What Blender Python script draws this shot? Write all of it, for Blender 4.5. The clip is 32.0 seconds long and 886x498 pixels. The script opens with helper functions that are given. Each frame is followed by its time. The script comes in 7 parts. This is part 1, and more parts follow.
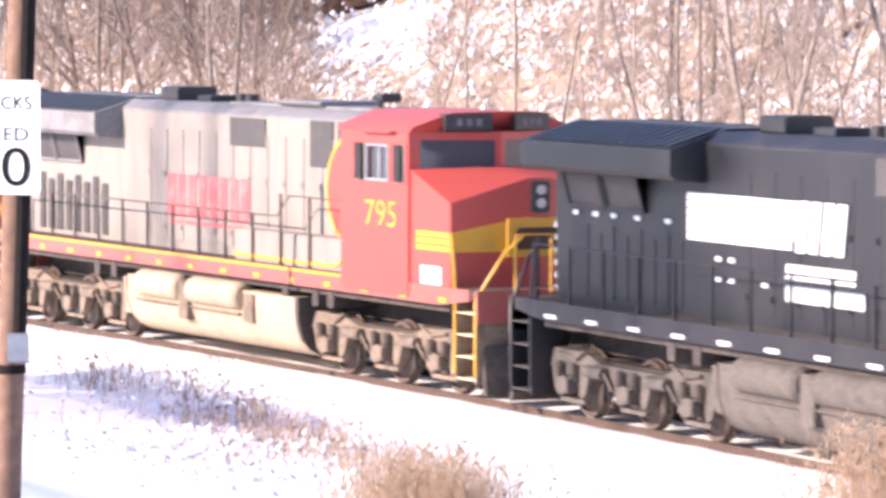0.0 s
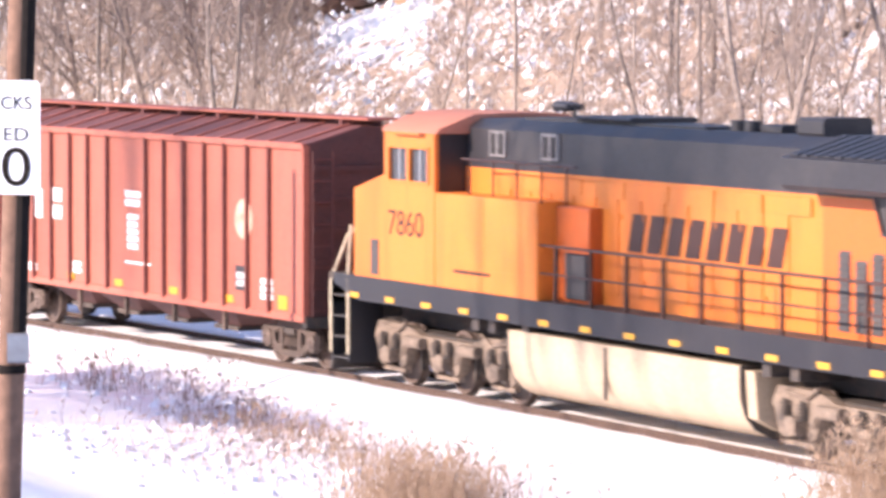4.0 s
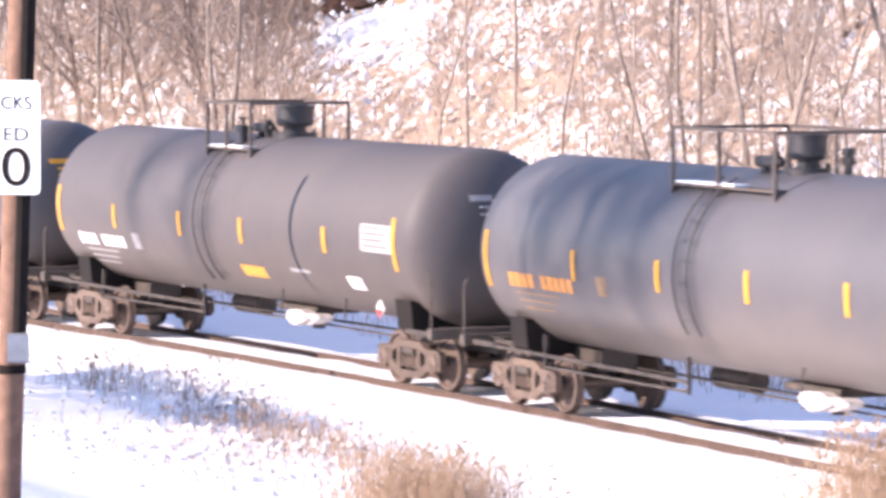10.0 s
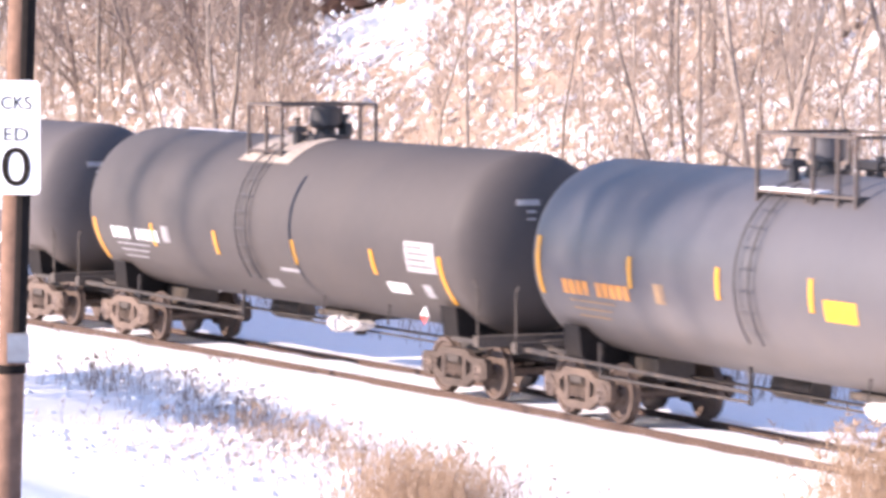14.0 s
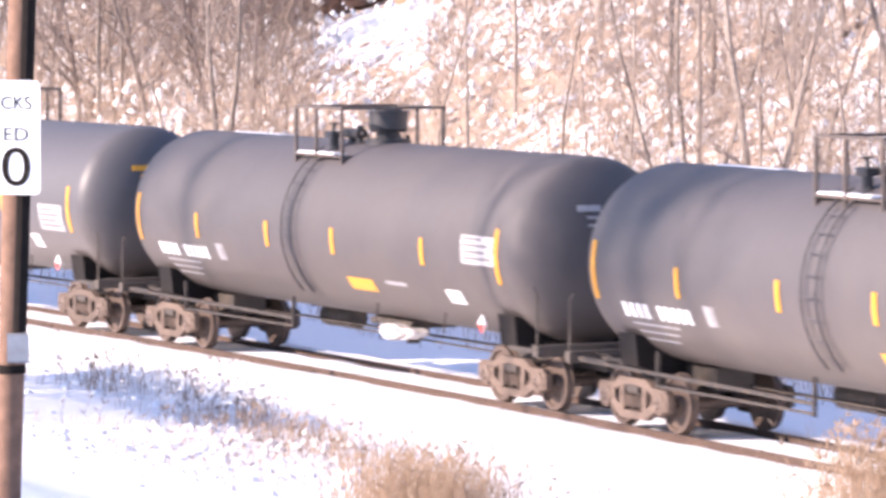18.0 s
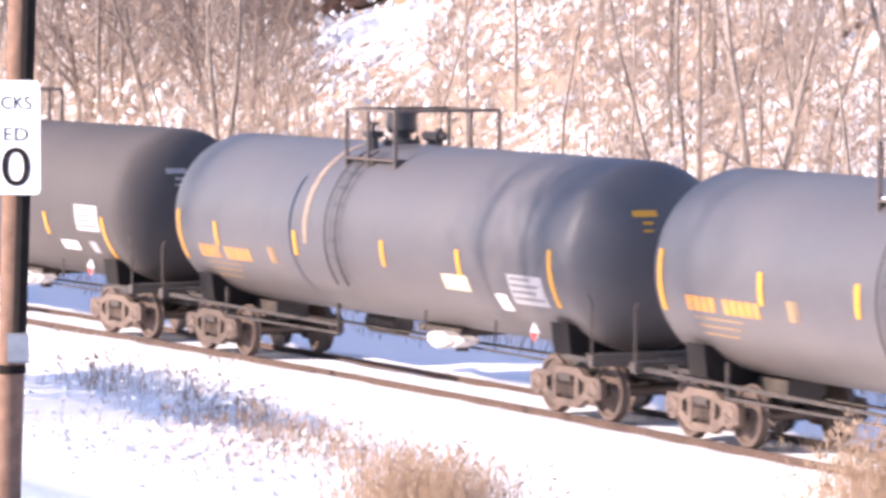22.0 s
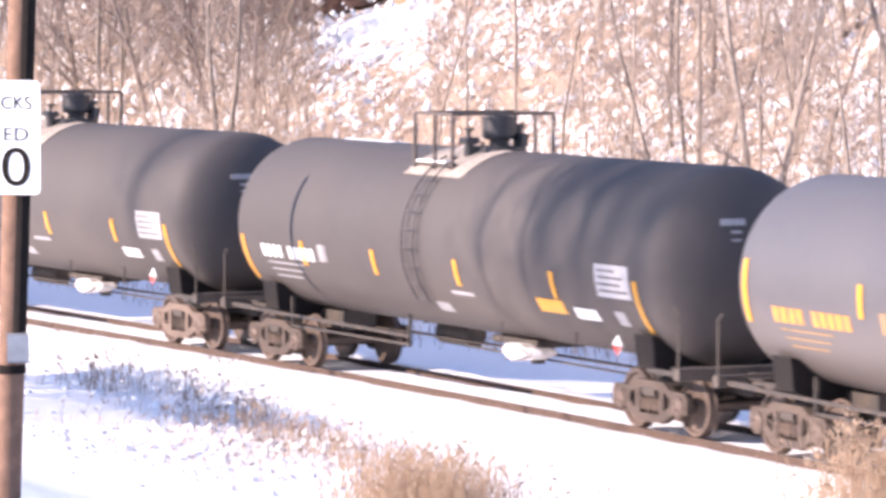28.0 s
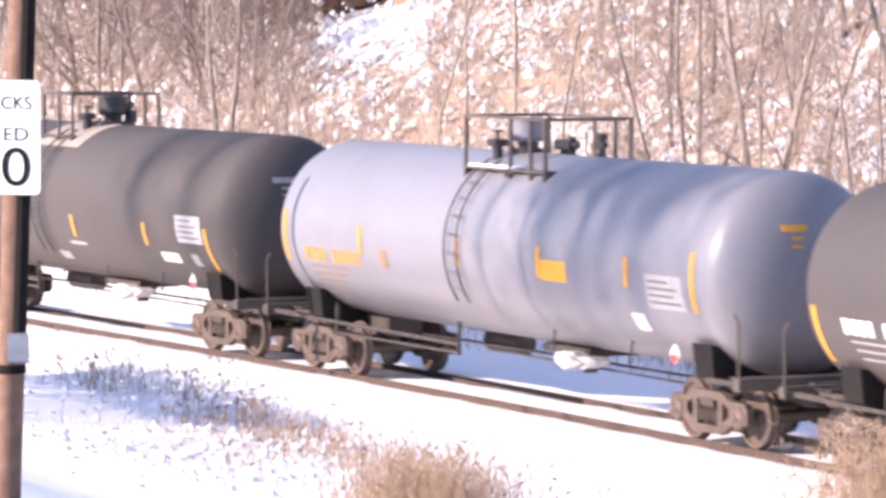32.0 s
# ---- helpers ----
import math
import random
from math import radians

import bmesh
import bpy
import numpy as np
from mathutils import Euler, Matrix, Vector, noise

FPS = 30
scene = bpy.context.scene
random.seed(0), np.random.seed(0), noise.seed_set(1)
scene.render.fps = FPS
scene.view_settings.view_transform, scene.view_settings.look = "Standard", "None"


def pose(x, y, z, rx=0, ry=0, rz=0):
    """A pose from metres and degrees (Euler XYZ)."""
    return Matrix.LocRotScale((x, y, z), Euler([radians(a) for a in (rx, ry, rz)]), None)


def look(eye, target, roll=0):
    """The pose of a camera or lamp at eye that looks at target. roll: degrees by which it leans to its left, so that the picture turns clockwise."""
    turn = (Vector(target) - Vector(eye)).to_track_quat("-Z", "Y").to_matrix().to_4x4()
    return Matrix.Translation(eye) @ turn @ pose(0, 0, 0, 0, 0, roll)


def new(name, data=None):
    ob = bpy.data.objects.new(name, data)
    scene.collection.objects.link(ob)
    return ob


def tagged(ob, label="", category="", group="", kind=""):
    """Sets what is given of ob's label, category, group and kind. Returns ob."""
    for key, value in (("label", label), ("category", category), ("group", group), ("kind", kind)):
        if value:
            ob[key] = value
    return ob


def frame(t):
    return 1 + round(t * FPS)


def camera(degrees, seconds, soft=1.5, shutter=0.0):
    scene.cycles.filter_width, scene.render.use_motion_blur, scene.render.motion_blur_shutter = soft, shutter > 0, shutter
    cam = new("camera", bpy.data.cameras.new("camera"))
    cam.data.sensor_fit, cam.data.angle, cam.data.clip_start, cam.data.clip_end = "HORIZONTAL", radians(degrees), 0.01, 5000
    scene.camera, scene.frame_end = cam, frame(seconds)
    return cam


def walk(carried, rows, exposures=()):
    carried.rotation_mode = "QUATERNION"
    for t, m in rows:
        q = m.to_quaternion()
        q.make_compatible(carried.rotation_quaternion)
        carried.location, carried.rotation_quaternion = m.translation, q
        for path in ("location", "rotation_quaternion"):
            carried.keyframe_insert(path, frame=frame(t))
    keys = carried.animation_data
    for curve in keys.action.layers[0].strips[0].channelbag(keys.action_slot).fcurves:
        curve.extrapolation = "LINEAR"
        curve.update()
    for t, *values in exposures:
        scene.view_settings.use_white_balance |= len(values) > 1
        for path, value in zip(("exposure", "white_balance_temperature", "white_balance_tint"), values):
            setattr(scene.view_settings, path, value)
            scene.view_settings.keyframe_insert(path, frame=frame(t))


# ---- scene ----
# ---------------------------------------------------------------- camera
EYE = (64.883, -33.180, 6.568)
AIM = (0.112, -0.057, 2.2927)
SPEED = 9.461          # train, metres a second
RADIUS = 400.5         # curve of the track
cam = camera(11.924, 32.0, soft=3.3, shutter=0.4)
walk(cam, [(0.0, look(EYE, AIM, 0.11)), (32.0, look(EYE, AIM, 0.11))],
     exposures=[(0.0, 1.3, 7000, 25), (1.0, 1.05, 7000, 26), (2.0, 1.0, 7000, 26), (3.0, 1.12, 7000, 26), (6.0, 1.04, 7000, 25), (8.0, 1.27, 7000, 25), (29.0, 1.28, 7000, 25), (31.0, 1.25, 7000, 25), (32.0, 1.12, 7000, 25)])

# ---------------------------------------------------------------- light
SUN_EL = radians(25)
SUN_TO = Vector((-0.24, -1.0, 0.0)).normalized()
world = bpy.data.worlds.new("world")
scene.world = world
world.use_nodes = True
wn = world.node_tree.nodes
sky = wn.new("ShaderNodeTexSky")
sky.sky_type = "NISHITA"
sky.sun_disc = False
sky.dust_density, sky.ozone_density = 0.2, 4.0
sky.sun_elevation = SUN_EL
sky.sun_rotation = math.atan2(SUN_TO.x, SUN_TO.y)
world.node_tree.links.new(sky.outputs[0], wn["Background"].inputs[0])
wn["Background"].inputs[1].default_value = 0.15
lamp = bpy.data.lights.new("sun", "SUN")
lamp.energy, lamp.angle, lamp.color = 4.6, radians(0.53), (1.0, 0.92, 0.82)
sun = new("sun", lamp)
sun.matrix_world = look(Vector((0, 0, 60)) + SUN_TO * 80, (0, 0, 60 - 80 * math.tan(SUN_EL)))

# ---------------------------------------------------------------- materials


def mat(name, color, rough=0.6, metal=0.0, grain=30.0, vary=0.12, stain=None, stain_amt=0.0, stain_scale=1.2,
        bump=0.1, streak=0.0, per_object=0.0, spec=0.5):
    """A painted, rusty or natural surface: fine grain, larger stains, optional downward streaks, bump."""
    m = bpy.data.materials.new(name)
    m.use_nodes = True
    nt = m.node_tree
    n, link = nt.nodes, nt.links.new
    b = n["Principled BSDF"]
    b.inputs["Roughness"].default_value = rough
    b.inputs["Metallic"].default_value = metal
    b.inputs["Specular IOR Level"].default_value = spec
    tc = n.new("ShaderNodeTexCoord")
    fine = n.new("ShaderNodeTexNoise")
    fine.inputs["Scale"].default_value = grain
    fine.inputs["Detail"].default_value = 4
    link(tc.outputs["Object"], fine.inputs["Vector"])
    mp = n.new("ShaderNodeMapping")
    mp.inputs["Scale"].default_value = (1, 1, 0.18) if streak else (1, 1, 1)
    link(tc.outputs["Object"], mp.inputs["Vector"])
    big = n.new("ShaderNodeTexNoise")
    big.inputs["Scale"].default_value = stain_scale
    big.inputs["Detail"].default_value = 5
    big.inputs["Roughness"].default_value = 0.62
    link(mp.outputs[0], big.inputs["Vector"])
    r1 = n.new("ShaderNodeValToRGB")
    c = Vector(color)
    lo = [max(0.0, x * (1 - vary)) for x in c]
    hi = [min(1.0, x * (1 + vary)) for x in c]
    r1.color_ramp.elements[0].position, r1.color_ramp.elements[1].position = 0.3, 0.7
    r1.color_ramp.elements[0].color, r1.color_ramp.elements[1].color = (*lo, 1), (*hi, 1)
    link(fine.outputs["Fac"], r1.inputs[0])
    out = r1.outputs[0]
    if stain:
        r2 = n.new("ShaderNodeValToRGB")
        r2.color_ramp.elements[0].position, r2.color_ramp.elements[1].position = 0.48, 0.72
        r2.color_ramp.elements[0].color = (0, 0, 0, 1)
        r2.color_ramp.elements[1].color = (stain_amt, stain_amt, stain_amt, 1)
        link(big.outputs["Fac"], r2.inputs[0])
        mx = n.new("ShaderNodeMixRGB")
        mx.inputs[2].default_value = (*stain, 1)
        link(r2.outputs[0], mx.inputs[0])
        link(out, mx.inputs[1])
        out = mx.outputs[0]
    if per_object:
        oi = n.new("ShaderNodeObjectInfo")
        hsv = n.new("ShaderNodeHueSaturation")
        mr = n.new("ShaderNodeMapRange")
        mr.inputs["To Min"].default_value, mr.inputs["To Max"].default_value = 1 - per_object, 1 + per_object
        link(oi.outputs["Random"], mr.inputs["Value"])
        link(mr.outputs[0], hsv.inputs["Value"])
        link(out, hsv.inputs["Color"])
        out = hsv.outputs[0]
    link(out, b.inputs["Base Color"])
    rr = n.new("ShaderNodeMapRange")
    rr.inputs["To Min"].default_value, rr.inputs["To Max"].default_value = max(0.05, rough - 0.12), min(1, rough + 0.12)
    link(big.outputs["Fac"], rr.inputs["Value"])
    link(rr.outputs[0], b.inputs["Roughness"])
    if bump:
        bp = n.new("ShaderNodeBump")
        bp.inputs["Strength"].default_value = bump
        bp.inputs["Distance"].default_value = 0.02
        link(fine.outputs["Fac"], bp.inputs["Height"])
        link(bp.outputs[0], b.inputs["Normal"])
    return m


GRIME = (0.16, 0.12, 0.09)
RUST = (0.20, 0.085, 0.04)
M_SILVER = mat("weathered_silver_paint", (0.275, 0.238, 0.205), 0.6, 0.1, 25, 0.08, (0.205, 0.172, 0.145), 0.7, 1.9, 0.03, streak=1)
M_RED = mat("red_paint", (0.45, 0.072, 0.058), 0.42, 0, 20, 0.06, (0.40, 0.085, 0.07), 0.5, 1.1, 0.02)
M_PINKRED = mat("faded_red_paint", (0.36, 0.095, 0.08), 0.5, 0, 20, 0.1, GRIME, 0.5, 1.4, 0.03)
M_YELLOW = mat("yellow_paint", (0.62, 0.32, 0.03), 0.45, 0, 20, 0.06, GRIME, 0.3, 2.0, 0.02)
M_ORANGE = mat("orange_paint", (0.66, 0.185, 0.028), 0.45, 0, 18, 0.05, (0.52, 0.105, 0.018), 0.7, 1.0, 0.02, streak=1)
M_REDDISH = mat("reddish_orange_paint", (0.60, 0.125, 0.022), 0.45, 0, 18, 0.06, (0.50, 0.085, 0.02), 0.6, 1.0, 0.02, streak=1)
M_DEEP = mat("deep_orange_paint", (0.50, 0.10, 0.018), 0.45, 0, 18, 0.06, GRIME, 0.3, 1.0, 0.02)
M_BLACK = mat("black_paint", (0.017, 0.017, 0.021), 0.42, 0, 20, 0.15, (0.05, 0.045, 0.043), 0.35, 1.2, 0.02, streak=1)
M_ROOF = mat("sooty_roof", (0.022, 0.021, 0.025), 0.5, 0, 14, 0.2, (0.06, 0.053, 0.05), 0.5, 1.5, 0.03)
M_GREYROOF = mat("sooty_grey_roof", (0.20, 0.19, 0.19), 0.6, 0, 14, 0.15, (0.07, 0.06, 0.06), 0.6, 1.5, 0.03)
M_DARK = mat("dark_opening", (0.012, 0.011, 0.012), 0.7, 0, 40, 0.2)
M_GRILLE = mat("dusty_grille", (0.055, 0.051, 0.051), 0.65, 0, 60, 0.3, (0.12, 0.108, 0.096), 0.4, 3)
M_DUST = mat("dust_covered_steel", (0.20, 0.148, 0.108), 0.8, 0, 22, 0.3, (0.05, 0.04, 0.034), 0.9, 3.0, 0.15)
M_DUSTK = mat("dark_dusty_steel", (0.10, 0.083, 0.07), 0.8, 0, 22, 0.25, (0.045, 0.038, 0.034), 0.8, 3.0, 0.15)
M_TANKD = mat("dusty_fuel_tank", (0.42, 0.325, 0.225), 0.75, 0, 18, 0.1, (0.30, 0.225, 0.155), 0.6, 1.6, 0.06, streak=1)
M_UNDER = mat("greasy_undercarriage", (0.045, 0.037, 0.033), 0.75, 0, 22, 0.3, (0.14, 0.10, 0.07), 0.6, 3.0, 0.15)
M_SIDEFRAME = mat("rusty_cast_steel", (0.112, 0.078, 0.06), 0.8, 0, 24, 0.3, (0.045, 0.032, 0.027), 0.7, 3.4, 0.2, per_object=0.35)
M_WHEEL = mat("rusty_wheel_steel", (0.125, 0.088, 0.07), 0.6, 0.25, 24, 0.25, (0.06, 0.045, 0.04), 0.6, 4.0, 0.1)
M_TREAD = mat("polished_tread", (0.45, 0.43, 0.42), 0.3, 0.9, 30, 0.1)
M_HOPPER = mat("oxide_red_paint", (0.37, 0.105, 0.066), 0.6, 0, 20, 0.1, (0.22, 0.062, 0.046), 0.6, 1.2, 0.03, streak=1, per_object=0.16)
M_RIB = mat("oxide_red_rib", (0.17, 0.05, 0.038), 0.7, 0, 20, 0.15, (0.3, 0.09, 0.06), 0.5, 2.2, 0.03)
# darker red with the end walls' shade in the colour; the bays share it
M_HOPEND = mat("shaded_oxide_red", (0.095, 0.036, 0.032), 0.75, 0, 20, 0.2, (0.05, 0.03, 0.028), 0.6, 1.6, 0.03)
M_HOPTOP = mat("oxide_red_roof", (0.13, 0.042, 0.036), 0.7, 0, 20, 0.15, (0.24, 0.075, 0.06), 0.6, 1.6, 0.04)
M_WHITE = mat("white_decal", (0.78, 0.78, 0.77), 0.5, 0, 30, 0.05, (0.45, 0.42, 0.40), 0.35, 4.0, 0.0)
M_DECAL_Y = mat("reflective_yellow_decal", (0.70, 0.31, 0.02), 0.45, 0, 30, 0.08, (0.45, 0.27, 0.06), 0.4, 4.0, 0.0)
M_DECAL_O = mat("faded_orange_decal", (0.62, 0.25, 0.05), 0.5, 0, 30, 0.1, (0.16, 0.13, 0.11), 0.6, 4.0, 0.0)
M_FADED = mat("faded_emblem_paint", (0.62, 0.36, 0.26), 0.6, 0, 30, 0.15, (0.36, 0.09, 0.06), 0.8, 5.0, 0.0)
M_DECAL_R = mat("red_decal", (0.60, 0.06, 0.05), 0.5, 0, 30, 0.05)
M_DECAL_LOGO = mat("faded_red_decal", (0.60, 0.10, 0.10), 0.55, 0, 30, 0.08, (0.55, 0.4, 0.38), 0.4, 3.0, 0.0)
M_DECAL_K = mat("black_decal", (0.03, 0.028, 0.03), 0.5, 0, 30, 0.1)
M_DECAL_BR = mat("dark_brown_decal", (0.05, 0.018, 0.012), 0.5, 0, 30, 0.1)
M_RAILING = mat("handrail_steel", (0.10, 0.08, 0.07), 0.55, 0.2, 30, 0.2, RUST, 0.4, 3)
M_CREAM = mat("dusty_cream_rail", (0.62, 0.52, 0.36), 0.6, 0, 30, 0.15, GRIME, 0.5, 3)
M_STREAK = mat("pale_brown_streak", (0.24, 0.175, 0.13), 0.6, 0, 14, 0.25, (0.15, 0.125, 0.11), 0.5, 3.0, 0.0)
M_PANEL = mat("worn_white_stencil_panel", (0.40, 0.385, 0.39), 0.55, 0, 45, 0.3, (0.26, 0.24, 0.25), 0.75, 11.0, 0.0)
M_STENCIL = mat("worn_stencil_ink", (0.13, 0.12, 0.125), 0.6, 0, 40, 0.3, (0.22, 0.2, 0.2), 0.6, 9.0, 0.0)
M_SADDLE = mat("grimy_black_saddle", (0.014, 0.012, 0.012), 0.85, 0, 20, 0.25, (0.035, 0.027, 0.022), 0.5, 1.6, 0.08, spec=0.2)
M_PAN = mat("dusty_drip_pan", (0.34, 0.285, 0.245), 0.8, 0, 16, 0.2, (0.16, 0.13, 0.11), 0.7, 2.2, 0.05)
M_SALMON = mat("sun_faded_orange_paint", (0.46, 0.165, 0.10), 0.6, 0, 18, 0.08, (0.36, 0.15, 0.09), 0.5, 1.2, 0.02)
M_FAINT = mat("faint_orange_stencil", (0.30, 0.185, 0.095), 0.6, 0, 40, 0.3, (0.14, 0.11, 0.10), 0.7, 9.0, 0.0)
M_LADDER = mat("dark_painted_ladder", (0.066, 0.06, 0.062), 0.55, 0, 20, 0.2)
M_PALE = mat("faded_stencil_panel", (0.33, 0.315, 0.32), 0.55, 0, 40, 0.25, (0.22, 0.2, 0.2), 0.6, 9.0, 0.0)
# mottled pale colour standing in for sunlit snow seen under the tanks
M_OUTLET_PALE = mat("outlet_and_sunlit_snow", (0.46, 0.435, 0.43), 0.75, 0, 12, 0.3, (0.12, 0.10, 0.09), 0.55, 3.5, 0.25)
M_BEAM = mat("dusty_end_beam", (0.075, 0.06, 0.05), 0.75, 0, 22, 0.3, (0.07, 0.055, 0.045), 0.7, 3.0, 0.15)
M_GLASS = bpy.data.materials.new("window_glass")
M_GLASS.use_nodes = True
_g = M_GLASS.node_tree.nodes["Principled BSDF"]
# bluish base colour stands in for sky reflected in the glass
_g.inputs["Base Color"].default_value = (0.075, 0.085, 0.095, 1)
_g.inputs["Specular IOR Level"].default_value = 0.6
_g.inputs["Roughness"].default_value = 0.06
M_LAMP = mat("headlight_lens", (0.30, 0.32, 0.35), 0.15, 0.2, 30, 0.05)


def tank_paint(name, color, stain, amt, rough, dust):
    """Tank paint with faint run marks and road dust clinging to the lower shell."""
    m = mat(name, color, rough, 0, 5, 0.035, stain, amt, 0.45, 0.004, streak=1, spec=0.36)
    n, link = m.node_tree.nodes, m.node_tree.links.new
    b = n["Principled BSDF"]
    old = b.inputs["Base Color"].links[0].from_socket
    tc = n.new("ShaderNodeTexCoord")
    sep = n.new("ShaderNodeSeparateXYZ")
    link(tc.outputs["Object"], sep.inputs[0])
    cloud = n.new("ShaderNodeTexNoise")
    cloud.inputs["Scale"].default_value, cloud.inputs["Detail"].default_value = 1.3, 6
    link(tc.outputs["Object"], cloud.inputs["Vector"])
    lift = n.new("ShaderNodeMath")
    lift.operation = "MULTIPLY_ADD"
    lift.inputs[1].default_value = -0.9
    link(cloud.outputs["Fac"], lift.inputs[0])
    link(sep.outputs["Z"], lift.inputs[2])
    low = n.new("ShaderNodeMapRange")
    low.inputs["From Min"].default_value, low.inputs["From Max"].default_value = 0.75, 1.95
    low.inputs["To Min"].default_value, low.inputs["To Max"].default_value = dust, 0.0
    link(lift.outputs[0], low.inputs["Value"])
    mx = n.new("ShaderNodeMixRGB")
    mx.inputs[2].default_value = (0.185, 0.145, 0.115, 1)
    link(low.outputs[0], mx.inputs[0])
    link(old, mx.inputs[1])
    link(mx.outputs[0], b.inputs["Base Color"])
    return m


P_GREY = tank_paint("grey_black_tank_paint", (0.090, 0.085, 0.091), (0.110, 0.101, 0.104), 0.5, 0.46, 0.5)
P_BLACK = tank_paint("matt_black_tank_paint", (0.068, 0.059, 0.058), (0.09, 0.077, 0.073), 0.5, 0.7, 0.25)
P_CHAR = tank_paint("charcoal_tank_paint", (0.083, 0.074, 0.077), (0.11, 0.096, 0.091), 0.5, 0.62, 0.45)
P_LIGHT = tank_paint("blue_grey_tank_paint", (0.215, 0.21, 0.235), (0.18, 0.172, 0.188), 0.4, 0.36, 0.35)

# snow: bright, softly lumpy
M_SNOW = mat("snow", (0.92, 0.915, 0.93), 0.6, 0, 6, 0.02, None, 0, 1.0, 0.0)
_n, _l = M_SNOW.node_tree.nodes, M_SNOW.node_tree.links.new
_tc = _n.new("ShaderNodeTexCoord")
_a = _n.new("ShaderNodeTexNoise")
_a.inputs["Scale"].default_value, _a.inputs["Detail"].default_value = 2.2, 7
_l(_tc.outputs["Object"], _a.inputs["Vector"])
_b = _n.new("ShaderNodeBump")
_b.inputs["Strength"].default_value, _b.inputs["Distance"].default_value = 0.3, 0.1
_l(_a.outputs["Fac"], _b.inputs["Height"])
_l(_b.outputs[0], _n["Principled BSDF"].inputs["Normal"])

M_BALLAST = mat("dirty_ballast", (0.15, 0.115, 0.095), 0.9, 0, 18, 0.5, (0.5, 0.46, 0.44), 0.4, 2.2, 0.5)
M_RAIL = mat("rusty_rail", (0.10, 0.062, 0.047), 0.7, 0.1, 20, 0.25, (0.06, 0.042, 0.036), 0.5, 2.0, 0.1)
M_TIE = mat("weathered_tie", (0.12, 0.09, 0.07), 0.9, 0, 14, 0.3, (0.2, 0.16, 0.13), 0.5, 2.0, 0.3, per_object=0.2)
M_BARK = mat("grey_bark", (0.29, 0.235, 0.20), 0.9, 0, 12, 0.3, (0.15, 0.115, 0.10), 0.5, 1.4, 0.4, per_object=0.3)
M_BARKD = mat("dark_grey_bark", (0.235, 0.185, 0.165), 0.9, 0, 12, 0.3, (0.13, 0.10, 0.09), 0.5, 1.4, 0.4, per_object=0.2)
M_TWIG = mat("twig_bark", (0.47, 0.375, 0.305), 0.9, 0, 6, 0.25, (0.27, 0.21, 0.18), 0.5, 0.8, 0.0)
M_CROWN = mat("branch_bark", (0.36, 0.29, 0.25), 0.9, 0, 6, 0.25, (0.19, 0.15, 0.13), 0.5, 0.8, 0.0)
M_STRAW = mat("dry_grass", (0.455, 0.325, 0.225), 0.8, 0, 8, 0.3, (0.27, 0.185, 0.14), 0.6, 1.5, 0.0)
M_WEED = mat("dry_weed", (0.33, 0.25, 0.205), 0.85, 0, 8, 0.3, (0.32, 0.24, 0.18), 0.5, 1.5, 0.0)
M_LEAF = mat("dead_leaf", (0.46, 0.335, 0.25), 0.85, 0, 3, 0.35, (0.38, 0.26, 0.19), 0.6, 0.9, 0.0)
M_POLE = mat("weathered_pole_wood", (0.20, 0.112, 0.074), 0.85, 0, 10, 0.25, (0.11, 0.064, 0.045), 0.8, 1.8, 0.2, streak=1)
M_SIGN = mat("white_sign_sheeting", (0.80, 0.81, 0.83), 0.4, 0, 30, 0.02)
M_STEEL = mat("galvanised_steel", (0.40, 0.40, 0.41), 0.45, 0.6, 25, 0.1, (0.25, 0.22, 0.2), 0.4, 3)
M_EARTH = mat("ochre_earth", (0.40, 0.25, 0.15), 0.9, 0, 5, 0.3, (0.25, 0.15, 0.09), 0.6, 1.5, 0.4)
# black for the pole's painted shade strip, also its strap and the sign's numeral
M_SHADE_PRINT = mat("pole_shade_and_print_black", (0.014, 0.011, 0.010), 0.9, 0, 20, 0.2, (0.03, 0.022, 0.018), 0.5, 2.0, 0.05, spec=0.15)
M_ROCK = mat("brown_rock", (0.20, 0.13, 0.11), 0.9, 0, 3, 0.35, (0.10, 0.07, 0.065), 0.6, 0.5, 0.4)

# ---------------------------------------------------------------- mesh helpers


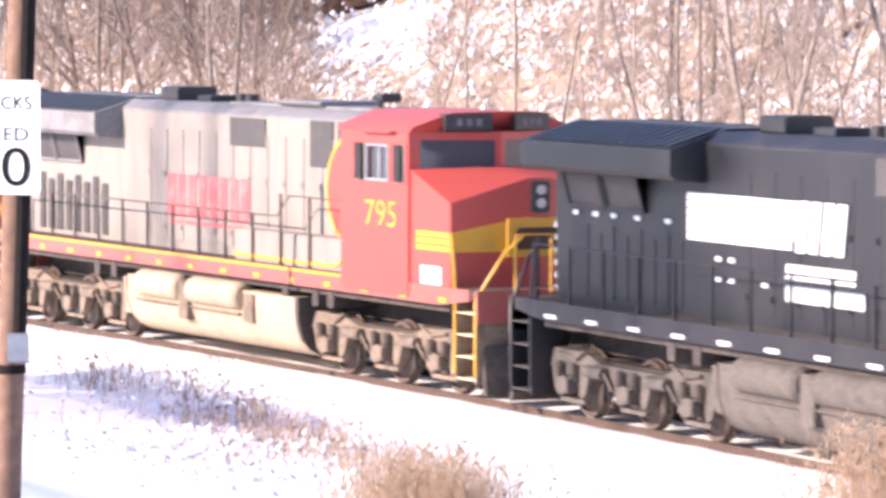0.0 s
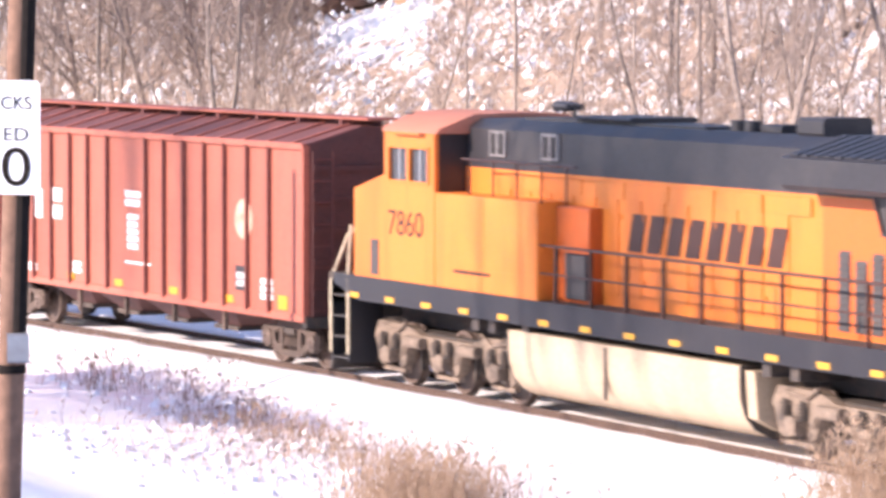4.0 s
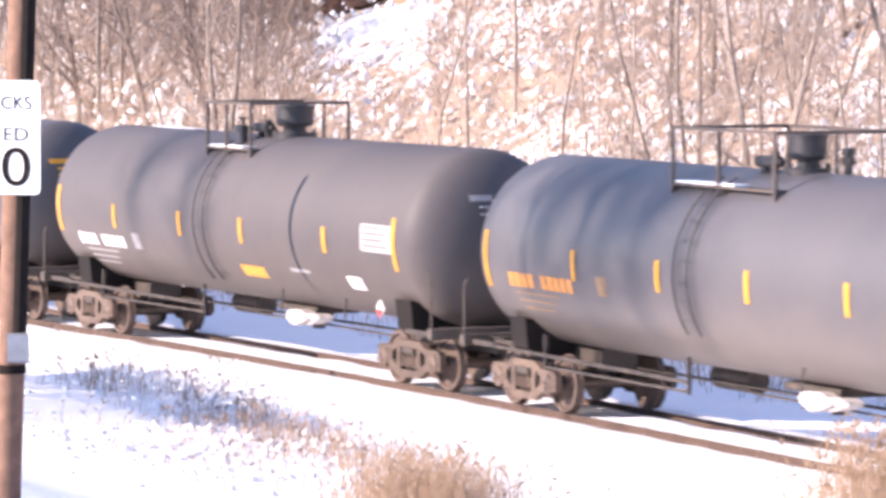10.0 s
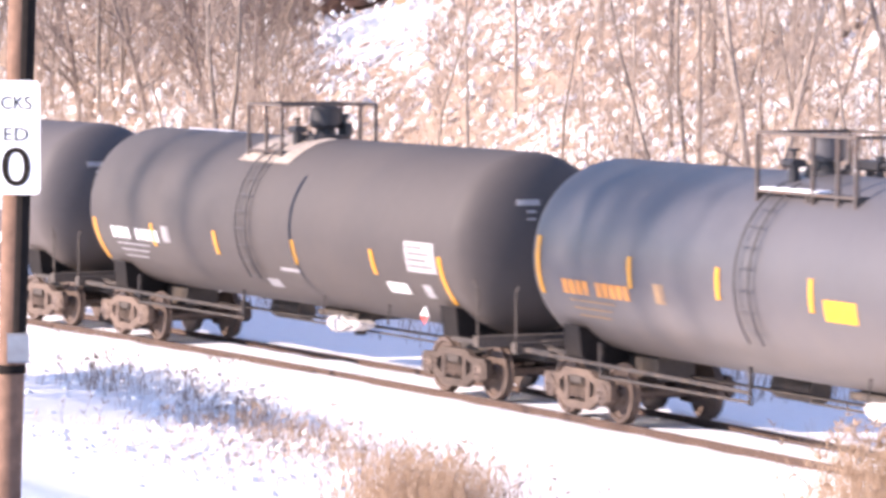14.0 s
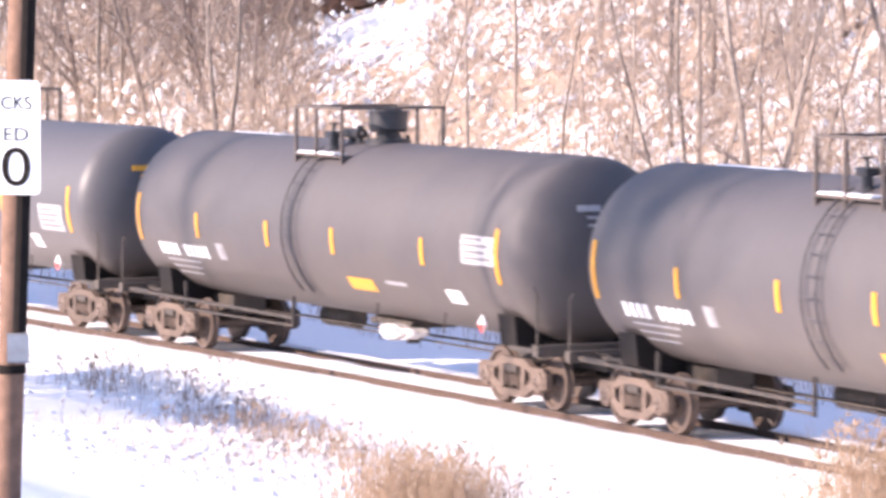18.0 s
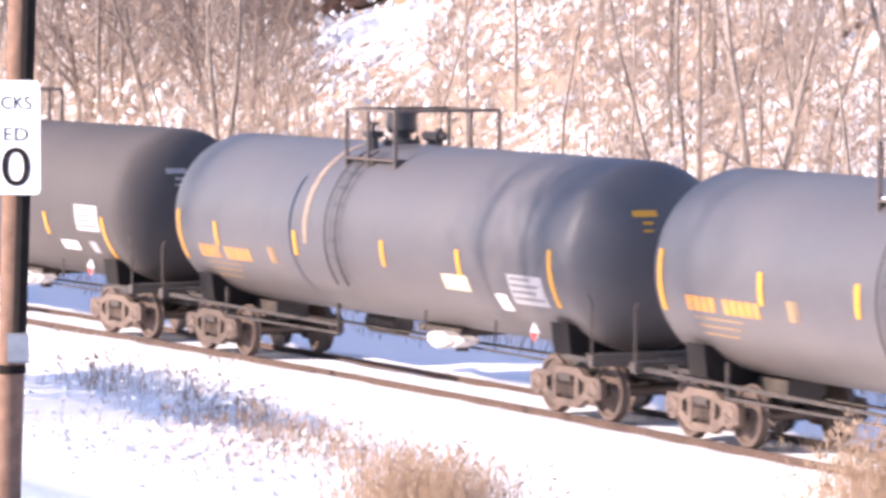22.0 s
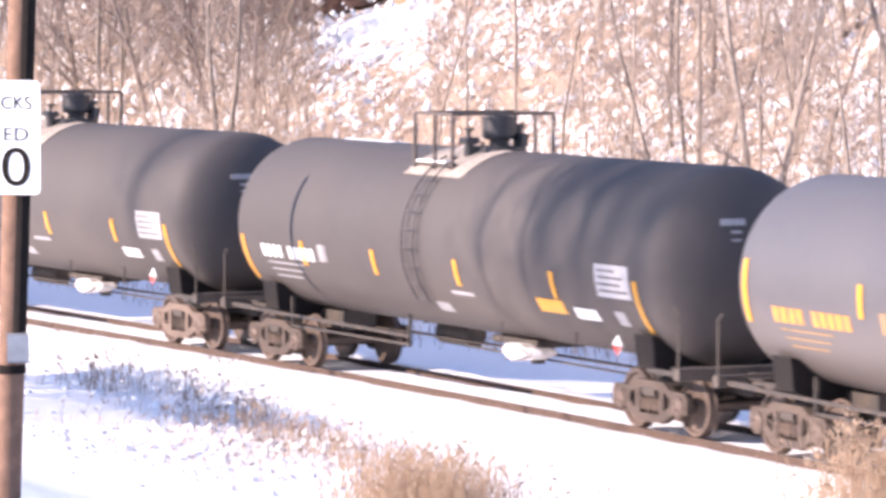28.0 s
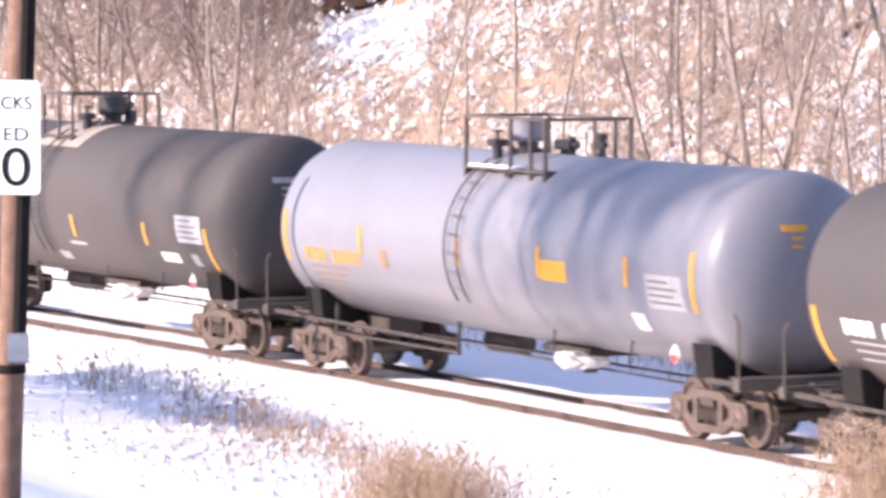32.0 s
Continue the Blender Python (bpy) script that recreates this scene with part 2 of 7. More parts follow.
class Shape:
    """Collects vertices and faces of one part."""

    def __init__(self):
        self.v, self.f = [], []

    def add(self, vs, fs):
        k = len(self.v)
        self.v += [tuple(p) for p in vs]
        self.f += [tuple(i + k for i in g) for g in fs]
        return self

    def box(self, x0, x1, y0, y1, z0, z1, c=0.0):
        """A box, its edges along x cut by c."""
        if y0 > y1:
            y0, y1 = y1, y0
        if not c:
            return self.add([(x, y, z) for x in (x0, x1) for y in (y0, y1) for z in (z0, z1)],
                            [(0, 1, 3, 2), (4, 6, 7, 5), (0, 4, 5, 1), (2, 3, 7, 6), (0, 2, 6, 4), (1, 5, 7, 3)])
        poly = [(y0 + c, z0), (y1 - c, z0), (y1, z0 + c), (y1, z1 - c), (y1 - c, z1), (y0 + c, z1), (y0, z1 - c), (y0, z0 + c)]
        return self.prism(poly, "x", x0, x1)

    def prism(self, poly, axis, a0, a1):
        """A polygon drawn out along an axis: (y, z) along x, (x, z) along y, (x, y) along z."""
        put = {"x": lambda a, p: (a, p[0], p[1]), "y": lambda a, p: (p[0], a, p[1]), "z": lambda a, p: (p[0], p[1], a)}[axis]
        n = len(poly)
        vs = [put(a0, p) for p in poly] + [put(a1, p) for p in poly]
        fs = [tuple(range(n)), tuple(range(2 * n - 1, n - 1, -1))]
        fs += [(i, i + n, (i + 1) % n + n, (i + 1) % n) for i in range(n)]
        return self.add(vs, fs)

    def cyl(self, p0, p1, r, n=12, r1=None):
        p0, p1 = Vector(p0), Vector(p1)
        r1 = r if r1 is None else r1
        d = (p1 - p0).normalized()
        u = d.orthogonal().normalized()
        w = d.cross(u)
        ring = [u * math.cos(2 * math.pi * i / n) + w * math.sin(2 * math.pi * i / n) for i in range(n)]
        vs = [p0 + q * r for q in ring] + [p1 + q * r1 for q in ring]
        fs = [(i, (i + 1) % n, (i + 1) % n + n, i + n) for i in range(n)]
        fs += [tuple(range(n - 1, -1, -1)), tuple(range(n, 2 * n))]
        return self.add(vs, fs)

    def tube(self, pts, r, n=6):
        """One connected round bar along a bent line."""
        pts = [Vector(p) for p in pts]
        vs, fs, m = [], [], len(pts)
        u = None
        for i, p in enumerate(pts):
            d = (pts[min(i + 1, m - 1)] - pts[max(i - 1, 0)]).normalized()
            u = d.orthogonal().normalized() if u is None else (u - d * u.dot(d)).normalized()
            w = d.cross(u)
            vs += [p + (u * math.cos(2 * math.pi * j / n) + w * math.sin(2 * math.pi * j / n)) * r for j in range(n)]
        for i in range(m - 1):
            fs += [(i * n + j, i * n + (j + 1) % n, (i + 1) * n + (j + 1) % n, (i + 1) * n + j) for j in range(n)]
        fs += [tuple(range(n - 1, -1, -1)), tuple(range((m - 1) * n, m * n))]
        return self.add(vs, fs)

    def lathe(self, prof, n=48, cy=0.0, cz=0.0, axis="x"):
        """A profile of (along, radius) turned round an axis through (cy, cz)."""
        vs, fs = [], []
        for a, r in prof:
            for i in range(n):
                q = 2 * math.pi * i / n
                if axis == "x":
                    vs.append((a, cy + r * math.sin(q), cz + r * math.cos(q)))
                elif axis == "y":
                    vs.append((cy + r * math.sin(q), a, cz + r * math.cos(q)))
                else:
                    vs.append((cy + r * math.sin(q), cz + r * math.cos(q), a))
        for k in range(len(prof) - 1):
            for i in range(n):
                j = (i + 1) % n
                fs.append((k * n + i, k * n + j, (k + 1) * n + j, (k + 1) * n + i))
        fs += [tuple(range(n)), tuple(range(len(prof) * n - 1, (len(prof) - 1) * n - 1, -1))]
        return self.add(vs, fs)

    def pierced(self, xs, zs, holes, y0, y1):
        """A plate in the x-z plane, cut on a grid, with the cells named in holes left open."""
        ids, vs, fs = {}, [], []

        def vert(i, k, y):
            key = (i, k, y)
            if key not in ids:
                ids[key] = len(vs)
                vs.append((xs[i], y, zs[k]))
            return ids[key]
        full = {(i, k) for i in range(len(xs) - 1) for k in range(len(zs) - 1)} - set(holes)
        for i, k in full:
            fs.append((vert(i, k, y0), vert(i + 1, k, y0), vert(i + 1, k + 1, y0), vert(i, k + 1, y0)))
            fs.append((vert(i, k, y1), vert(i, k + 1, y1), vert(i + 1, k + 1, y1), vert(i + 1, k, y1)))
            for di, dk, a, b in ((-1, 0, (i, k), (i, k + 1)), (1, 0, (i + 1, k), (i + 1, k + 1)), (0, -1, (i, k), (i + 1, k)), (0, 1, (i, k + 1), (i + 1, k + 1))):
                if (i + di, k + dk) not in full:
                    fs.append((vert(*a, y0), vert(*b, y0), vert(*b, y1), vert(*a, y1)))
        return self.add(vs, fs)

    def mesh(self, name, material, sharp=35):
        me = bpy.data.meshes.new(name)
        me.from_pydata(self.v, [], self.f)
        bm = bmesh.new()
        bm.from_mesh(me)
        bmesh.ops.recalc_face_normals(bm, faces=bm.faces)
        bm.to_mesh(me)
        bm.free()
        me.materials.append(material)
        me.shade_smooth()
        me.set_sharp_from_angle(angle=radians(sharp))
        return me


def part(name, shape, material, parent, label="", sharp=35):
    """One mesh object under a thing or a part; shape is a Shape or ready mesh data."""
    ob = new(name, shape if isinstance(shape, bpy.types.Mesh) else shape.mesh(name, material, sharp))
    ob.parent = parent
    if label:
        ob["label"] = label
    return ob


def empty(name, m=None):
    ob = new(name)
    ob.empty_display_size = 0.5
    if m is not None:
        ob.matrix_world = m
    return ob


def letters(text, size, width=None):
    """Vertices and faces of a flat text in the x-y plane, its lower left corner at the origin."""
    cu = bpy.data.curves.new("text", "FONT")
    cu.body, cu.size, cu.extrude = text, size, 0.002
    ob = bpy.data.objects.new("text", cu)
    scene.collection.objects.link(ob)
    dg = bpy.context.evaluated_depsgraph_get()
    me = ob.evaluated_get(dg).to_mesh()
    vs = [tuple(v.co) for v in me.vertices]
    fs = [tuple(p.vertices) for p in me.polygons]
    ob.evaluated_get(dg).to_mesh_clear()
    bpy.data.objects.remove(ob)
    bpy.data.curves.remove(cu)
    x0, x1 = min(v[0] for v in vs), max(v[0] for v in vs)
    y0, y1 = min(v[1] for v in vs), max(v[1] for v in vs)
    kx = (width / (x1 - x0)) if width else 1.0
    ky = size / (y1 - y0)
    return [((v[0] - x0) * kx, (v[1] - y0) * ky, v[2]) for v in vs], fs


def sticks(p0, p1, r0, r1):
    """Tapered three-sided sticks as arrays of vertices and faces."""
    p0, p1 = np.asarray(p0, float), np.asarray(p1, float)
    n = len(p0)
    r0, r1 = np.broadcast_to(np.asarray(r0, float), n), np.broadcast_to(np.asarray(r1, float), n)
    d = p1 - p0
    d /= np.linalg.norm(d, axis=1)[:, None] + 1e-9
    a = np.where(np.abs(d[:, 2:3]) > 0.9, np.array([[1.0, 0, 0]]), np.array([[0, 0, 1.0]]))
    u = np.cross(d, a)
    u /= np.linalg.norm(u, axis=1)[:, None]
    w = np.cross(d, u)
    rings = []
    for k in range(3):
        q = 2 * math.pi * k / 3
        o = u * math.cos(q) + w * math.sin(q)
        rings.append(p0 + o * r0[:, None])
        rings.append(p1 + o * r1[:, None])
    vs = np.stack(rings, 1).reshape(-1, 3)
    base = (np.arange(n) * 6)[:, None]
    fs = np.concatenate([base + np.array(q) for q in ([0, 2, 3, 1], [2, 4, 5, 3], [4, 0, 1, 5])], 0)
    return vs, fs


def array_mesh(name, vs, fs, material):
    me = bpy.data.meshes.new(name)
    me.from_pydata(vs.tolist(), [], fs.tolist())
    me.materials.append(material)
    me.shade_smooth()
    return me


# ---------------------------------------------------------------- the lie of the land


def on_track(s, d=0.0, z=0.0):
    """The pose on the curved track, s metres along it, d to its far side; straight beyond the ends of the curve."""
    c = max(-70.0, min(60.0, s))
    a = c / RADIUS
    x, y = RADIUS * math.sin(a), -RADIUS * (1 - math.cos(a))
    x, y = x + math.cos(a) * (s - c), y - math.sin(a) * (s - c)
    return pose(x + math.sin(a) * d, y + math.cos(a) * d, z, 0, 0, -math.degrees(a))


def track_coords(x, y):
    """Metres along the track and to its far side."""
    a = math.atan2(x, y + RADIUS)
    c = max(-70.0 / RADIUS, min(60.0 / RADIUS, a))
    if a == c:
        return a * RADIUS, math.hypot(x, y + RADIUS) - RADIUS
    px, py = RADIUS * math.sin(c), -RADIUS * (1 - math.cos(c))
    return c * RADIUS + (x - px) * math.cos(c) - (y - py) * math.sin(c), (x - px) * math.sin(c) + (y - py) * math.cos(c)


def ramp(x, pts):
    for (a, p), (b, q) in zip(pts, pts[1:]):
        if x <= b:
            k = max(0.0, min(1.0, (x - a) / (b - a)))
            return p + (q - p) * k
    return pts[-1][1]


PROFILE = [(-900, 60.0), (-120, 12.0), (-60, 7.0), (-28, 4.93), (-22, 3.2), (-19, 2.3), (-16, 1.3), (-13, 0.35), (-11, -0.12), (-7, -0.34), (-3.4, -0.46), (-2.3, -0.34),
           (-1.7, -0.17), (1.7, -0.17), (2.3, -0.34), (3.4, -0.60), (8, -0.72), (11, -0.2), (25, 8.0), (45, 17.0), (120, 34.0), (900, 60.0)]


def ground_z(x, y):
    s, d = track_coords(x, y)
    z = ramp(d, PROFILE)
    rough = max(0.0, min(1.0, (abs(d) - 2.6) / 3.0))
    z += rough * ((0.30 if d > 0 else 0.12) * noise.noise((x * 0.16, y * 0.16, 3.1)) + (0.10 if d > 0 else 0.06) * noise.noise((x * 0.7, y * 0.7, 7.7)))
    if d > 12:
        z += 1.2 * noise.noise((x * 0.06, y * 0.06, 1.3)) * min(1.0, (d - 12) / 10)
    if d < -15:                                   # a small bank of snow round the pole's foot
        z += 0.3 * math.exp(-((x - 38.2) ** 2 + (y + 23.3) ** 2) / 4.0)
    return z

# ---------------------------------------------------------------- ground


def graded(lo, hi, step, far):
    """Even steps from lo to hi, then growing ones out to far."""
    mid = list(np.arange(lo, hi + 1e-6, step))
    up, g, x = [], step, hi
    while x < far:
        g *= 1.35
        x += g
        up.append(x)
    dn, g, x = [], step, lo
    while x > -far:
        g *= 1.35
        x -= g
        dn.append(x)
    return dn[::-1] + mid + up


def snow_or_litter():
    """Snow with leaf litter and brush showing through on the wooded slope beyond the track."""
    m = M_SNOW.copy()
    m.name = "snow_and_leaf_litter"
    n, link = m.node_tree.nodes, m.node_tree.links.new
    b = n["Principled BSDF"]
    old = b.inputs["Base Color"].links[0].from_socket
    geo = n.new("ShaderNodeNewGeometry")
    sep = n.new("ShaderNodeSeparateXYZ")
    link(geo.outputs["Position"], sep.inputs[0])
    big, small = n.new("ShaderNodeTexNoise"), n.new("ShaderNodeTexNoise")
    big.inputs["Scale"].default_value, big.inputs["Detail"].default_value = 0.16, 6
    small.inputs["Scale"].default_value, small.inputs["Detail"].default_value = 2.1, 8
    sq = n.new("ShaderNodeMapping")
    sq.inputs["Scale"].default_value = (1.0, 0.9, 1.0)
    link(geo.outputs["Position"], sq.inputs["Vector"])
    for q in (big, small):
        q.inputs["Roughness"].default_value = 0.65
        link(sq.outputs[0], q.inputs["Vector"])
    add = n.new("ShaderNodeMath")
    add.operation = "MULTIPLY_ADD"
    link(small.outputs["Fac"], add.inputs[0])
    add.inputs[1].default_value = 1.3
    half = n.new("ShaderNodeMath")
    half.operation = "MULTIPLY"
    half.inputs[1].default_value = 0.62
    link(big.outputs["Fac"], half.inputs[0])
    link(half.outputs[0], add.inputs[2])
    slope = n.new("ShaderNodeMapRange")          # the wood begins beyond the ditch
    slope.inputs["From Min"].default_value, slope.inputs["From Max"].default_value = 8.0, 14.0
    link(sep.outputs["Y"], slope.inputs["Value"])
    cr = n.new("ShaderNodeMapRange")
    cr.inputs["From Min"].default_value, cr.inputs["From Max"].default_value = 0.985, 1.085
    cr.inputs["To Min"].default_value, cr.inputs["To Max"].default_value = 1.0, 0.0
    # an open clearing where the snow lies unbroken
    off = n.new("ShaderNodeVectorMath")
    off.operation = "SUBTRACT"
    off.inputs[1].default_value = (-41.3, 19.3, 5.85)
    link(geo.outputs["Position"], off.inputs[0])
    flat = n.new("ShaderNodeVectorMath")
    flat.operation = "MULTIPLY"
    flat.inputs[1].default_value = (0.33, 0.5, 1.25)
    link(off.outputs[0], flat.inputs[0])
    ln = n.new("ShaderNodeVectorMath")
    ln.operation = "LENGTH"
    link(flat.outputs[0], ln.inputs[0])
    near = n.new("ShaderNodeMapRange")
    near.inputs["From Min"].default_value, near.inputs["From Max"].default_value = 0.5, 1.1
    near.inputs["To Min"].default_value, near.inputs["To Max"].default_value = 0.6, 0.0
    link(ln.outputs["Value"], near.inputs["Value"])
    sub = n.new("ShaderNodeMath")
    sub.operation = "ADD"
    link(add.outputs[0], sub.inputs[0])
    link(near.outputs[0], sub.inputs[1])
    east = n.new("ShaderNodeMapRange")           # more snow has stayed towards one end of the slope
    east.inputs["From Min"].default_value, east.inputs["From Max"].default_value = -52.0, -18.0
    east.inputs["To Min"].default_value, east.inputs["To Max"].default_value = -0.03, 0.05
    link(sep.outputs["X"], east.inputs["Value"])
    more = n.new("ShaderNodeMath")
    more.operation = "ADD"
    link(sub.outputs[0], more.inputs[0])
    link(east.outputs[0], more.inputs[1])
    link(more.outputs[0], cr.inputs["Value"])
    mul = n.new("ShaderNodeMath")
    mul.operation = "MULTIPLY"
    link(cr.outputs[0], mul.inputs[0])
    link(slope.outputs[0], mul.inputs[1])
    lit = n.new("ShaderNodeValToRGB")
    lit.color_ramp.elements[0].color, lit.color_ramp.elements[1].color = (0.30, 0.215, 0.165, 1), (0.55, 0.41, 0.32, 1)
    link(small.outputs["Fac"], lit.inputs[0])
    mx = n.new("ShaderNodeMixRGB")
    link(mul.outputs[0], mx.inputs[0])
    link(old, mx.inputs[1])
    link(lit.outputs[0], mx.inputs[2])
    link(mx.outputs[0], b.inputs["Base Color"])
    return m


M_GROUND = snow_or_litter()


def build_ground():
    xs = graded(-95, 45, 0.9, 2600)
    ys = graded(-26, 62, 0.6, 2600)
    vs = [(x, y, ground_z(x, y)) for y in ys for x in xs]
    w = len(xs)
    fs = [(j * w + i, j * w + i + 1, (j + 1) * w + i + 1, (j + 1) * w + i) for j in range(len(ys) - 1) for i in range(w - 1)]
    me = bpy.data.meshes.new("ground")
    me.from_pydata(vs, [], fs)
    me.materials.append(M_GROUND)
    me.shade_smooth()
    tagged(new("ground", me), "snow-covered ground rising to a wooded slope", "ground", kind="structure")


build_ground()


def sweep(prof, s0, s1, d, step=2.0):
    """A cross-section of (side, up) carried along the track at offset d."""
    sh = Shape()
    n, k = len(prof), int((s1 - s0) / step)
    vs, fs = [], []
    for i in range(k + 1):
        m = on_track(s0 + (s1 - s0) * i / k, d)
        vs += [tuple(m @ Vector((0, a, z))) for a, z in prof]
    for i in range(k):
        fs += [(i * n + j, i * n + (j + 1) % n, (i + 1) * n + (j + 1) % n, (i + 1) * n + j) for j in range(n)]
    fs += [tuple(range(n)), tuple(range(k * n, k * n + n))]
    return sh.add(vs, fs)


RAIL_PROF = [(-0.07, -0.17), (0.07, -0.17), (0.07, -0.155), (0.012, -0.13), (0.012, -0.045), (0.036, -0.035), (0.036, -0.004), (0.028, 0),
             (-0.028, 0), (-0.036, -0.004), (-0.036, -0.035), (-0.012, -0.045), (-0.012, -0.13), (-0.07, -0.155)]


def build_track():
    track = empty("railway_track")
    tagged(track, "rusty railway track on snow-covered ties and ballast", "railway track", kind="structure")
    for d in (-0.753, 0.753):
        r = part("rail", sweep(RAIL_PROF, -160, 120, d), M_RAIL, track, "rusty steel rail")
        part("railhead", sweep([(-0.024, 0.0008), (0.024, 0.0008), (0.02, 0.003), (-0.02, 0.003)], -160, 120, d), M_TREAD, r, "polished top of the rail")
    # ballast shoulders, dark stones showing beside the rails
    for d in (-0.86, 0.87):
        part("ballast_strip", sweep([(-0.13, -0.19), (0.1, -0.19), (0.09, -0.13), (-0.06, -0.12), (-0.12, -0.15)], -160, 120, d, 1.0), M_BALLAST, track, "dirty ballast with old snow")
    # snow lies between the rails and on the shoulders
    n, k = 700, 9
    for name, d0, d1, z in (("snow_bed", -0.69, 0.66, -0.06), ("snow_shoulder", -2.6, -0.82, -0.065), ("snow_shoulder", 0.88, 2.6, -0.08)):
        vs, fs = [], []
        for i in range(n):
            s = -100 + i * 0.22
            for j in range(k):
                q = j / (k - 1)
                edge = min(q, 1 - q) * 2
                d = d0 + (d1 - d0) * q + (0.035 * noise.noise((s * 1.7, j * 3.0, 4.0)) if j in (0, k - 1) else 0.0)
                up = z + 0.03 * noise.noise((s * 0.9, d * 1.5, 2.0)) - (0.09 if edge < 0.05 else 0.0)
                if abs(d) > 1.7:
                    up = min(up, -0.13 - (abs(d) - 1.7) * 0.36)
                vs.append(tuple(on_track(s, d, up).translation))
        for i in range(n - 1):
            fs += [(i * k + j, (i + 1) * k + j, (i + 1) * k + j + 1, i * k + j + 1) for j in range(k - 1)]
        me = bpy.data.meshes.new(name)
        me.from_pydata(vs, [], fs)
        me.materials.append(M_SNOW)
        me.shade_smooth()
        part(name, me, M_SNOW, track, "snow lying along the track")
    tie = Shape().box(-0.115, 0.115, -1.3, 1.3, -0.3, -0.155).mesh("tie", M_TIE)
    s = -45.0
    while s < 25:
        ob = part("tie", tie, M_TIE, track)
        ob.matrix_basis = on_track(s + random.uniform(-0.03, 0.03), 0, random.uniform(-0.015, 0.012)) @ pose(0, 0, 0, 0, 0, random.uniform(-1.5, 1.5))
        s += 0.52
    # rail joint bars and anchors
    bar = Shape().box(-0.4, 0.4, -0.035, 0.035, -0.13, -0.05)
    for i in range(-2, 3):
        bar.cyl((i * 0.15, -0.06, -0.09), (i * 0.15, 0.06, -0.09), 0.016, 6)
    bar = bar.mesh("joint_bar", M_RAIL)
    for s, d in ((-3.9, -0.753), (4.6, 0.753), (-15.8, -0.753), (-26, 0.753)):
        ob = part("joint_bar", bar, M_RAIL, track)
        ob.matrix_basis = on_track(s, d)
    return track


build_track()


# ---------------------------------------------------------------- pole and sign


def build_pole():
    base, top = Vector((38.02, -22.785, 2.55)), Vector((37.80, -22.425, 10.4))
    pole = empty("utility_pole", Matrix.Translation(base))
    tagged(pole, "leaning brown weathered wooden utility pole", "utility pole")
    sh = Shape()
    axis = top - base
    n, rings = 20, 24
    vs, fs = [], []
    for i in range(rings):
        c = axis * (i / (rings - 1))
        for j in range(n):
            q = 2 * math.pi * j / n
            r = 0.094 - 0.010 * i / rings + 0.004 * noise.noise((math.cos(q) * 2, math.sin(q) * 2, i * 0.35))
            vs.append((c.x + r * math.cos(q), c.y + r * math.sin(q), c.z))
    for i in range(rings - 1):
        fs += [(i * n + j, i * n + (j + 1) % n, (i + 1) * n + (j + 1) % n, (i + 1) * n + j) for j in range(n)]
    fs.append(tuple(range((rings - 1) * n, rings * n)))
    part("pole_shaft", sh.add(vs, fs), M_POLE, pole)
    # a strap and a small galvanised box near the foot
    m = look((0, 0, 0), Vector((38, -22.7, 0)) - Vector((EYE[0], EYE[1], 0)))
    side = (m.to_3x3() @ Vector((1, 0, 0))).normalized()
    front = (m.to_3x3() @ Vector((0, 0, 1))).normalized()
    k = (4.21 - base.z) / axis.z
    c = axis * k + front * 0.12 + side * 0.045
    sh = Shape().box(-0.075, 0.075, -0.05, 0.05, -0.10, 0.10, 0.015)
    ob = part("conduit_box", sh, M_STEEL, pole, "small galvanised box strapped to the pole")
    ob.matrix_basis = Matrix.Translation(c) @ Matrix.Rotation(math.atan2(side.y, side.x), 4, "Z")
    lo, hi = axis * ((4.22 - base.z) / axis.z), axis
    off = front * 0.075 + side * 0.05
    # black strip paints the pole's shaded side along with a thin conduit
    part("conduit", Shape().tube([lo + off, (lo + hi) / 2 + off, hi + off], 0.05, 10), M_SHADE_PRINT, pole, "black strip down the pole for its shaded side and a conduit")
    sh = Shape().lathe([(-0.03, 0.10), (0.03, 0.10)], 20, 0, 0, "z")
    ob = part("steel_strap", sh, M_SHADE_PRINT, pole, "dark strap round the pole")
    ob.location = axis * ((4.06 - base.z) / axis.z)
    return side, front


POLE_SIDE, POLE_FRONT = build_pole()


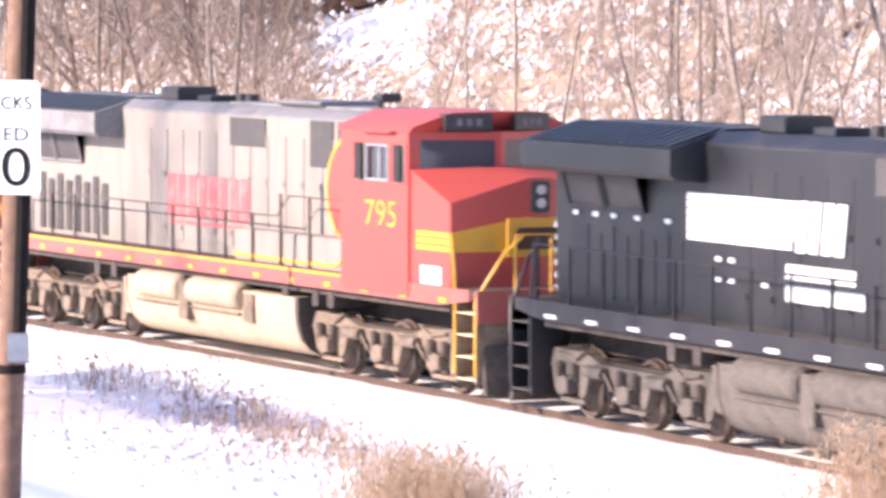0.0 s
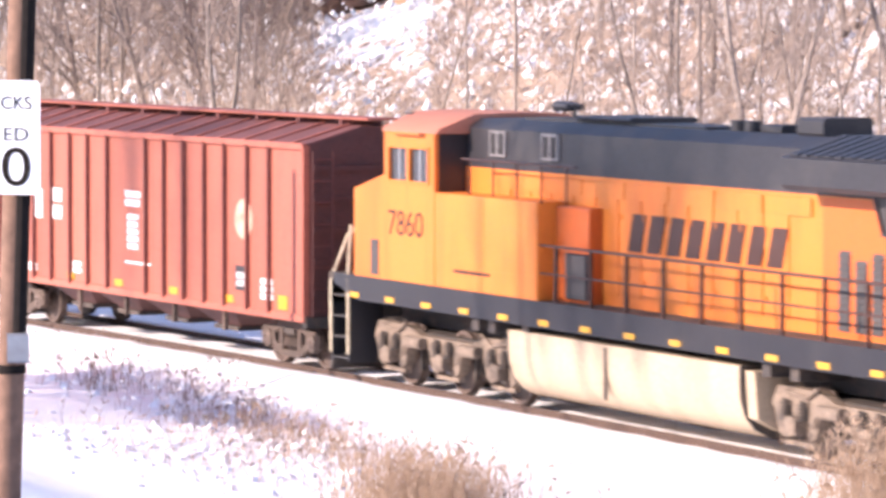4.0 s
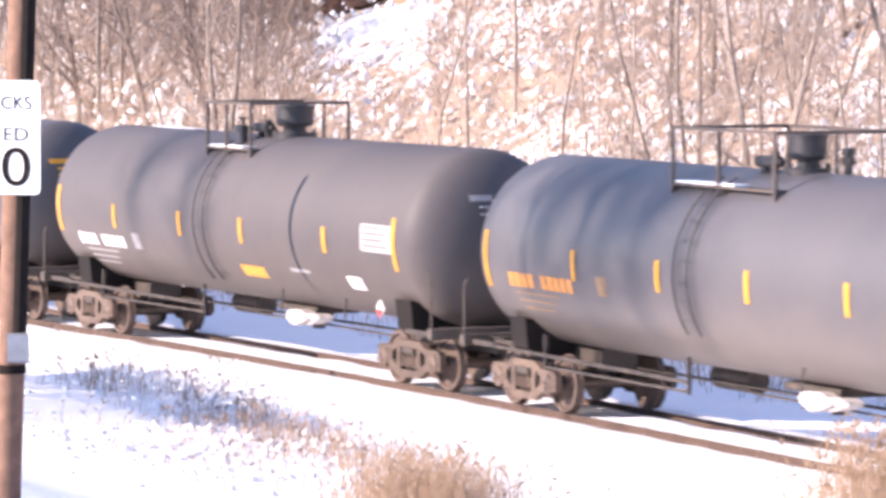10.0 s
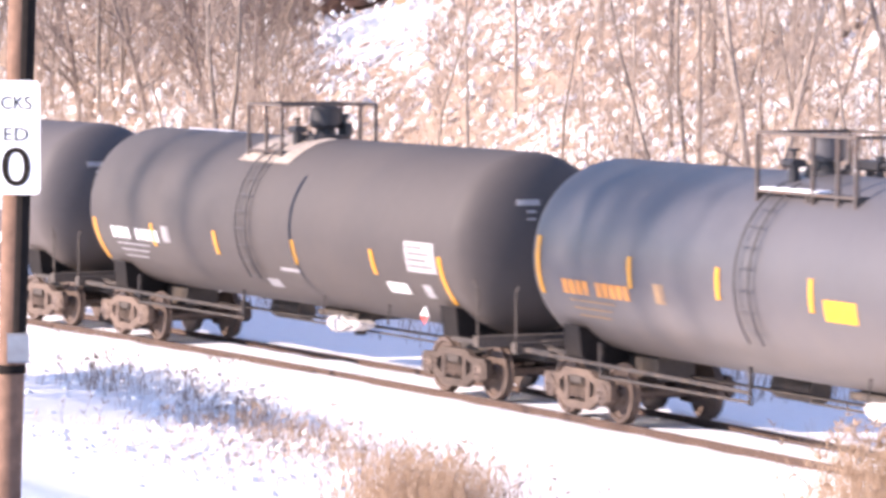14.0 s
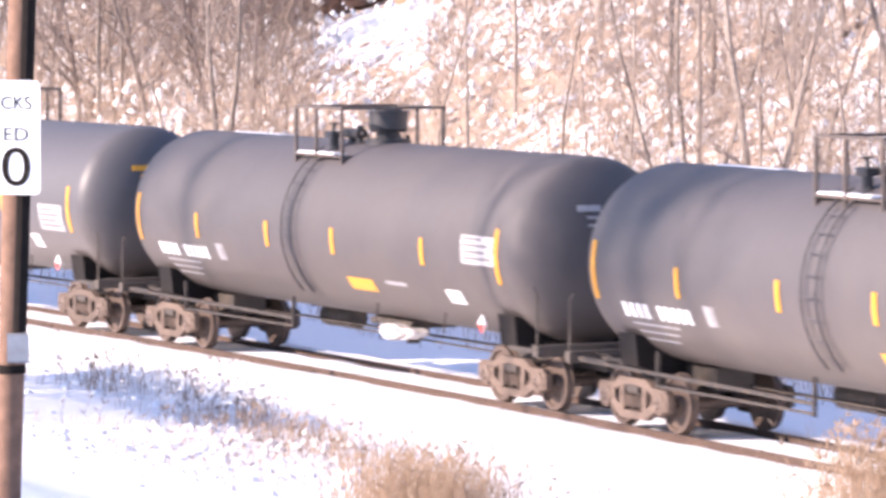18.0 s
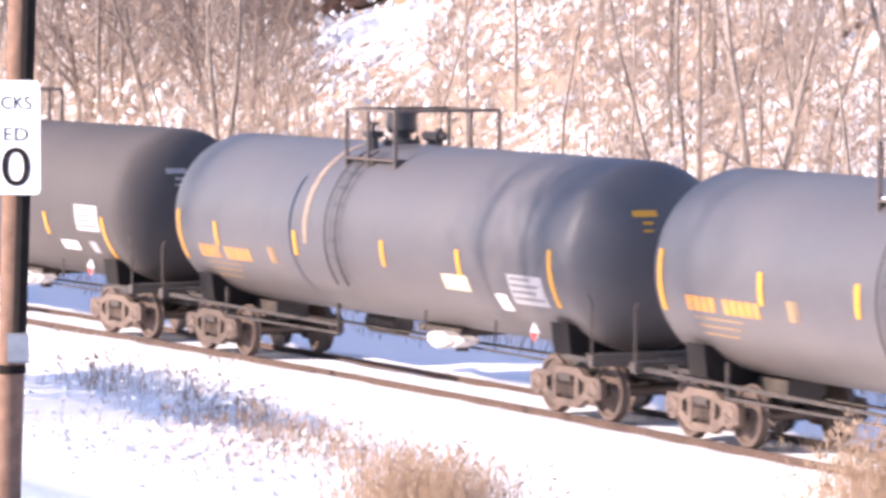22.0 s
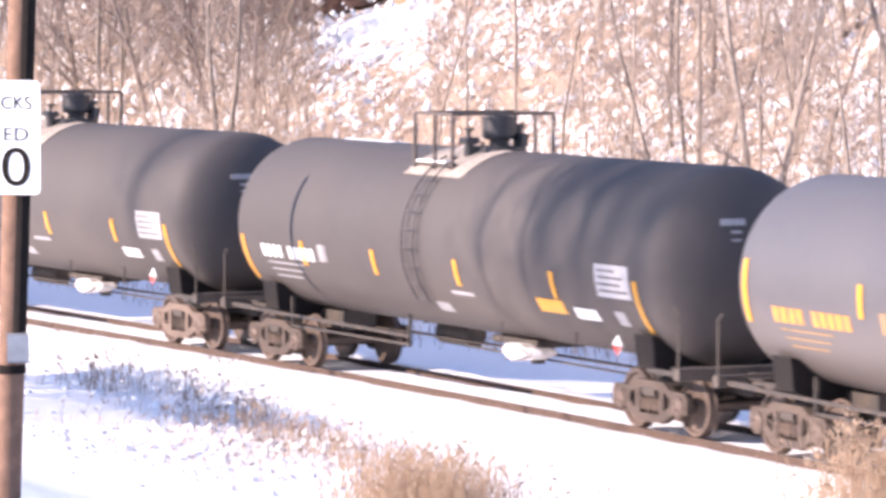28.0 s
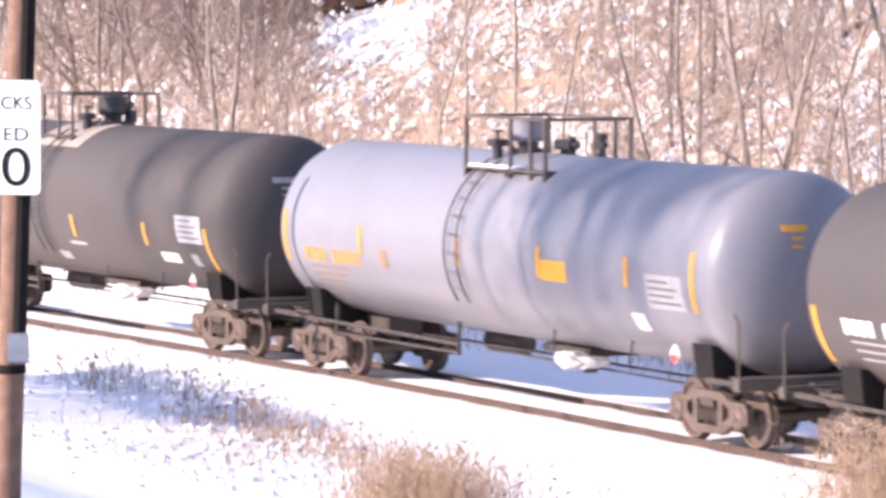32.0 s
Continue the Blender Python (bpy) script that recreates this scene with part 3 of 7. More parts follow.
def build_sign():
    """A speed sign for trucks; its inner part is what the words leave readable."""
    c = Vector((38.105, -22.850, 5.643)) - POLE_SIDE * 0.008
    ang = math.atan2(POLE_SIDE.y, POLE_SIDE.x) - radians(20)
    sign = empty("road_sign", Matrix.Translation(c + POLE_FRONT * 0.16) @ Matrix.Rotation(ang, 4, "Z"))
    tagged(sign, "white rectangular speed sign with black letters on the pole", "road sign")
    w, h, r = 0.305, 0.381, 0.04
    poly = []
    for cx, cz, a0 in ((w - r, h - r, 0), (-w + r, h - r, 90), (-w + r, -h + r, 180), (w - r, -h + r, 270)):
        poly += [(cx + r * math.cos(radians(a0 + 15 * i)), cz + r * math.sin(radians(a0 + 15 * i))) for i in range(7)]
    part("sign_plate", Shape().prism(poly, "y", 0.0, 0.004), M_SIGN, sign)

    def put(name, text, x, z, size, width, m):
        vs, fs = letters(text, size, width)
        part(name, Shape().add([(x + v[0], -0.003 - v[2], z + v[1]) for v in vs], fs), m, sign)
    put("lettering", "CKS", 0.03, 0.19, 0.085, 0.215, M_DECAL_K)
    put("lettering", "ED", 0.05, -0.02, 0.085, 0.17, M_DECAL_K)
    put("numeral", "0", 0.035, -0.325, 0.26, 0.20, M_SHADE_PRINT)
    sh = Shape().box(-0.02, 0.02, 0.004, 0.05, -0.3, 0.3)
    part("sign_bracket", sh, M_STEEL, sign)
    upper = empty("small_sign", Matrix.Translation(c + POLE_FRONT * 0.16 - POLE_SIDE * 0.41 + Vector((0, 0, 0.60))) @ Matrix.Rotation(ang, 4, "Z"))
    tagged(upper, "small white sign panel on the pole", "road sign")
    part("sign_plate", Shape().prism([(-0.15, -0.09), (0.15, -0.09), (0.15, 0.09), (-0.15, 0.09)], "y", 0.0, 0.004), M_SIGN, upper)
    part("sign_bracket", Shape().box(0.1, 0.45, 0.004, 0.03, -0.02, 0.02), M_STEEL, upper)


build_sign()

# ---------------------------------------------------------------- rolling stock: common parts
WHEELSETS = []         # (wheelset, radius, centre in its vehicle's space, vehicle offset, direction)


def wheelset_mesh(r, name):
    sh = Shape()
    for sgn in (-1, 1):
        y = 0.753 * sgn
        prof = [(y - 0.07 * sgn, 0.09), (y - 0.07 * sgn, r + 0.028), (y - 0.035 * sgn, r + 0.026), (y - 0.03 * sgn, r), (y + 0.065 * sgn, r - 0.004),
                (y + 0.068 * sgn, r - 0.07), (y + 0.03 * sgn, r - 0.085), (y + 0.015 * sgn, 0.16), (y + 0.07 * sgn, 0.13), (y + 0.07 * sgn, 0.07)]
        sh.lathe(prof, 28, 0, 0, "y")
        sh.lathe([(y + 0.06 * sgn, 0.075), (1.02 * sgn, 0.075), (1.03 * sgn, 0.115), (1.13 * sgn, 0.115), (1.145 * sgn, 0.095), (1.15 * sgn, 0.0)], 16, 0, 0, "y")
        for k in range(3):
            q = 2 * math.pi * k / 3
            sh.cyl((0.06 * math.cos(q), 1.14 * sgn, 0.06 * math.sin(q)), (0.06 * math.cos(q), 1.17 * sgn, 0.06 * math.sin(q)), 0.022, 6)
    sh.cyl((0, -0.72, 0), (0, 0.72, 0), 0.085, 12)
    return sh.mesh(name, M_WHEEL)


def wheelset(mesh, vehicle, x, r):
    ob = part("wheelset", mesh, M_WHEEL, vehicle, "rusty steel wheels on their axle")
    ob.location = (x, 0, r)
    WHEELSETS.append((ob, r, x))
    return ob


W_CAR = wheelset_mesh(0.457, "wheelset")
W_LOCO = wheelset_mesh(0.533, "wheelset")


def freight_truck_meshes():
    side = Shape()
    # cast side frame: an arch with two windows, drawn out across the track
    y0, y1 = 0.98, 1.10
    side.prism([(-1.13, 0.58), (-1.08, 0.68), (-0.62, 0.69), (-0.42, 0.80), (0.42, 0.80), (0.62, 0.69), (1.08, 0.68), (1.13, 0.58), (0.62, 0.57), (0.40, 0.67), (-0.40, 0.67), (-0.62, 0.57)], "y", y0, y1)
    for q in (-1, 1):
        side.prism([(q * 1.14, 0.62), (q * 1.14, 0.38), (q * 1.03, 0.34), (q * 1.01, 0.62)], "y", y0, y1)
        side.prism([(q * 0.78, 0.62), (q * 0.76, 0.36), (q * 0.40, 0.17), (q * 0.30, 0.28), (q * 0.60, 0.44), (q * 0.62, 0.62)], "y", y0, y1)
        side.box(*sorted((q * 0.30, q * 0.43)), y0, y1, 0.26, 0.72)
    side.box(-0.42, 0.42, y0, y1, 0.17, 0.29)
    for sx in (-0.89, 0.89):
        side.lathe([(y0 - 0.02, 0.17), (y1 + 0.02, 0.17), (y1 + 0.03, 0.13)], 14, sx, 0.457, "y")
    spring = Shape()
    spring.tube([(0.07 * math.cos(0.7 * q), 0.07 * math.sin(0.7 * q), 0.335 + 0.0048 * q) for q in range(44)], 0.017, 5)
    bolster = Shape().box(-0.2, 0.2, -1.12, 1.12, 0.54, 0.72, 0.05).box(-0.16, 0.16, -0.4, 0.4, 0.7, 0.84)
    beam = Shape()
    for sx in (-0.42, 0.42):
        beam.box(sx - 0.05, sx + 0.05, -0.86, 0.86, 0.32, 0.4)
        for sy in (-0.78, 0.78):
            beam.box(sx + (0.02 if sx > 0 else -0.1), sx + (0.1 if sx > 0 else -0.02), sy - 0.05, sy + 0.05, 0.28, 0.56)
    flip = Shape()
    flip.v, flip.f = [(x, -y, z) for x, y, z in side.v], side.f
    return [(m.mesh(n, mt), n, mt) for m, n, mt in ((side, "side_frame", M_SIDEFRAME), (flip, "side_frame", M_SIDEFRAME), (spring, "coil_spring", M_SIDEFRAME),
                                                     (bolster, "truck_bolster", M_UNDER), (beam, "brake_beam", M_UNDER))]


TRUCK = freight_truck_meshes()


def freight_truck(vehicle, x):
    for me, n, mt in TRUCK:
        if n == "coil_spring":
            for sx in (-0.19, 0.0, 0.19):
                for sy in (-1.04, 1.04):
                    part(n, me, mt, vehicle).location = (x + sx, sy, 0)
            continue
        ob = part(n, me, mt, vehicle, "rusty cast steel truck side frame" if n == "side_frame" else "")
        ob.location = (x, 0, 0)
    for sx in (-0.889, 0.889):
        wheelset(W_CAR, vehicle, x + sx, 0.457)


def coupler_shape(x, sgn):
    sh = Shape().box(min(x, x + sgn * 0.55), max(x, x + sgn * 0.55), -0.09, 0.09, 0.72, 0.92, 0.02)
    sh.prism([(x + sgn * 0.5, -0.12), (x + sgn * 0.8, -0.15), (x + sgn * 0.88, 0.0), (x + sgn * 0.78, 0.05), (x + sgn * 0.84, 0.16), (x + sgn * 0.5, 0.14)], "z", 0.68, 0.97)
    sh.tube([(x, 0.35, 0.85), (x + sgn * 0.2, 0.37, 0.5), (x + sgn * 0.6, 0.3, 0.36), (x + sgn * 0.85, 0.2, 0.42)], 0.03, 6)
    return sh


# ---------------------------------------------------------------- tank cars
TANK_R, TANK_Z = 1.525, 2.535


def tank_shell(half=7.45, head=0.72):
    prof = []
    for i in range(9):
        q = math.pi / 2 * i / 8
        prof.append((-half - head * math.cos(q), max(0.001, TANK_R * math.sin(q))))
    for i in range(8, -1, -1):
        q = math.pi / 2 * i / 8
        prof.append((half + head * math.cos(q), max(0.001, TANK_R * math.sin(q))))
    return Shape().lathe(prof, 72, 0, TANK_Z)


def curved_patch(sh, x0, x1, z0, z1, side=-1, off=0.008, n=6, skew=0.0):
    """A thin patch on the shell's side between two heights."""
    a0 = math.asin(max(-1, min(1, (z0 - TANK_Z) / TANK_R)))
    a1 = math.asin(max(-1, min(1, (z1 - TANK_Z) / TANK_R)))
    vs, fs = [], []
    for r in (TANK_R + off * 0.2, TANK_R + off):
        for i in range(n + 1):
            a = a0 + (a1 - a0) * i / n
            y, z = side * r * math.cos(a), TANK_Z + r * math.sin(a)
            vs += [(x0 + skew * i / n, y, z), (x1 + skew * i / n, y, z)]
    k = 2 * (n + 1)
    for i in range(n):
        fs.append((k + 2 * i, k + 2 * i + 1, k + 2 * i + 3, k + 2 * i + 2))
        fs.append((2 * i, 2 * i + 2, k + 2 * i + 2, k + 2 * i))
        fs.append((2 * i + 1, k + 2 * i + 1, k + 2 * i + 3, 2 * i + 3))
    fs += [(0, k, k + 1, 1), (k - 2, k - 1, 2 * k - 1, 2 * k - 2)]
    sh.add(vs, fs)


TANK_CACHE = {}


def cached(key, make):
    if key not in TANK_CACHE:
        TANK_CACHE[key] = make()
    return TANK_CACHE[key]


def tank_end_parts(car, sgn):
    """Stub sill, end beam, brackets and stepped platform at one end."""
    a, b = (5.6, 8.6) if sgn > 0 else (-8.6, -5.6)
    part("end_sill", cached(("sill", sgn), lambda: Shape().box(a, b, -0.33, 0.33, 0.66, 1.02, 0.03).mesh("end_sill", M_UNDER)), M_UNDER, car, "dusty steel stub sill")
    e0, e1 = (8.25, 8.42) if sgn > 0 else (-8.42, -8.25)
    part("end_beam", cached(("beam", sgn), lambda: Shape().box(e0, e1, -1.48, 1.48, 0.92, 1.10, 0.02).mesh("end_beam", M_BEAM)), M_BEAM, car, "dusty steel end beam")
    for y in (-1.3, -0.9, 0.9, 1.3):
        me = cached(("bracket", sgn), lambda: Shape().box(min(sgn * 7.2, e0), max(sgn * 7.2, e1) - 0.1, -0.04, 0.04, 0.96, 1.03).mesh("bracket", M_UNDER))
        part("bracket", me, M_UNDER, car).location = (0, y, 0)
    p0 = 7.75 if sgn > 0 else -8.25
    for k in range(5):
        me = cached("grate", lambda: Shape().box(0, 0.055, -1.0, 1.0, 1.04, 1.075).mesh("platform_bar", M_UNDER))
        part("platform_bar", me, M_UNDER, car).location = (p0 + 0.1 * k, 0, 0)


def tank_saddle(sgn):
    sh = Shape()
    x = 6.85 * sgn
    pts = []
    for i in range(11):
        a = math.pi * (1.18 + 0.64 * i / 10)
        pts.append((TANK_R * 1.004 * math.cos(a), TANK_Z + TANK_R * 1.004 * math.sin(a)))
    poly = [(-1.18, 1.0), (-0.6, 0.82), (0.6, 0.82), (1.18, 1.0), (1.24, 1.5)] + [q for q in reversed(pts) if abs(q[0]) < 1.23] + [(-1.24, 1.5)]
    sh.prism(poly, "x", x - 0.22, x + 0.34)
    sh.box(x - 0.3, x + 0.3, -0.36, 0.36, 0.80, 1.2)
    return sh


def build_tank(kind, paint, label, marks, seed, patches=()):
    car = empty("tank_car")
    tagged(car, label, "tank car", group="tank cars of the train")
    part("tank", cached(("shell", paint.name), lambda: tank_shell().mesh("tank", paint, 50)), paint, car)
    for sgn in (-1, 1):
        tank_end_parts(car, sgn)
        part("saddle", cached(("saddle", sgn), lambda: tank_saddle(sgn).mesh("saddle", M_SADDLE)), M_SADDLE, car, "grimy black tank saddle")
        part("coupler", cached(("coupler", sgn), lambda: coupler_shape(8.1 * sgn, sgn).mesh("coupler", M_UNDER)), M_UNDER, car)
        freight_truck(car, 6.85 * sgn)

        def end_rails():
            sh = Shape()
            return sh.tube([(8.33 * sgn, 0, 1.05), (8.33 * sgn, 0, 1.9), (8.2 * sgn, 0, 2.02)], 0.021).mesh("handrail_post", M_BEAM)
        for y in (-1.44, 1.44):
            part("handrail_post", cached(("hr", sgn), end_rails), M_BEAM, car, "dusty upright handrail").location = (0, y, 0)

    def brake():
        sh = Shape().cyl((8.05, 1.0, 1.05), (8.05, 1.0, 2.3), 0.03)
        sh.cyl((8.08, 1.0, 2.25), (8.12, 1.0, 2.25), 0.24, 16)
        return sh.mesh("hand_brake", M_RAILING)
    part("hand_brake", cached("brake", brake), M_RAILING, car)

    def pipe(name, key, make, places, material=M_UNDER):
        me = cached(("pipe", key), lambda: make().mesh(name, material))
        for p in places:
            part(name, me, material, car).location = p
    pipe("side_pipe", 1, lambda: Shape().tube([(-8.2, 0, 0.98), (-0.9, 0, 0.92)], 0.035), ((0, -1.32, 0), (0, 1.32, 0)))
    pipe("lower_pipe", 2, lambda: Shape().tube([(-5.6, 0, 0.78), (-0.9, 0, 0.78)], 0.025), ((0, -1.32, 0), (0, 1.32, 0)))
    pipe("pipe_hanger", 3, lambda: Shape().box(-0.02, 0.02, -0.03, 0.03, 0.74, 1.3), [(x, y, 0) for x in (-5.6, -0.9) for y in (-1.32, 1.32)])
    pipe("train_line", 4, lambda: Shape().tube([(-8.0, 0.28, 0.72), (8.0, 0.28, 0.72)], 0.028), ((0, 0, 0),))
    pipe("brake_reservoir", 5, lambda: Shape().cyl((-3.2, 0.5, 0.78), (-2.0, 0.5, 0.78), 0.2, 14), ((0, 0, 0),))
    pipe("grab_iron", 6, lambda: Shape().tube([(0, -1.2, 1.04), (0.42, -1.38, 1.4)], 0.02), ((2.15, 0, 0), (4.65, 0, 0)))
    pipe("brake_rod", 7, lambda: Shape().tube([(-0.9, -0.3, 0.74), (5.7, -0.3, 0.70)], 0.022), ((0, 0, 0),))

    def outlet():
        sh = Shape().cyl((1.2, 0, 0.72), (1.2, 0, 1.05), 0.24, 16, 0.36).cyl((1.2, 0, 0.58), (1.2, 0, 0.72), 0.12, 12)
        sh.box(0.4, 2.0, -0.45, 0.45, 0.90, 1.02, 0.03)
        sh.tube([(1.2, -0.1, 0.68), (1.2, -0.6, 0.70)], 0.025)
        return sh.mesh("bottom_outlet", M_UNDER)
    part("bottom_outlet", cached("outlet", outlet), M_UNDER, car)

    # top platform with its railing and fittings
    # walkway: half length, middle, near posts between its ends, reach of the far rail; place and radius of the valve housing
    fit = {0: "wide", 1: "wide", 3: "narrow", 13: "narrow", 8: "short"}.get(seed, "long") if kind == "a" else kind
    half, cx, mid, far_y, dx, dr = {"wide": (1.54, -0.48, (-0.12,), 1.0, 0.30, 0.28), "narrow": (1.40, 0.10, (0.2, 0.9), 0.55, -1.0, 0.28),
                                    "long": (1.58, -0.28, (0.28, 0.95), 1.0, -1.0, 0.28), "short": (0.95, -0.30, (-0.1,), 1.0, -1.1, 0.27),
                                    "b": (0.70, -0.77, (0.05,), 0.95, -0.2, 0.29), "c": (0.93, -0.53, (-0.1,), 1.0, 0.21, 0.35)}[fit]
    py = 0.75 if kind == "b" else 0.80

    def platform():
        nx = int(2 * half / 0.1)
        sh = Shape().pierced([cx - half + 2 * half * i / (2 * nx) for i in range(2 * nx + 1)], (-0.22, -0.2, -0.08, -0.06, 0.06, 0.08, 0.2, 0.22),
                             [(2 * i + 1, k) for i in range(nx - 1) for k in (1, 3, 5)], 0.0, 0.04)
        sh.v = [(x, z, 3.80 + y) for x, y, z in sh.v]
        return sh.mesh("platform", M_RAILING)
    plat = None
    for y in (py, -py):
        plat = part("platform", cached(("plat", fit), platform), M_RAILING, car, "rusty grating walkway on top")
        plat.location = (0, y, 0)
        for x in (cx - half, cx, cx + half):
            part("platform_bracket", cached("pbr", lambda: Shape().box(-0.03, 0.03, -0.2, 0.2, 3.68, 3.80).mesh("platform_bracket", M_RAILING)), M_RAILING, plat).location = (x, 0, 0)

    def snow_on():
        sh = Shape().box(cx - half * 0.95, cx + half * (0.2 if kind == "a" else 0.6), -0.2, 0.2, 3.84, 3.875, 0.012)
        return sh.mesh("snow_strip", M_SNOW)
    if kind != "b" and fit != "short" or seed == 11:
        part("snow_strip", cached(("snowp", fit), snow_on), M_SNOW, plat, "snow lying on the walkway")

    ry = py + 0.2
    post = cached("post", lambda: Shape().box(-0.027, 0.027, -0.027, 0.027, 3.66, 4.64).mesh("railing_post", M_RAILING))
    for y in (-ry, far_y):
        for x in (cx - half, *[cx + q for q in mid], cx + half):
            part("railing_post", post, M_RAILING, car).location = (x, y, 0)
        bar = cached(("bar", fit), lambda: Shape().box(cx - half - 0.027, cx + half + 0.027, -0.024, 0.024, 4.64, 4.69).mesh("railing_bar", M_RAILING))
        part("railing_bar", bar, M_RAILING, car, "brown steel railing bar").location = (0, y, 0)
    for x in (cx - half, cx + half):
        bar = cached(("cross", fit), lambda: Shape().box(-0.024, 0.024, -ry + 0.024, far_y - 0.024, 4.64, 4.69).mesh("railing_bar", M_RAILING))
        part("railing_bar", bar, M_RAILING, car, "brown steel railing bar").location = (x, 0, 0)

    drum = paint if fit in ("long", "narrow") else M_ROOF

    def dome_neck():
        sh = Shape().cyl((dx, 0, 3.98), (dx, 0, 4.30), dr * 0.62, 18)
        sh.cyl((dx, 0, 4.0), (dx, 0, 4.12), dr + (0.16 if kind == "b" else 0.06), 22)
        for k in range(8):
            q = 2 * math.pi * k / 8
            sh.cyl((dx + (dr + 0.02) * math.cos(q), (dr + 0.02) * math.sin(q), 4.1), (dx + (dr + 0.02) * math.cos(q), (dr + 0.02) * math.sin(q), 4.19), 0.025, 6)
        return sh.mesh("dome_neck", M_ROOF)

    def dome():
        sh = Shape().cyl((dx, 0, 4.24), (dx, 0, 4.30), dr * 0.9, 24, dr).cyl((dx, 0, 4.30), (dx, 0, 4.57), dr, 24).cyl((dx, 0, 4.57), (dx, 0, 4.615), dr + 0.02, 24)
        sh.cyl((dx, 0, 4.615), (dx, 0, 4.635), dr * 0.7, 18)
        return sh.mesh("dome", drum)
    part("dome_neck", cached(("dome_neck", fit), dome_neck), M_ROOF, car, "dark neck under the valve housing")
    part("dome", cached(("dome", fit, drum.name), dome), drum, car, "drum-shaped valve housing on top")
    valve_near = cached("valve_near", lambda: Shape().cyl((0, 0, 3.9), (0, 0, 4.22), 0.09, 10).box(-0.16, 0.16, -0.12, 0.12, 4.12, 4.24, 0.03).cyl((0, 0, 4.24), (0, 0, 4.36), 0.035, 8)
                        .cyl((0, 0, 4.36), (0, 0, 4.39), 0.1, 10).mesh("top_valve", M_ROOF))
    if fit != "wide":
        part("top_valve", valve_near, M_ROOF, car).location = (-0.64, -0.65, 0) if kind == "c" else (dx - 0.05, -dr - 0.26, 0.04)
    valve_far = cached("valve_far", lambda: Shape().cyl((0, 0, 3.9), (0, 0, 4.42), 0.1, 12, 0.08).cyl((0, 0, 4.42), (0, 0, 4.5), 0.12, 12).box(0.05, 0.26, -0.06, 0.06, 4.1, 4.34, 0.02).mesh("safety_valve", M_GRILLE))
    if kind != "b":
        valve_far = cached("valve_low", lambda: Shape().box(-0.12, 0.42, -0.1, 0.1, 4.12, 4.28, 0.03).cyl((0.05, 0, 3.9), (0.05, 0, 4.12), 0.08, 10).cyl((0.34, 0, 3.9), (0.34, 0, 4.34), 0.07, 10)
                           .cyl((0.42, 0, 4.2), (0.56, 0, 4.2), 0.05, 8).mesh("safety_valve", M_ROOF))
    at = {"long": (-0.36, 0.3, 0), "narrow": (-0.36, 0.3, 0), "wide": (-0.5, -0.3, 0), "short": (-0.5, 0.25, 0), "b": (dx + 0.05, 0.32, 0), "c": (-0.64, -0.3, 0)}[fit]
    part("safety_valve", valve_far, M_GRILLE, car, "grey safety valve on top").location = at
    if fit == "wide" or seed == 13:
        upright = cached("vent_valve", lambda: Shape().cyl((0, 0, 3.9), (0, 0, 4.32), 0.075, 10).cyl((0, 0, 4.32), (0, 0, 4.42), 0.11, 12).box(-0.13, 0.13, -0.05, 0.05, 4.18, 4.28, 0.02).mesh("vent_valve", M_ROOF))
        part("vent_valve", upright, M_ROOF, car).location = (1.0, 0.3, 0) if seed == 13 else (dx + 0.45, 0.4, 0)

    lx = {"a": -0.68, "b": -0.45, "c": -0.6}[kind]

    low = {"a": -34, "b": -38, "c": -44}[kind]

    def stile(side):
        pts = []
        for i in range(13):
            a = radians(62 - (62 - low) * i / 12)
            pts.append((0, side * (TANK_R + 0.09) * math.cos(a), TANK_Z + (TANK_R + 0.09) * math.sin(a)))
        return Shape().tube(pts, 0.021, 5).mesh("ladder_stile", M_LADDER)
    for side in (-1, 1):
        first = None
        for x in (lx - 0.21, lx + 0.21):
            ob = part("ladder_stile", cached(("stile", kind, side), lambda: stile(side)), M_LADDER, car)
            ob.location = (x, 0, 0)
            first = first or ob
        rung = cached("rung", lambda: Shape().cyl((0, 0, 0), (0.42, 0, 0), 0.010, 5).mesh("rung", M_LADDER))
        for i in range(8 if kind == "a" else 9):
            a = radians(52 - 11.0 * i)
            y, z = side * (TANK_R + 0.09) * math.cos(a), TANK_Z + (TANK_R + 0.09) * math.sin(a)
            part("rung", rung, M_LADDER, first).location = (0, y, z)

    # reflective stripes, one a piece
    zs = {"a": (2.23, 2.70), "b": (1.90, 2.33), "c": (2.17, 2.62)}[kind]
    ends = {"a": (1.97, 2.87), "b": (1.54, 2.33), "c": (2.0, 2.89)}[kind]
    if seed == 8:
        zs, ends = (2.07, 2.5), (1.75, 2.66)
    own = {4: (-4.65, -1.8, 1.5, 4.6), 12: (-4.65, -1.6, 1.62, 4.75), 8: (-5.7, -2.3, 1.17, 3.96), 10: (-4.05, -1.2, 1.5, 4.7), 13: (-4.28, -0.6, 2.25, 5.1)}.get(seed)
    inner = own or {"a": (-4.28, -1.53, 1.17, 3.96), "b": (-4.85, -2.0, 1.1, 4.43), "c": (-4.65, -1.62, 1.06, 4.46)}[kind]
    for x, (z0, z1) in [(-7.36, ends), (7.1, ends)] + [(x, zs) for x in inner]:
        def stripe():
            sh = Shape()
            curved_patch(sh, x - 0.055, x + 0.055, z0, z1, side, 0.016)
            return sh.mesh("reflective_stripe", M_DECAL_Y)
        for side in (-1, 1):
            part("reflective_stripe", cached(("stripe", kind, x, side, z0), stripe), M_DECAL_Y, car, "yellow reflective stripe")

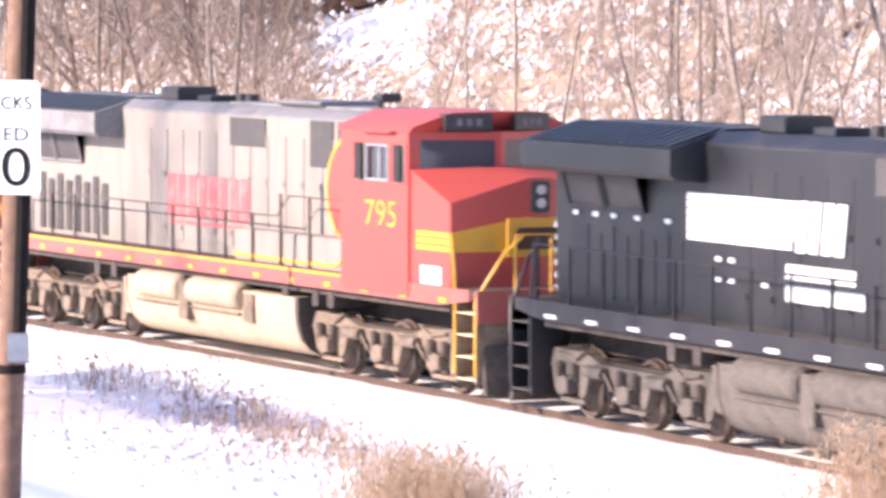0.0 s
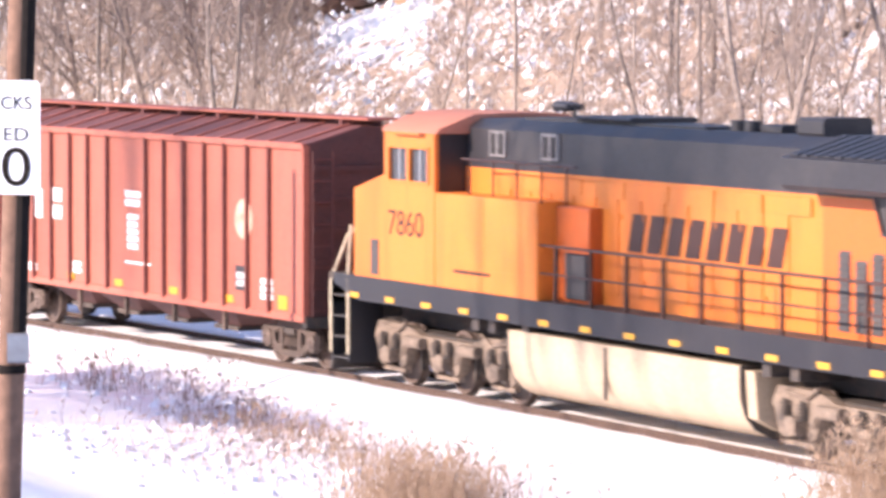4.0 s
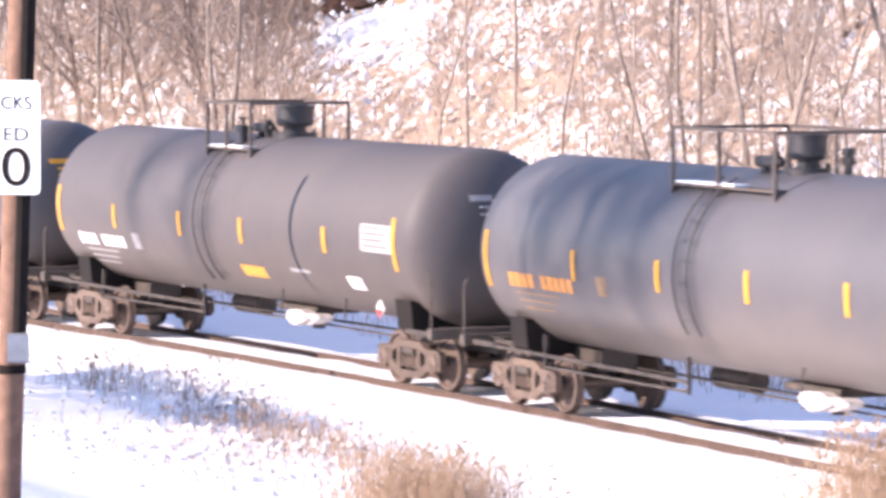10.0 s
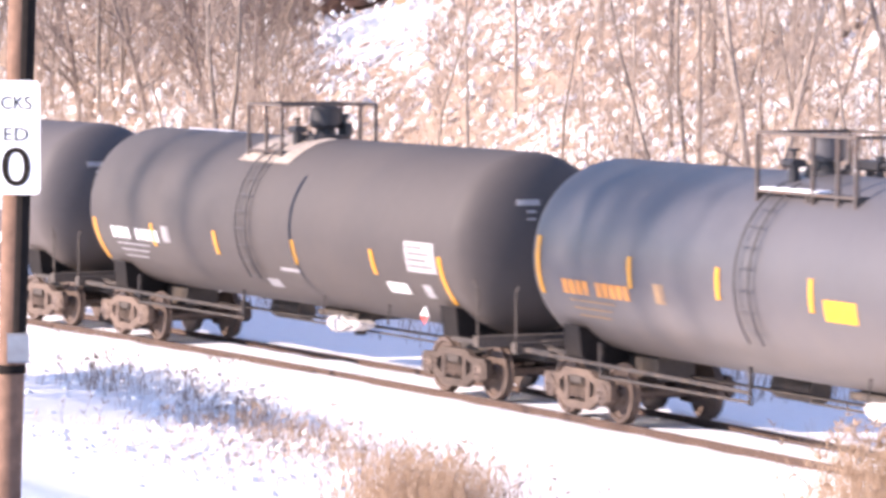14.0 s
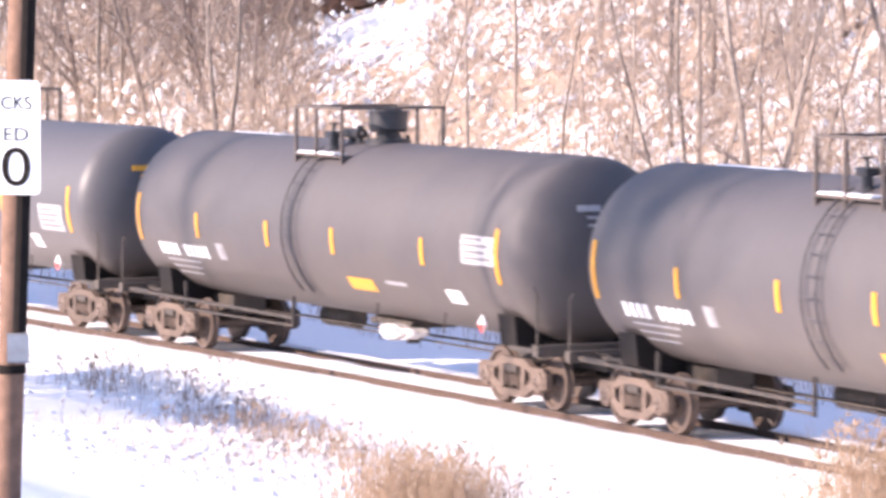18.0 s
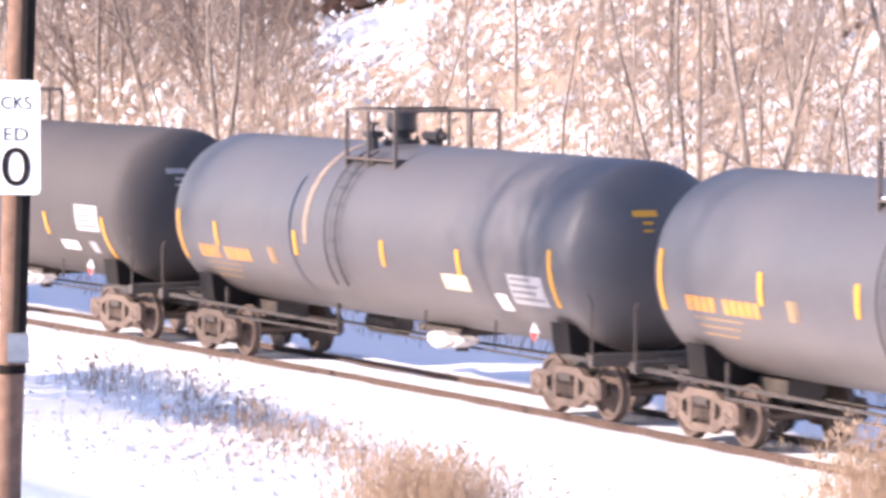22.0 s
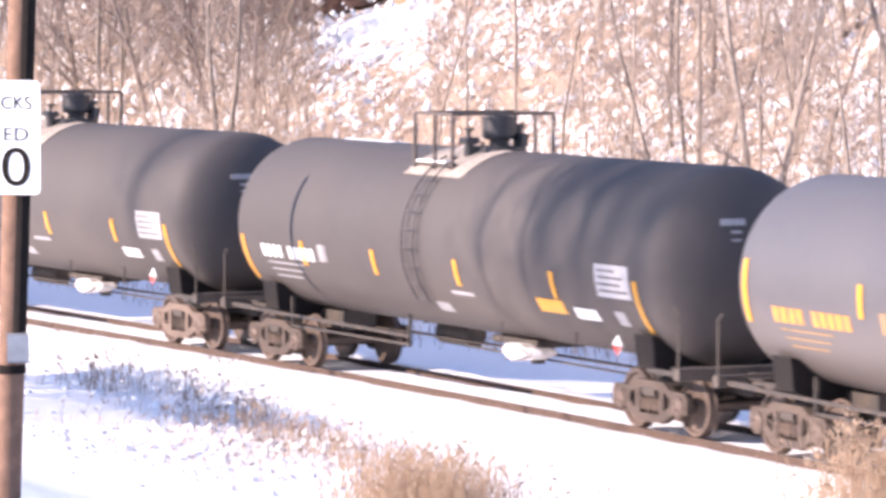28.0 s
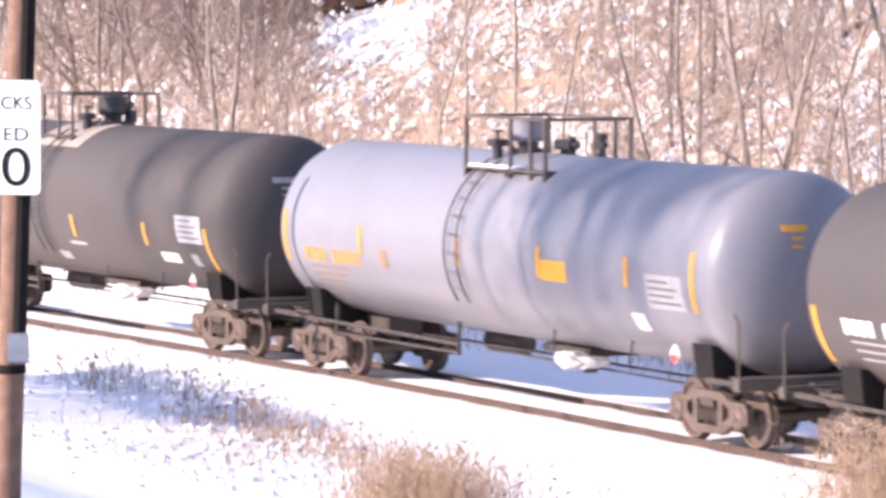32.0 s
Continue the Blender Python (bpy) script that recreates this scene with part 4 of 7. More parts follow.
    # lettering and panels
    tm = M_WHITE if marks == "white" else M_DECAL_O
    sm = M_PALE if marks == "white" else M_FAINT
    dm = M_PALE if marks == "white" else M_FAINT
    em = M_PALE if marks == "white" else M_DECAL_Y
    z0 = {"a": 2.02, "b": 1.98, "c": 1.78}[kind] if seed != 8 else 1.83

    for k in range(10):
        if k == 4:
            continue

        def big():
            sh = Shape()
            x = -6.6 + k * 0.225
            curved_patch(sh, x, x + (0.13 if marks == "white" else 0.165), z0, z0 + 0.22, -1, n=2)
            return sh.mesh("mark_block", tm)
        part("mark_block", cached(("big", kind, marks, k, z0), big), tm, car, "white lettering block" if marks == "white" else "orange-yellow lettering block")

    def small():
        sh = Shape()
        curved_patch(sh, -6.5 + 0.05 * q, -5.0 - 0.17 * q, z0 - 0.115 - 0.12 * q, z0 - 0.085 - 0.12 * q, -1, n=1)
        return sh.mesh("data_line", dm)
    for q in range(3):
        part("data_line", cached(("small", kind, marks, q, z0), small), dm, car)

    def class_mark():
        sh = Shape()
        x = {"a": -3.55, "b": -4.2, "c": -3.95}[kind]
        curved_patch(sh, x, x + 0.2, z0 + 0.02, z0 + 0.32, -1, n=2)
        curved_patch(sh, x + 0.24, x + 0.3, z0 + 0.02, z0 + 0.32, -1, n=2)
        return sh.mesh("class_mark", sm)
    part("class_mark", cached(("cls", kind, marks, z0), class_mark), sm, car)

    def panel():
        sh = Shape()
        curved_patch(sh, *pan, -1, n=5)
        return sh.mesh("stencil_panel", pm)
    pan = {"a": (5.68, 6.8, 1.96, 2.48), "b": (5.87, 6.92, 2.03, 2.54), "c": (5.88, 7.0, 2.28, 2.75)}[kind]
    if seed == 8:
        pan = (5.6, 6.75, 1.72, 2.2)
    pm = M_PANEL if kind != "a" else (M_DECAL_O if seed == 0 else M_PALE)
    sp = part("stencil_panel", cached(("panel", pan, pm.name), panel), pm, car, "pale stencil panel")

    for q in range(4):
        def panel_line():
            sh = Shape()
            z = pan[2] + 0.08 + 0.105 * q
            curved_patch(sh, pan[0] + 0.08, pan[1] - (0.1, 0.3, 0.18, 0.42)[q], z, z + 0.04, -1, off=0.012, n=1)
            return sh.mesh("stencil_line", M_STENCIL)
        part("stencil_line", cached(("pl", pan, q), panel_line), M_STENCIL, sp)

    cards = {"a": [(5.0, 5.36, 1.58, 1.84)], "b": [(4.87, 5.6, 1.62, 1.79), (6.2, 6.5, 1.6, 1.82), (0.68, 1.45, 1.74, 1.8), (-0.25, 0.25, 1.4, 1.55)],
             "c": [(4.97, 5.5, 1.57, 1.79), (2.77, 3.54, 1.75, 1.81)]}[kind]
    for q, (x0, x1, za, zb) in enumerate(cards):
        def card():
            sh = Shape()
            curved_patch(sh, x0, x1, za, zb, -1, n=3)
            return sh.mesh("stencil_card", M_WHITE if q == 0 else M_PALE)
        part("stencil_card", cached(("card", kind, q), card), M_WHITE if q == 0 else M_PALE, car)

    def red():
        sh = Shape().prism([(6.36, 1.32), (6.5, 1.16), (6.64, 1.32), (6.5, 1.48)], "y", -1.46, -1.44)
        return sh.mesh("hazard_placard", M_WHITE)
    ph = part("hazard_placard", cached("red", red), M_WHITE, car, "red and white diamond placard")

    def redw():
        sh = Shape().prism([(6.38, 1.31), (6.5, 1.165), (6.62, 1.31), (6.5, 1.33)], "y", -1.468, -1.462)
        return sh.mesh("placard_centre", M_DECAL_R)
    part("placard_centre", cached("redw", redw), M_DECAL_R, ph)

    for x0, x1, za, zb, pmat, words in patches:
        sh = Shape()
        curved_patch(sh, x0, x1, za, zb, -1, n=max(5, int((zb - za) * 16)))
        part("painted_patch", sh, pmat, car, words)
    if kind != "a":
        part("snow_streak", cached("snowtop", lambda: Shape().prism([(-0.05, 4.04), (0.05, 4.075), (0.3, 4.06), (0.45, 4.01), (0.2, 3.98)], "x", -6.3, -4.3).mesh("snow_streak", M_SNOW)), M_SNOW, car, "thin snow lying on top")
    # pale lump drawn for the outlet together with the sunlit snow behind
    def valve():
        sh = Shape().prism([(1.15, 0.84), (1.3, 0.74), (1.5, 0.66), (1.75, 0.70), (2.05, 0.72), (2.45, 0.80), (2.55, 0.88), (2.3, 0.93), (2.0, 0.91), (1.75, 0.97), (1.4, 0.96), (1.2, 0.92)], "y", -0.64, -0.36)
        sh.prism([(1.3, 0.80), (1.55, 0.70), (1.9, 0.74), (2.2, 0.82), (1.9, 0.89), (1.6, 0.93), (1.35, 0.9)], "y", -0.72, -0.28)
        return sh.mesh("outlet_valve", M_OUTLET_PALE)
    part("outlet_valve", cached("valve", valve), M_OUTLET_PALE, car, "pale lump for the outlet valve and the sunlit snow behind it")
    if fit == "long":
        def thin_snow():
            sh = Shape()
            curved_patch(sh, -1.5, 1.5, 3.84, 4.056, -1, off=0.016, n=6)
            return sh.mesh("snow_patch", M_SNOW)
        part("snow_patch", cached("thin_snow", thin_snow), M_SNOW, car, "thin snow round the top fittings")
    if kind == "b":
        def pan_of():
            sh = Shape()
            curved_patch(sh, -1.62, 0.5, 3.62, 4.052, -1, off=0.02, n=6, skew=0.12)
            return sh.mesh("drip_pan", M_PAN)
        part("drip_pan", cached("drip_pan", pan_of), M_PAN, car, "dusty tan drip pan under the walkway")
    # handrail with short hangers along the far side
    pipe("far_handrail", 8, lambda: Shape().tube([(-0.9, 1.36, 0.94), (6.2, 1.36, 0.96)], 0.04), ((0, 0, 0),))
    pipe("far_hanger", 9, lambda: Shape().box(-0.018, 0.018, 1.32, 1.36, 0.94, 1.30), [(0.3 + 0.72 * q, 0, 0) for q in range(8)])

    # small lettering high on the leading head
    for q, (y0, y1, z, h) in enumerate(((-0.56, -0.16, 3.20, 0.10), (-0.4, -0.24, 3.08, 0.045), (-0.4, -0.25, 2.96, 0.04))):
        def end_mark():
            sh, n = Shape(), 6
            vs, fs = [], []
            for off in (0.003, 0.014):
                for i in range(n + 1):
                    for zz in (z, z + h):
                        y = y0 + (y1 - y0) * i / n
                        r = math.hypot(y, zz - TANK_Z) / TANK_R
                        vs.append((7.45 + 0.72 * math.sqrt(1 - r * r) + off, y, zz))
            k = 2 * (n + 1)
            for i in range(n):
                a = 2 * i
                fs += [(k + a, k + a + 1, k + a + 3, k + a + 2), (a, a + 2, a + 3, a + 1), (a, k + a, k + a + 2, a + 2), (a + 1, a + 3, k + a + 3, k + a + 1)]
            fs += [(0, 1, k + 1, k), (k - 2, 2 * k - 2, 2 * k - 1, k - 1)]
            return sh.add(vs, fs).mesh("end_mark", em)
        part("end_mark", cached(("endm", marks, q), end_mark), em, car)
    return car

# ---------------------------------------------------------------- locomotives
HOOD_Y = 0.95


def loco_truck(vehicle, cx, dust):
    """Three-axle truck with cast frame, pedestals and shock struts."""
    for sgn in (-1, 1):
        sh = Shape()
        y0, y1 = 0.98 * sgn, 1.16 * sgn
        a, b = min(y0, y1), max(y0, y1)
        low = [(2.80, 0.80)]
        for ax in (2.07, 0.0, -2.07):
            low += [(ax + 0.66, 0.76), (ax + 0.52, 0.40), (ax + 0.34, 0.32), (ax + 0.30, 0.60), (ax + 0.17, 0.68), (ax - 0.17, 0.68), (ax - 0.30, 0.60), (ax - 0.34, 0.32), (ax - 0.52, 0.40), (ax - 0.66, 0.76)]
            if ax > -1:
                low += [(ax - 0.80, 0.80), (ax - 1.27, 0.80)]
        sh.prism([(-2.80, 0.80), (-2.62, 1.08), (-1.5, 1.06), (-1.0, 0.92), (1.0, 0.92), (1.5, 1.06), (2.62, 1.08)] + low, "y", a, b)
        part("truck_frame", sh, dust, vehicle, "dust-covered cast truck frame").location = (cx, 0, 0)
        yo = 1.2 * sgn
        for ax in (-2.07, 0, 2.07):
            sh = Shape()
            sh.box(ax - 0.15, ax + 0.15, yo - 0.09, yo + 0.09, 0.40, 0.66, 0.03)
            sh.lathe([(yo - 0.08, 0.15), (yo + 0.1 * sgn, 0.15), (yo + 0.12 * sgn, 0.1)], 12, ax, 0.533, "y")
            part("journal_box", sh, dust, vehicle).location = (cx, 0, 0)
        for ax in (-1.05, 1.05):
            sh = Shape()
            sh.cyl((ax - 0.35, 1.24 * sgn, 0.80), (ax + 0.30, 1.24 * sgn, 0.80), 0.10, 12)
            sh.tube([(ax + 0.3, 1.24 * sgn, 0.8), (ax + 0.55, 1.22 * sgn, 0.55)], 0.03)
            part("brake_cylinder", sh, dust, vehicle).location = (cx, 0, 0)
        for ax in (-2.07, 0.0, 2.07):
            part("pedestal_tie", Shape().box(ax - 0.42, ax + 0.42, *sorted((1.02 * sgn, 1.12 * sgn)), 0.24, 0.31), dust, vehicle).location = (cx, 0, 0)
            for q in (-0.24, 0.24):
                sh = Shape().tube([(ax + q + 0.075 * math.cos(0.7 * u), 1.22 * sgn + 0.075 * math.sin(0.7 * u), 0.62 + 0.006 * u) for u in range(46)], 0.018, 5)
                part("coil_spring", sh, M_UNDER, vehicle).location = (cx, 0, 0)
        for ax in (-2.68, -1.42, -0.66, 0.66, 1.42, 2.68):
            sh = Shape().box(ax - 0.04, ax + 0.04, *sorted((0.84 * sgn, 0.94 * sgn)), 0.30, 0.86).prism([(ax - 0.09, 0.38), (ax + 0.09, 0.38), (ax + 0.06, 0.66), (ax - 0.06, 0.66)], "y", *sorted((0.68 * sgn, 0.86 * sgn)))
            part("brake_hanger", sh, M_UNDER, vehicle).location = (cx, 0, 0)
        for ax in (-2.4, 2.35):
            sh = Shape()
            sh.tube([(ax, 1.2 * sgn, 1.02), (ax * 0.75, 1.2 * sgn, 0.95), (ax * 0.6, 1.22 * sgn, 1.12)], 0.028)
            part("sand_pipe", sh, dust, vehicle).location = (cx, 0, 0)
    sh = Shape().box(-2.6, 2.6, -0.97, 0.97, 0.72, 0.95).box(-0.6, 0.6, -0.5, 0.5, 0.9, 1.3)
    part("truck_bolster", sh, M_UNDER, vehicle).location = (cx, 0, 0)
    for ax in (-1.05, 1.05):
        part("traction_motor", Shape().cyl((ax, -0.5, 0.55), (ax, 0.5, 0.55), 0.36, 16), M_UNDER, vehicle).location = (cx, 0, 0)
    for ax in (-2.07, 0.0, 2.07):
        wheelset(W_LOCO, vehicle, cx + ax, 0.533)


def slab(sh, x0, x1, z0, z1, y, sgn, t=0.012):
    """A thin raised plate on a side wall at distance y."""
    a, b = sorted((sgn * (y - 0.004), sgn * (y + t)))
    sh.box(x0, x1, a, b, z0, z1)


def word_blocks(name, x0, x1, z0, z1, n, y, sgn, lean, material, parent, label):
    """A lettered name reduced to pairs of plain bars, each pair a part of its own."""
    w = (x1 - x0) / n
    a, b = sorted((sgn * (y - 0.004), sgn * (y + 0.012)))
    h = z1 - z0
    k = lean * sgn * -1
    for i in range(n):
        sh = Shape()
        p = x0 + i * w
        for xa, xb, za, zb in ((0.0, 0.36, 0, 1), (0.50, 0.84, 0, 1)):
            sh.prism([(p + w * u + k * h * v, z0 + h * v) for u, v in ((xa, za), (xb, za), (xb, zb), (xa, zb))], "y", a, b)
        part(name, sh, material, parent, label)


def text_on_side(name, text, x, z, size, y, sgn, material, parent, width=None):
    """Real lettering on a side wall, reading the right way from outside; x is where it begins for that reader."""
    vs, fs = letters(text, size, width)
    out = [(x - sgn * v[0], sgn * (y + 0.006 + v[2]), z + v[1]) for v in vs]
    return part(name, Shape().add(out, fs), material, parent, "painted number")


def arc_points(cx, cz, rx, rz, a0, a1, n):
    return [(cx + rx * math.cos(radians(a0 + (a1 - a0) * i / n)), cz + rz * math.sin(radians(a0 + (a1 - a0) * i / n))) for i in range(n + 1)]


def build_loco(style):
    name = {"red": "diesel_locomotive", "black": "diesel_locomotive", "orange": "diesel_locomotive"}[style]
    label = {"red": "silver and red diesel freight locomotive with yellow trim, dusty", "black": "black diesel freight locomotive with white markings",
             "orange": "orange and black diesel freight locomotive, running backwards"}[style]
    loco = empty(name)
    tagged(loco, label, "locomotive", group="locomotives of the train")
    hood_m = {"red": M_SILVER, "black": M_BLACK, "orange": M_ORANGE}[style]
    cab_m = {"red": M_RED, "black": M_BLACK, "orange": M_ORANGE}[style]
    roof_m = {"red": M_GREYROOF, "black": M_ROOF, "orange": M_ROOF}[style]
    rad_m = {"red": M_GREYROOF, "black": M_BLACK, "orange": M_ROOF}[style]
    sill_m = {"red": M_PINKRED, "black": M_BLACK, "orange": M_BLACK}[style]
    hand_m = {"red": M_YELLOW, "black": M_BLACK, "orange": M_CREAM}[style]
    rail_m = {"red": M_RAILING, "black": M_BLACK, "orange": M_DECAL_BR}[style]
    split = 3.82 if style == "orange" else 4.42

    # deck and side sills
    sh = Shape().box(-10.35, 10.45, -1.5, 1.5, 1.72, 1.84)
    part("deck", sh, M_UNDER, loco)
    for sgn in (-1, 1):
        sh = Shape()
        zlow = 1.42 if style == "orange" else 1.54
        sh.prism([(-10.3, 1.84), (-10.3, 1.66), (-9.4, zlow), (9.3, zlow), (10.3, 1.66), (10.3, 1.84)], "y", *sorted((1.44 * sgn, 1.52 * sgn)))
        part("side_sill", sh, sill_m, loco, {"red": "faded red side sill", "black": "black side sill", "orange": "black side sill with yellow reflectors"}[style])
        if style == "red":
            sh = Shape()
            slab(sh, -9.9, 6.0, 1.78, 1.835, 1.52, sgn)
            part("sill_stripe", sh, M_YELLOW, loco, "yellow sill stripe")
        for k in range(14):
            sh = Shape()
            x = -9.2 + k * 1.42
            w = {"red": 0.26, "black": 0.38, "orange": 0.34}[style]
            slab(sh, x, x + w, zlow + 0.04, zlow + (0.10 if style == "black" else 0.13), 1.52, sgn)
            part("reflector", sh, M_WHITE if style == "black" else M_YELLOW, loco)
    # frame under the deck
    sh = Shape().box(-9.6, 9.6, -0.55, 0.55, 1.0, 1.72).box(-9.5, 9.4, -1.38, 1.38, 1.42, 1.72)
    for x in (-5.2, -4.4, 3.2, 4.4, 5.0):
        sh.box(x - 0.12, x + 0.12, -1.4, 1.4, 1.2, 1.5)
    part("underframe", sh, M_UNDER, loco)

    # long hood
    sh = Shape().prism([(-HOOD_Y, 1.84), (HOOD_Y, 1.84), (HOOD_Y, split), (-HOOD_Y, split)], "x", -9.95, 6.25 if style == "orange" else 5.7)
    part("hood", sh, hood_m, loco, {"red": "weathered silver hood", "black": "black hood", "orange": "orange hood"}[style])
    sh = Shape().prism([(-HOOD_Y, split), (HOOD_Y, split), (HOOD_Y, 4.46), (0.72, 4.62), (-0.72, 4.62), (-HOOD_Y, 4.46)], "x", -9.95, 6.2 if style == "orange" else 5.7)
    part("hood_roof", sh, roof_m, loco, "sooty hood roof")
    for sgn in (-1, 1):
        # hood doors with raised frames
        x = -4.3
        while x < 5.0:
            w = 0.74
            sh = Shape()
            slab(sh, x + 0.03, x + w - 0.03, 2.0, min(split, 4.2) - 0.1, HOOD_Y, sgn, 0.007 if style == "black" else 0.018)
            door = part("hood_door", sh, hood_m, loco)
            for z in (2.2, 3.2):
                sh = Shape()
                slab(sh, x + w - 0.11, x + w - 0.08, z, z + 0.10, HOOD_Y + 0.018, sgn, 0.02)
                part("latch", sh, M_GREYROOF if style == "red" else hood_m, door)
            x += w
        # louvred grilles near the radiator end
        g0, g1 = (-9.1, -5.5) if style != "orange" else (-7.75, -5.5)
        n = 8 if style != "orange" else 5
        for k in range(n):
            x = g0 + (g1 - g0) * k / n
            sh = Shape()
            top = 3.05 - 0.12 * (k % 2)
            for q in range(12):
                z = 1.95 + (top - 1.95) * q / 12
                slab(sh, x, x + 0.28, z, z + 0.06, HOOD_Y, sgn, 0.014 if style == "black" else 0.03)
            slab(sh, x - 0.01, x + 0.29, 1.93, top + 0.02, HOOD_Y, sgn, 0.008)
            part("grille", sh, M_GRILLE if style != "black" else M_BLACK, loco, "dark louvred grille")
        # slanted radiator intakes
        for x0, x1 in ((-9.4, -8.15), (-8.1, -6.85)):
            sh = Shape().prism([(sgn * HOOD_Y, 3.36), (sgn * (HOOD_Y + 0.03), 3.36), (sgn * 1.12, 3.86), (sgn * HOOD_Y, 3.86)], "x", x0, x1)
            ri = part("radiator_intake", sh, M_GRILLE, loco, "dark sloping radiator intake")
            for xa in (x0, x1 - 0.05):
                sh = Shape().prism([(sgn * HOOD_Y, 3.34), (sgn * (HOOD_Y + 0.06), 3.34), (sgn * 1.16, 3.86), (sgn * HOOD_Y, 3.86)], "x", xa, xa + 0.05)
                part("screen_frame", sh, rad_m, ri)
            part("screen_frame", Shape().box(x0, x1, *sorted((sgn * HOOD_Y, sgn * (HOOD_Y + 0.07))), 3.32, 3.37), rad_m, ri)
        # engine air intake screens
        if style != "orange":
            sh = Shape()
            slab(sh, 0.0, 1.5, 3.88, 4.40, HOOD_Y, sgn, 0.03)
            part("air_screen", sh, M_GRILLE, loco)
            for x0, x1 in ((3.35, 4.25), (4.45, 5.3)):
                sh = Shape()
                slab(sh, x0, x1, 3.6, 4.42, HOOD_Y, sgn, 0.03)
                part("air_screen", sh, M_GRILLE, loco)
    # radiator cabin with overhanging wings
    prof = [(-0.95, 3.86), (0.95, 3.86), (1.45, 3.90), (1.54, 3.98), (1.54, 4.36), (0.55, 4.66), (-0.55, 4.66), (-1.54, 4.36), (-1.54, 3.98), (-1.45, 3.90)]
    sh = Shape().prism(prof, "x", -10.05, -5.0)
    part("radiator_cabin", sh, rad_m, loco, {"red": "silver radiator housing", "black": "black radiator housing", "orange": "black radiator housing"}[style])
    for sgn in (-1, 1):
        for q in range(16):
            x = -9.85 + q * 0.30
            sh = Shape()
            sh.add([(x, sgn * 1.48, 4.385), (x + 0.22, sgn * 1.48, 4.385), (x + 0.22, sgn * 0.6, 4.652), (x, sgn * 0.6, 4.652),
                    (x, sgn * 1.48, 4.41), (x + 0.22, sgn * 1.48, 4.41), (x + 0.22, sgn * 0.6, 4.677), (x, sgn * 0.6, 4.677)],
                   [(0, 1, 2, 3), (4, 7, 6, 5), (0, 4, 5, 1), (1, 5, 6, 2), (2, 6, 7, 3), (3, 7, 4, 0)])
            part("radiator_slat", sh, M_ROOF, loco, "dark radiator slat on the roof")
    # roof fittings
    part("exhaust_housing", Shape().box(-4.3, -3.55, -0.42, 0.42, 4.6, 4.88, 0.05), M_ROOF, loco)
    part("roof_box", Shape().box(-2.9, -2.3, -0.3, 0.3, 4.6, 4.74, 0.03), M_ROOF, loco)
    for x in (-1.9, -1.5):
        part("roof_cap", Shape().cyl((x, 0.2, 4.6), (x, 0.2, 4.78), 0.14, 12), M_ROOF, loco)
    part("roof_walk", Shape().box(-1.0, 5.0, -0.5, 0.5, 4.62, 4.66), roof_m, loco)
    part("roof_hatch", Shape().box(1.2, 3.0, -0.62, 0.62, 4.66, 4.74, 0.04), roof_m, loco)
    sh = Shape().tube([(4.2, 0.0, 4.66), (4.2, 0.0, 4.8)], 0.05)
    for k in range(3):
        sh.cyl((4.2, -0.12 + 0.12 * k, 4.84), (4.62, -0.12 + 0.12 * k, 4.84), 0.05, 8, 0.09)
    part("horn", sh, M_ROOF, loco)

    # cab: four walls round real openings, roof, glass
    cx0, cx1 = (6.25 if style == "orange" else 5.7), 8.2
    for sgn in (-1, 1):
        ya, yb = sorted((sgn * 1.46, sgn * 1.54))
        wins = ((6.32, 6.62), (6.70, 7.48), (7.74, 8.06)) if style != "orange" else ((6.46, 7.2), (7.26, 8.0))
        xs = [cx0] + [x for w in wins for x in w] + [cx1]
        sh = Shape().pierced(xs, (1.85 if style == "orange" else 1.62, 3.54, 4.10, 4.36), [(2 * q + 1, 1) for q in range(len(wins))], ya, yb)
        part("cab_side", sh, cab_m, loco, {"red": "red cab side", "black": "black cab side", "orange": "orange cab side"}[style])
        for x0, x1 in wins:
            yg = sorted((sgn * 1.475, sgn * 1.49))
            w = part("cab_window", Shape().box(x0, x1, yg[0], yg[1], 3.54, 4.10), M_GLASS, loco, "dark cab side window")
            yf = sorted((sgn * 1.535, sgn * 1.565))
            for a, b, c, d in ((x0 - 0.03, x1 + 0.03, 3.50, 3.55), (x0 - 0.03, x1 + 0.03, 4.09, 4.13), (x0 - 0.03, x0 + 0.02, 3.55, 4.09), (x1 - 0.02, x1 + 0.03, 3.55, 4.09)):
                part("window_frame", Shape().box(a, b, yf[0], yf[1], c, d), cab_m if style == "orange" else M_STEEL, w)
            if x1 - x0 > 0.6:
                part("window_frame", Shape().box((x0 + x1) / 2 - 0.03, (x0 + x1) / 2 + 0.03, *sorted((sgn * 1.49, sgn * 1.52)), 3.55, 4.09), M_STEEL, w)
    # on the orange cab, black stands in for the shaded recess behind it
    part("cab_rear", Shape().box(cx0, cx0 + 0.06, -1.46, 1.46, 1.84, 4.36), M_BLACK if style == "orange" else cab_m, loco)

    def front_x(y):
        return cx1 + 0.42 * (1 - abs(y) / 1.46)          # the cab's front comes to a blunt wedge
    prof = [(-1.56, 4.36), (1.56, 4.36), (1.50, 4.44), (0.85, 4.68), (0.0, 4.70), (-0.85, 4.68), (-1.50, 4.44)]
    n = len(prof)
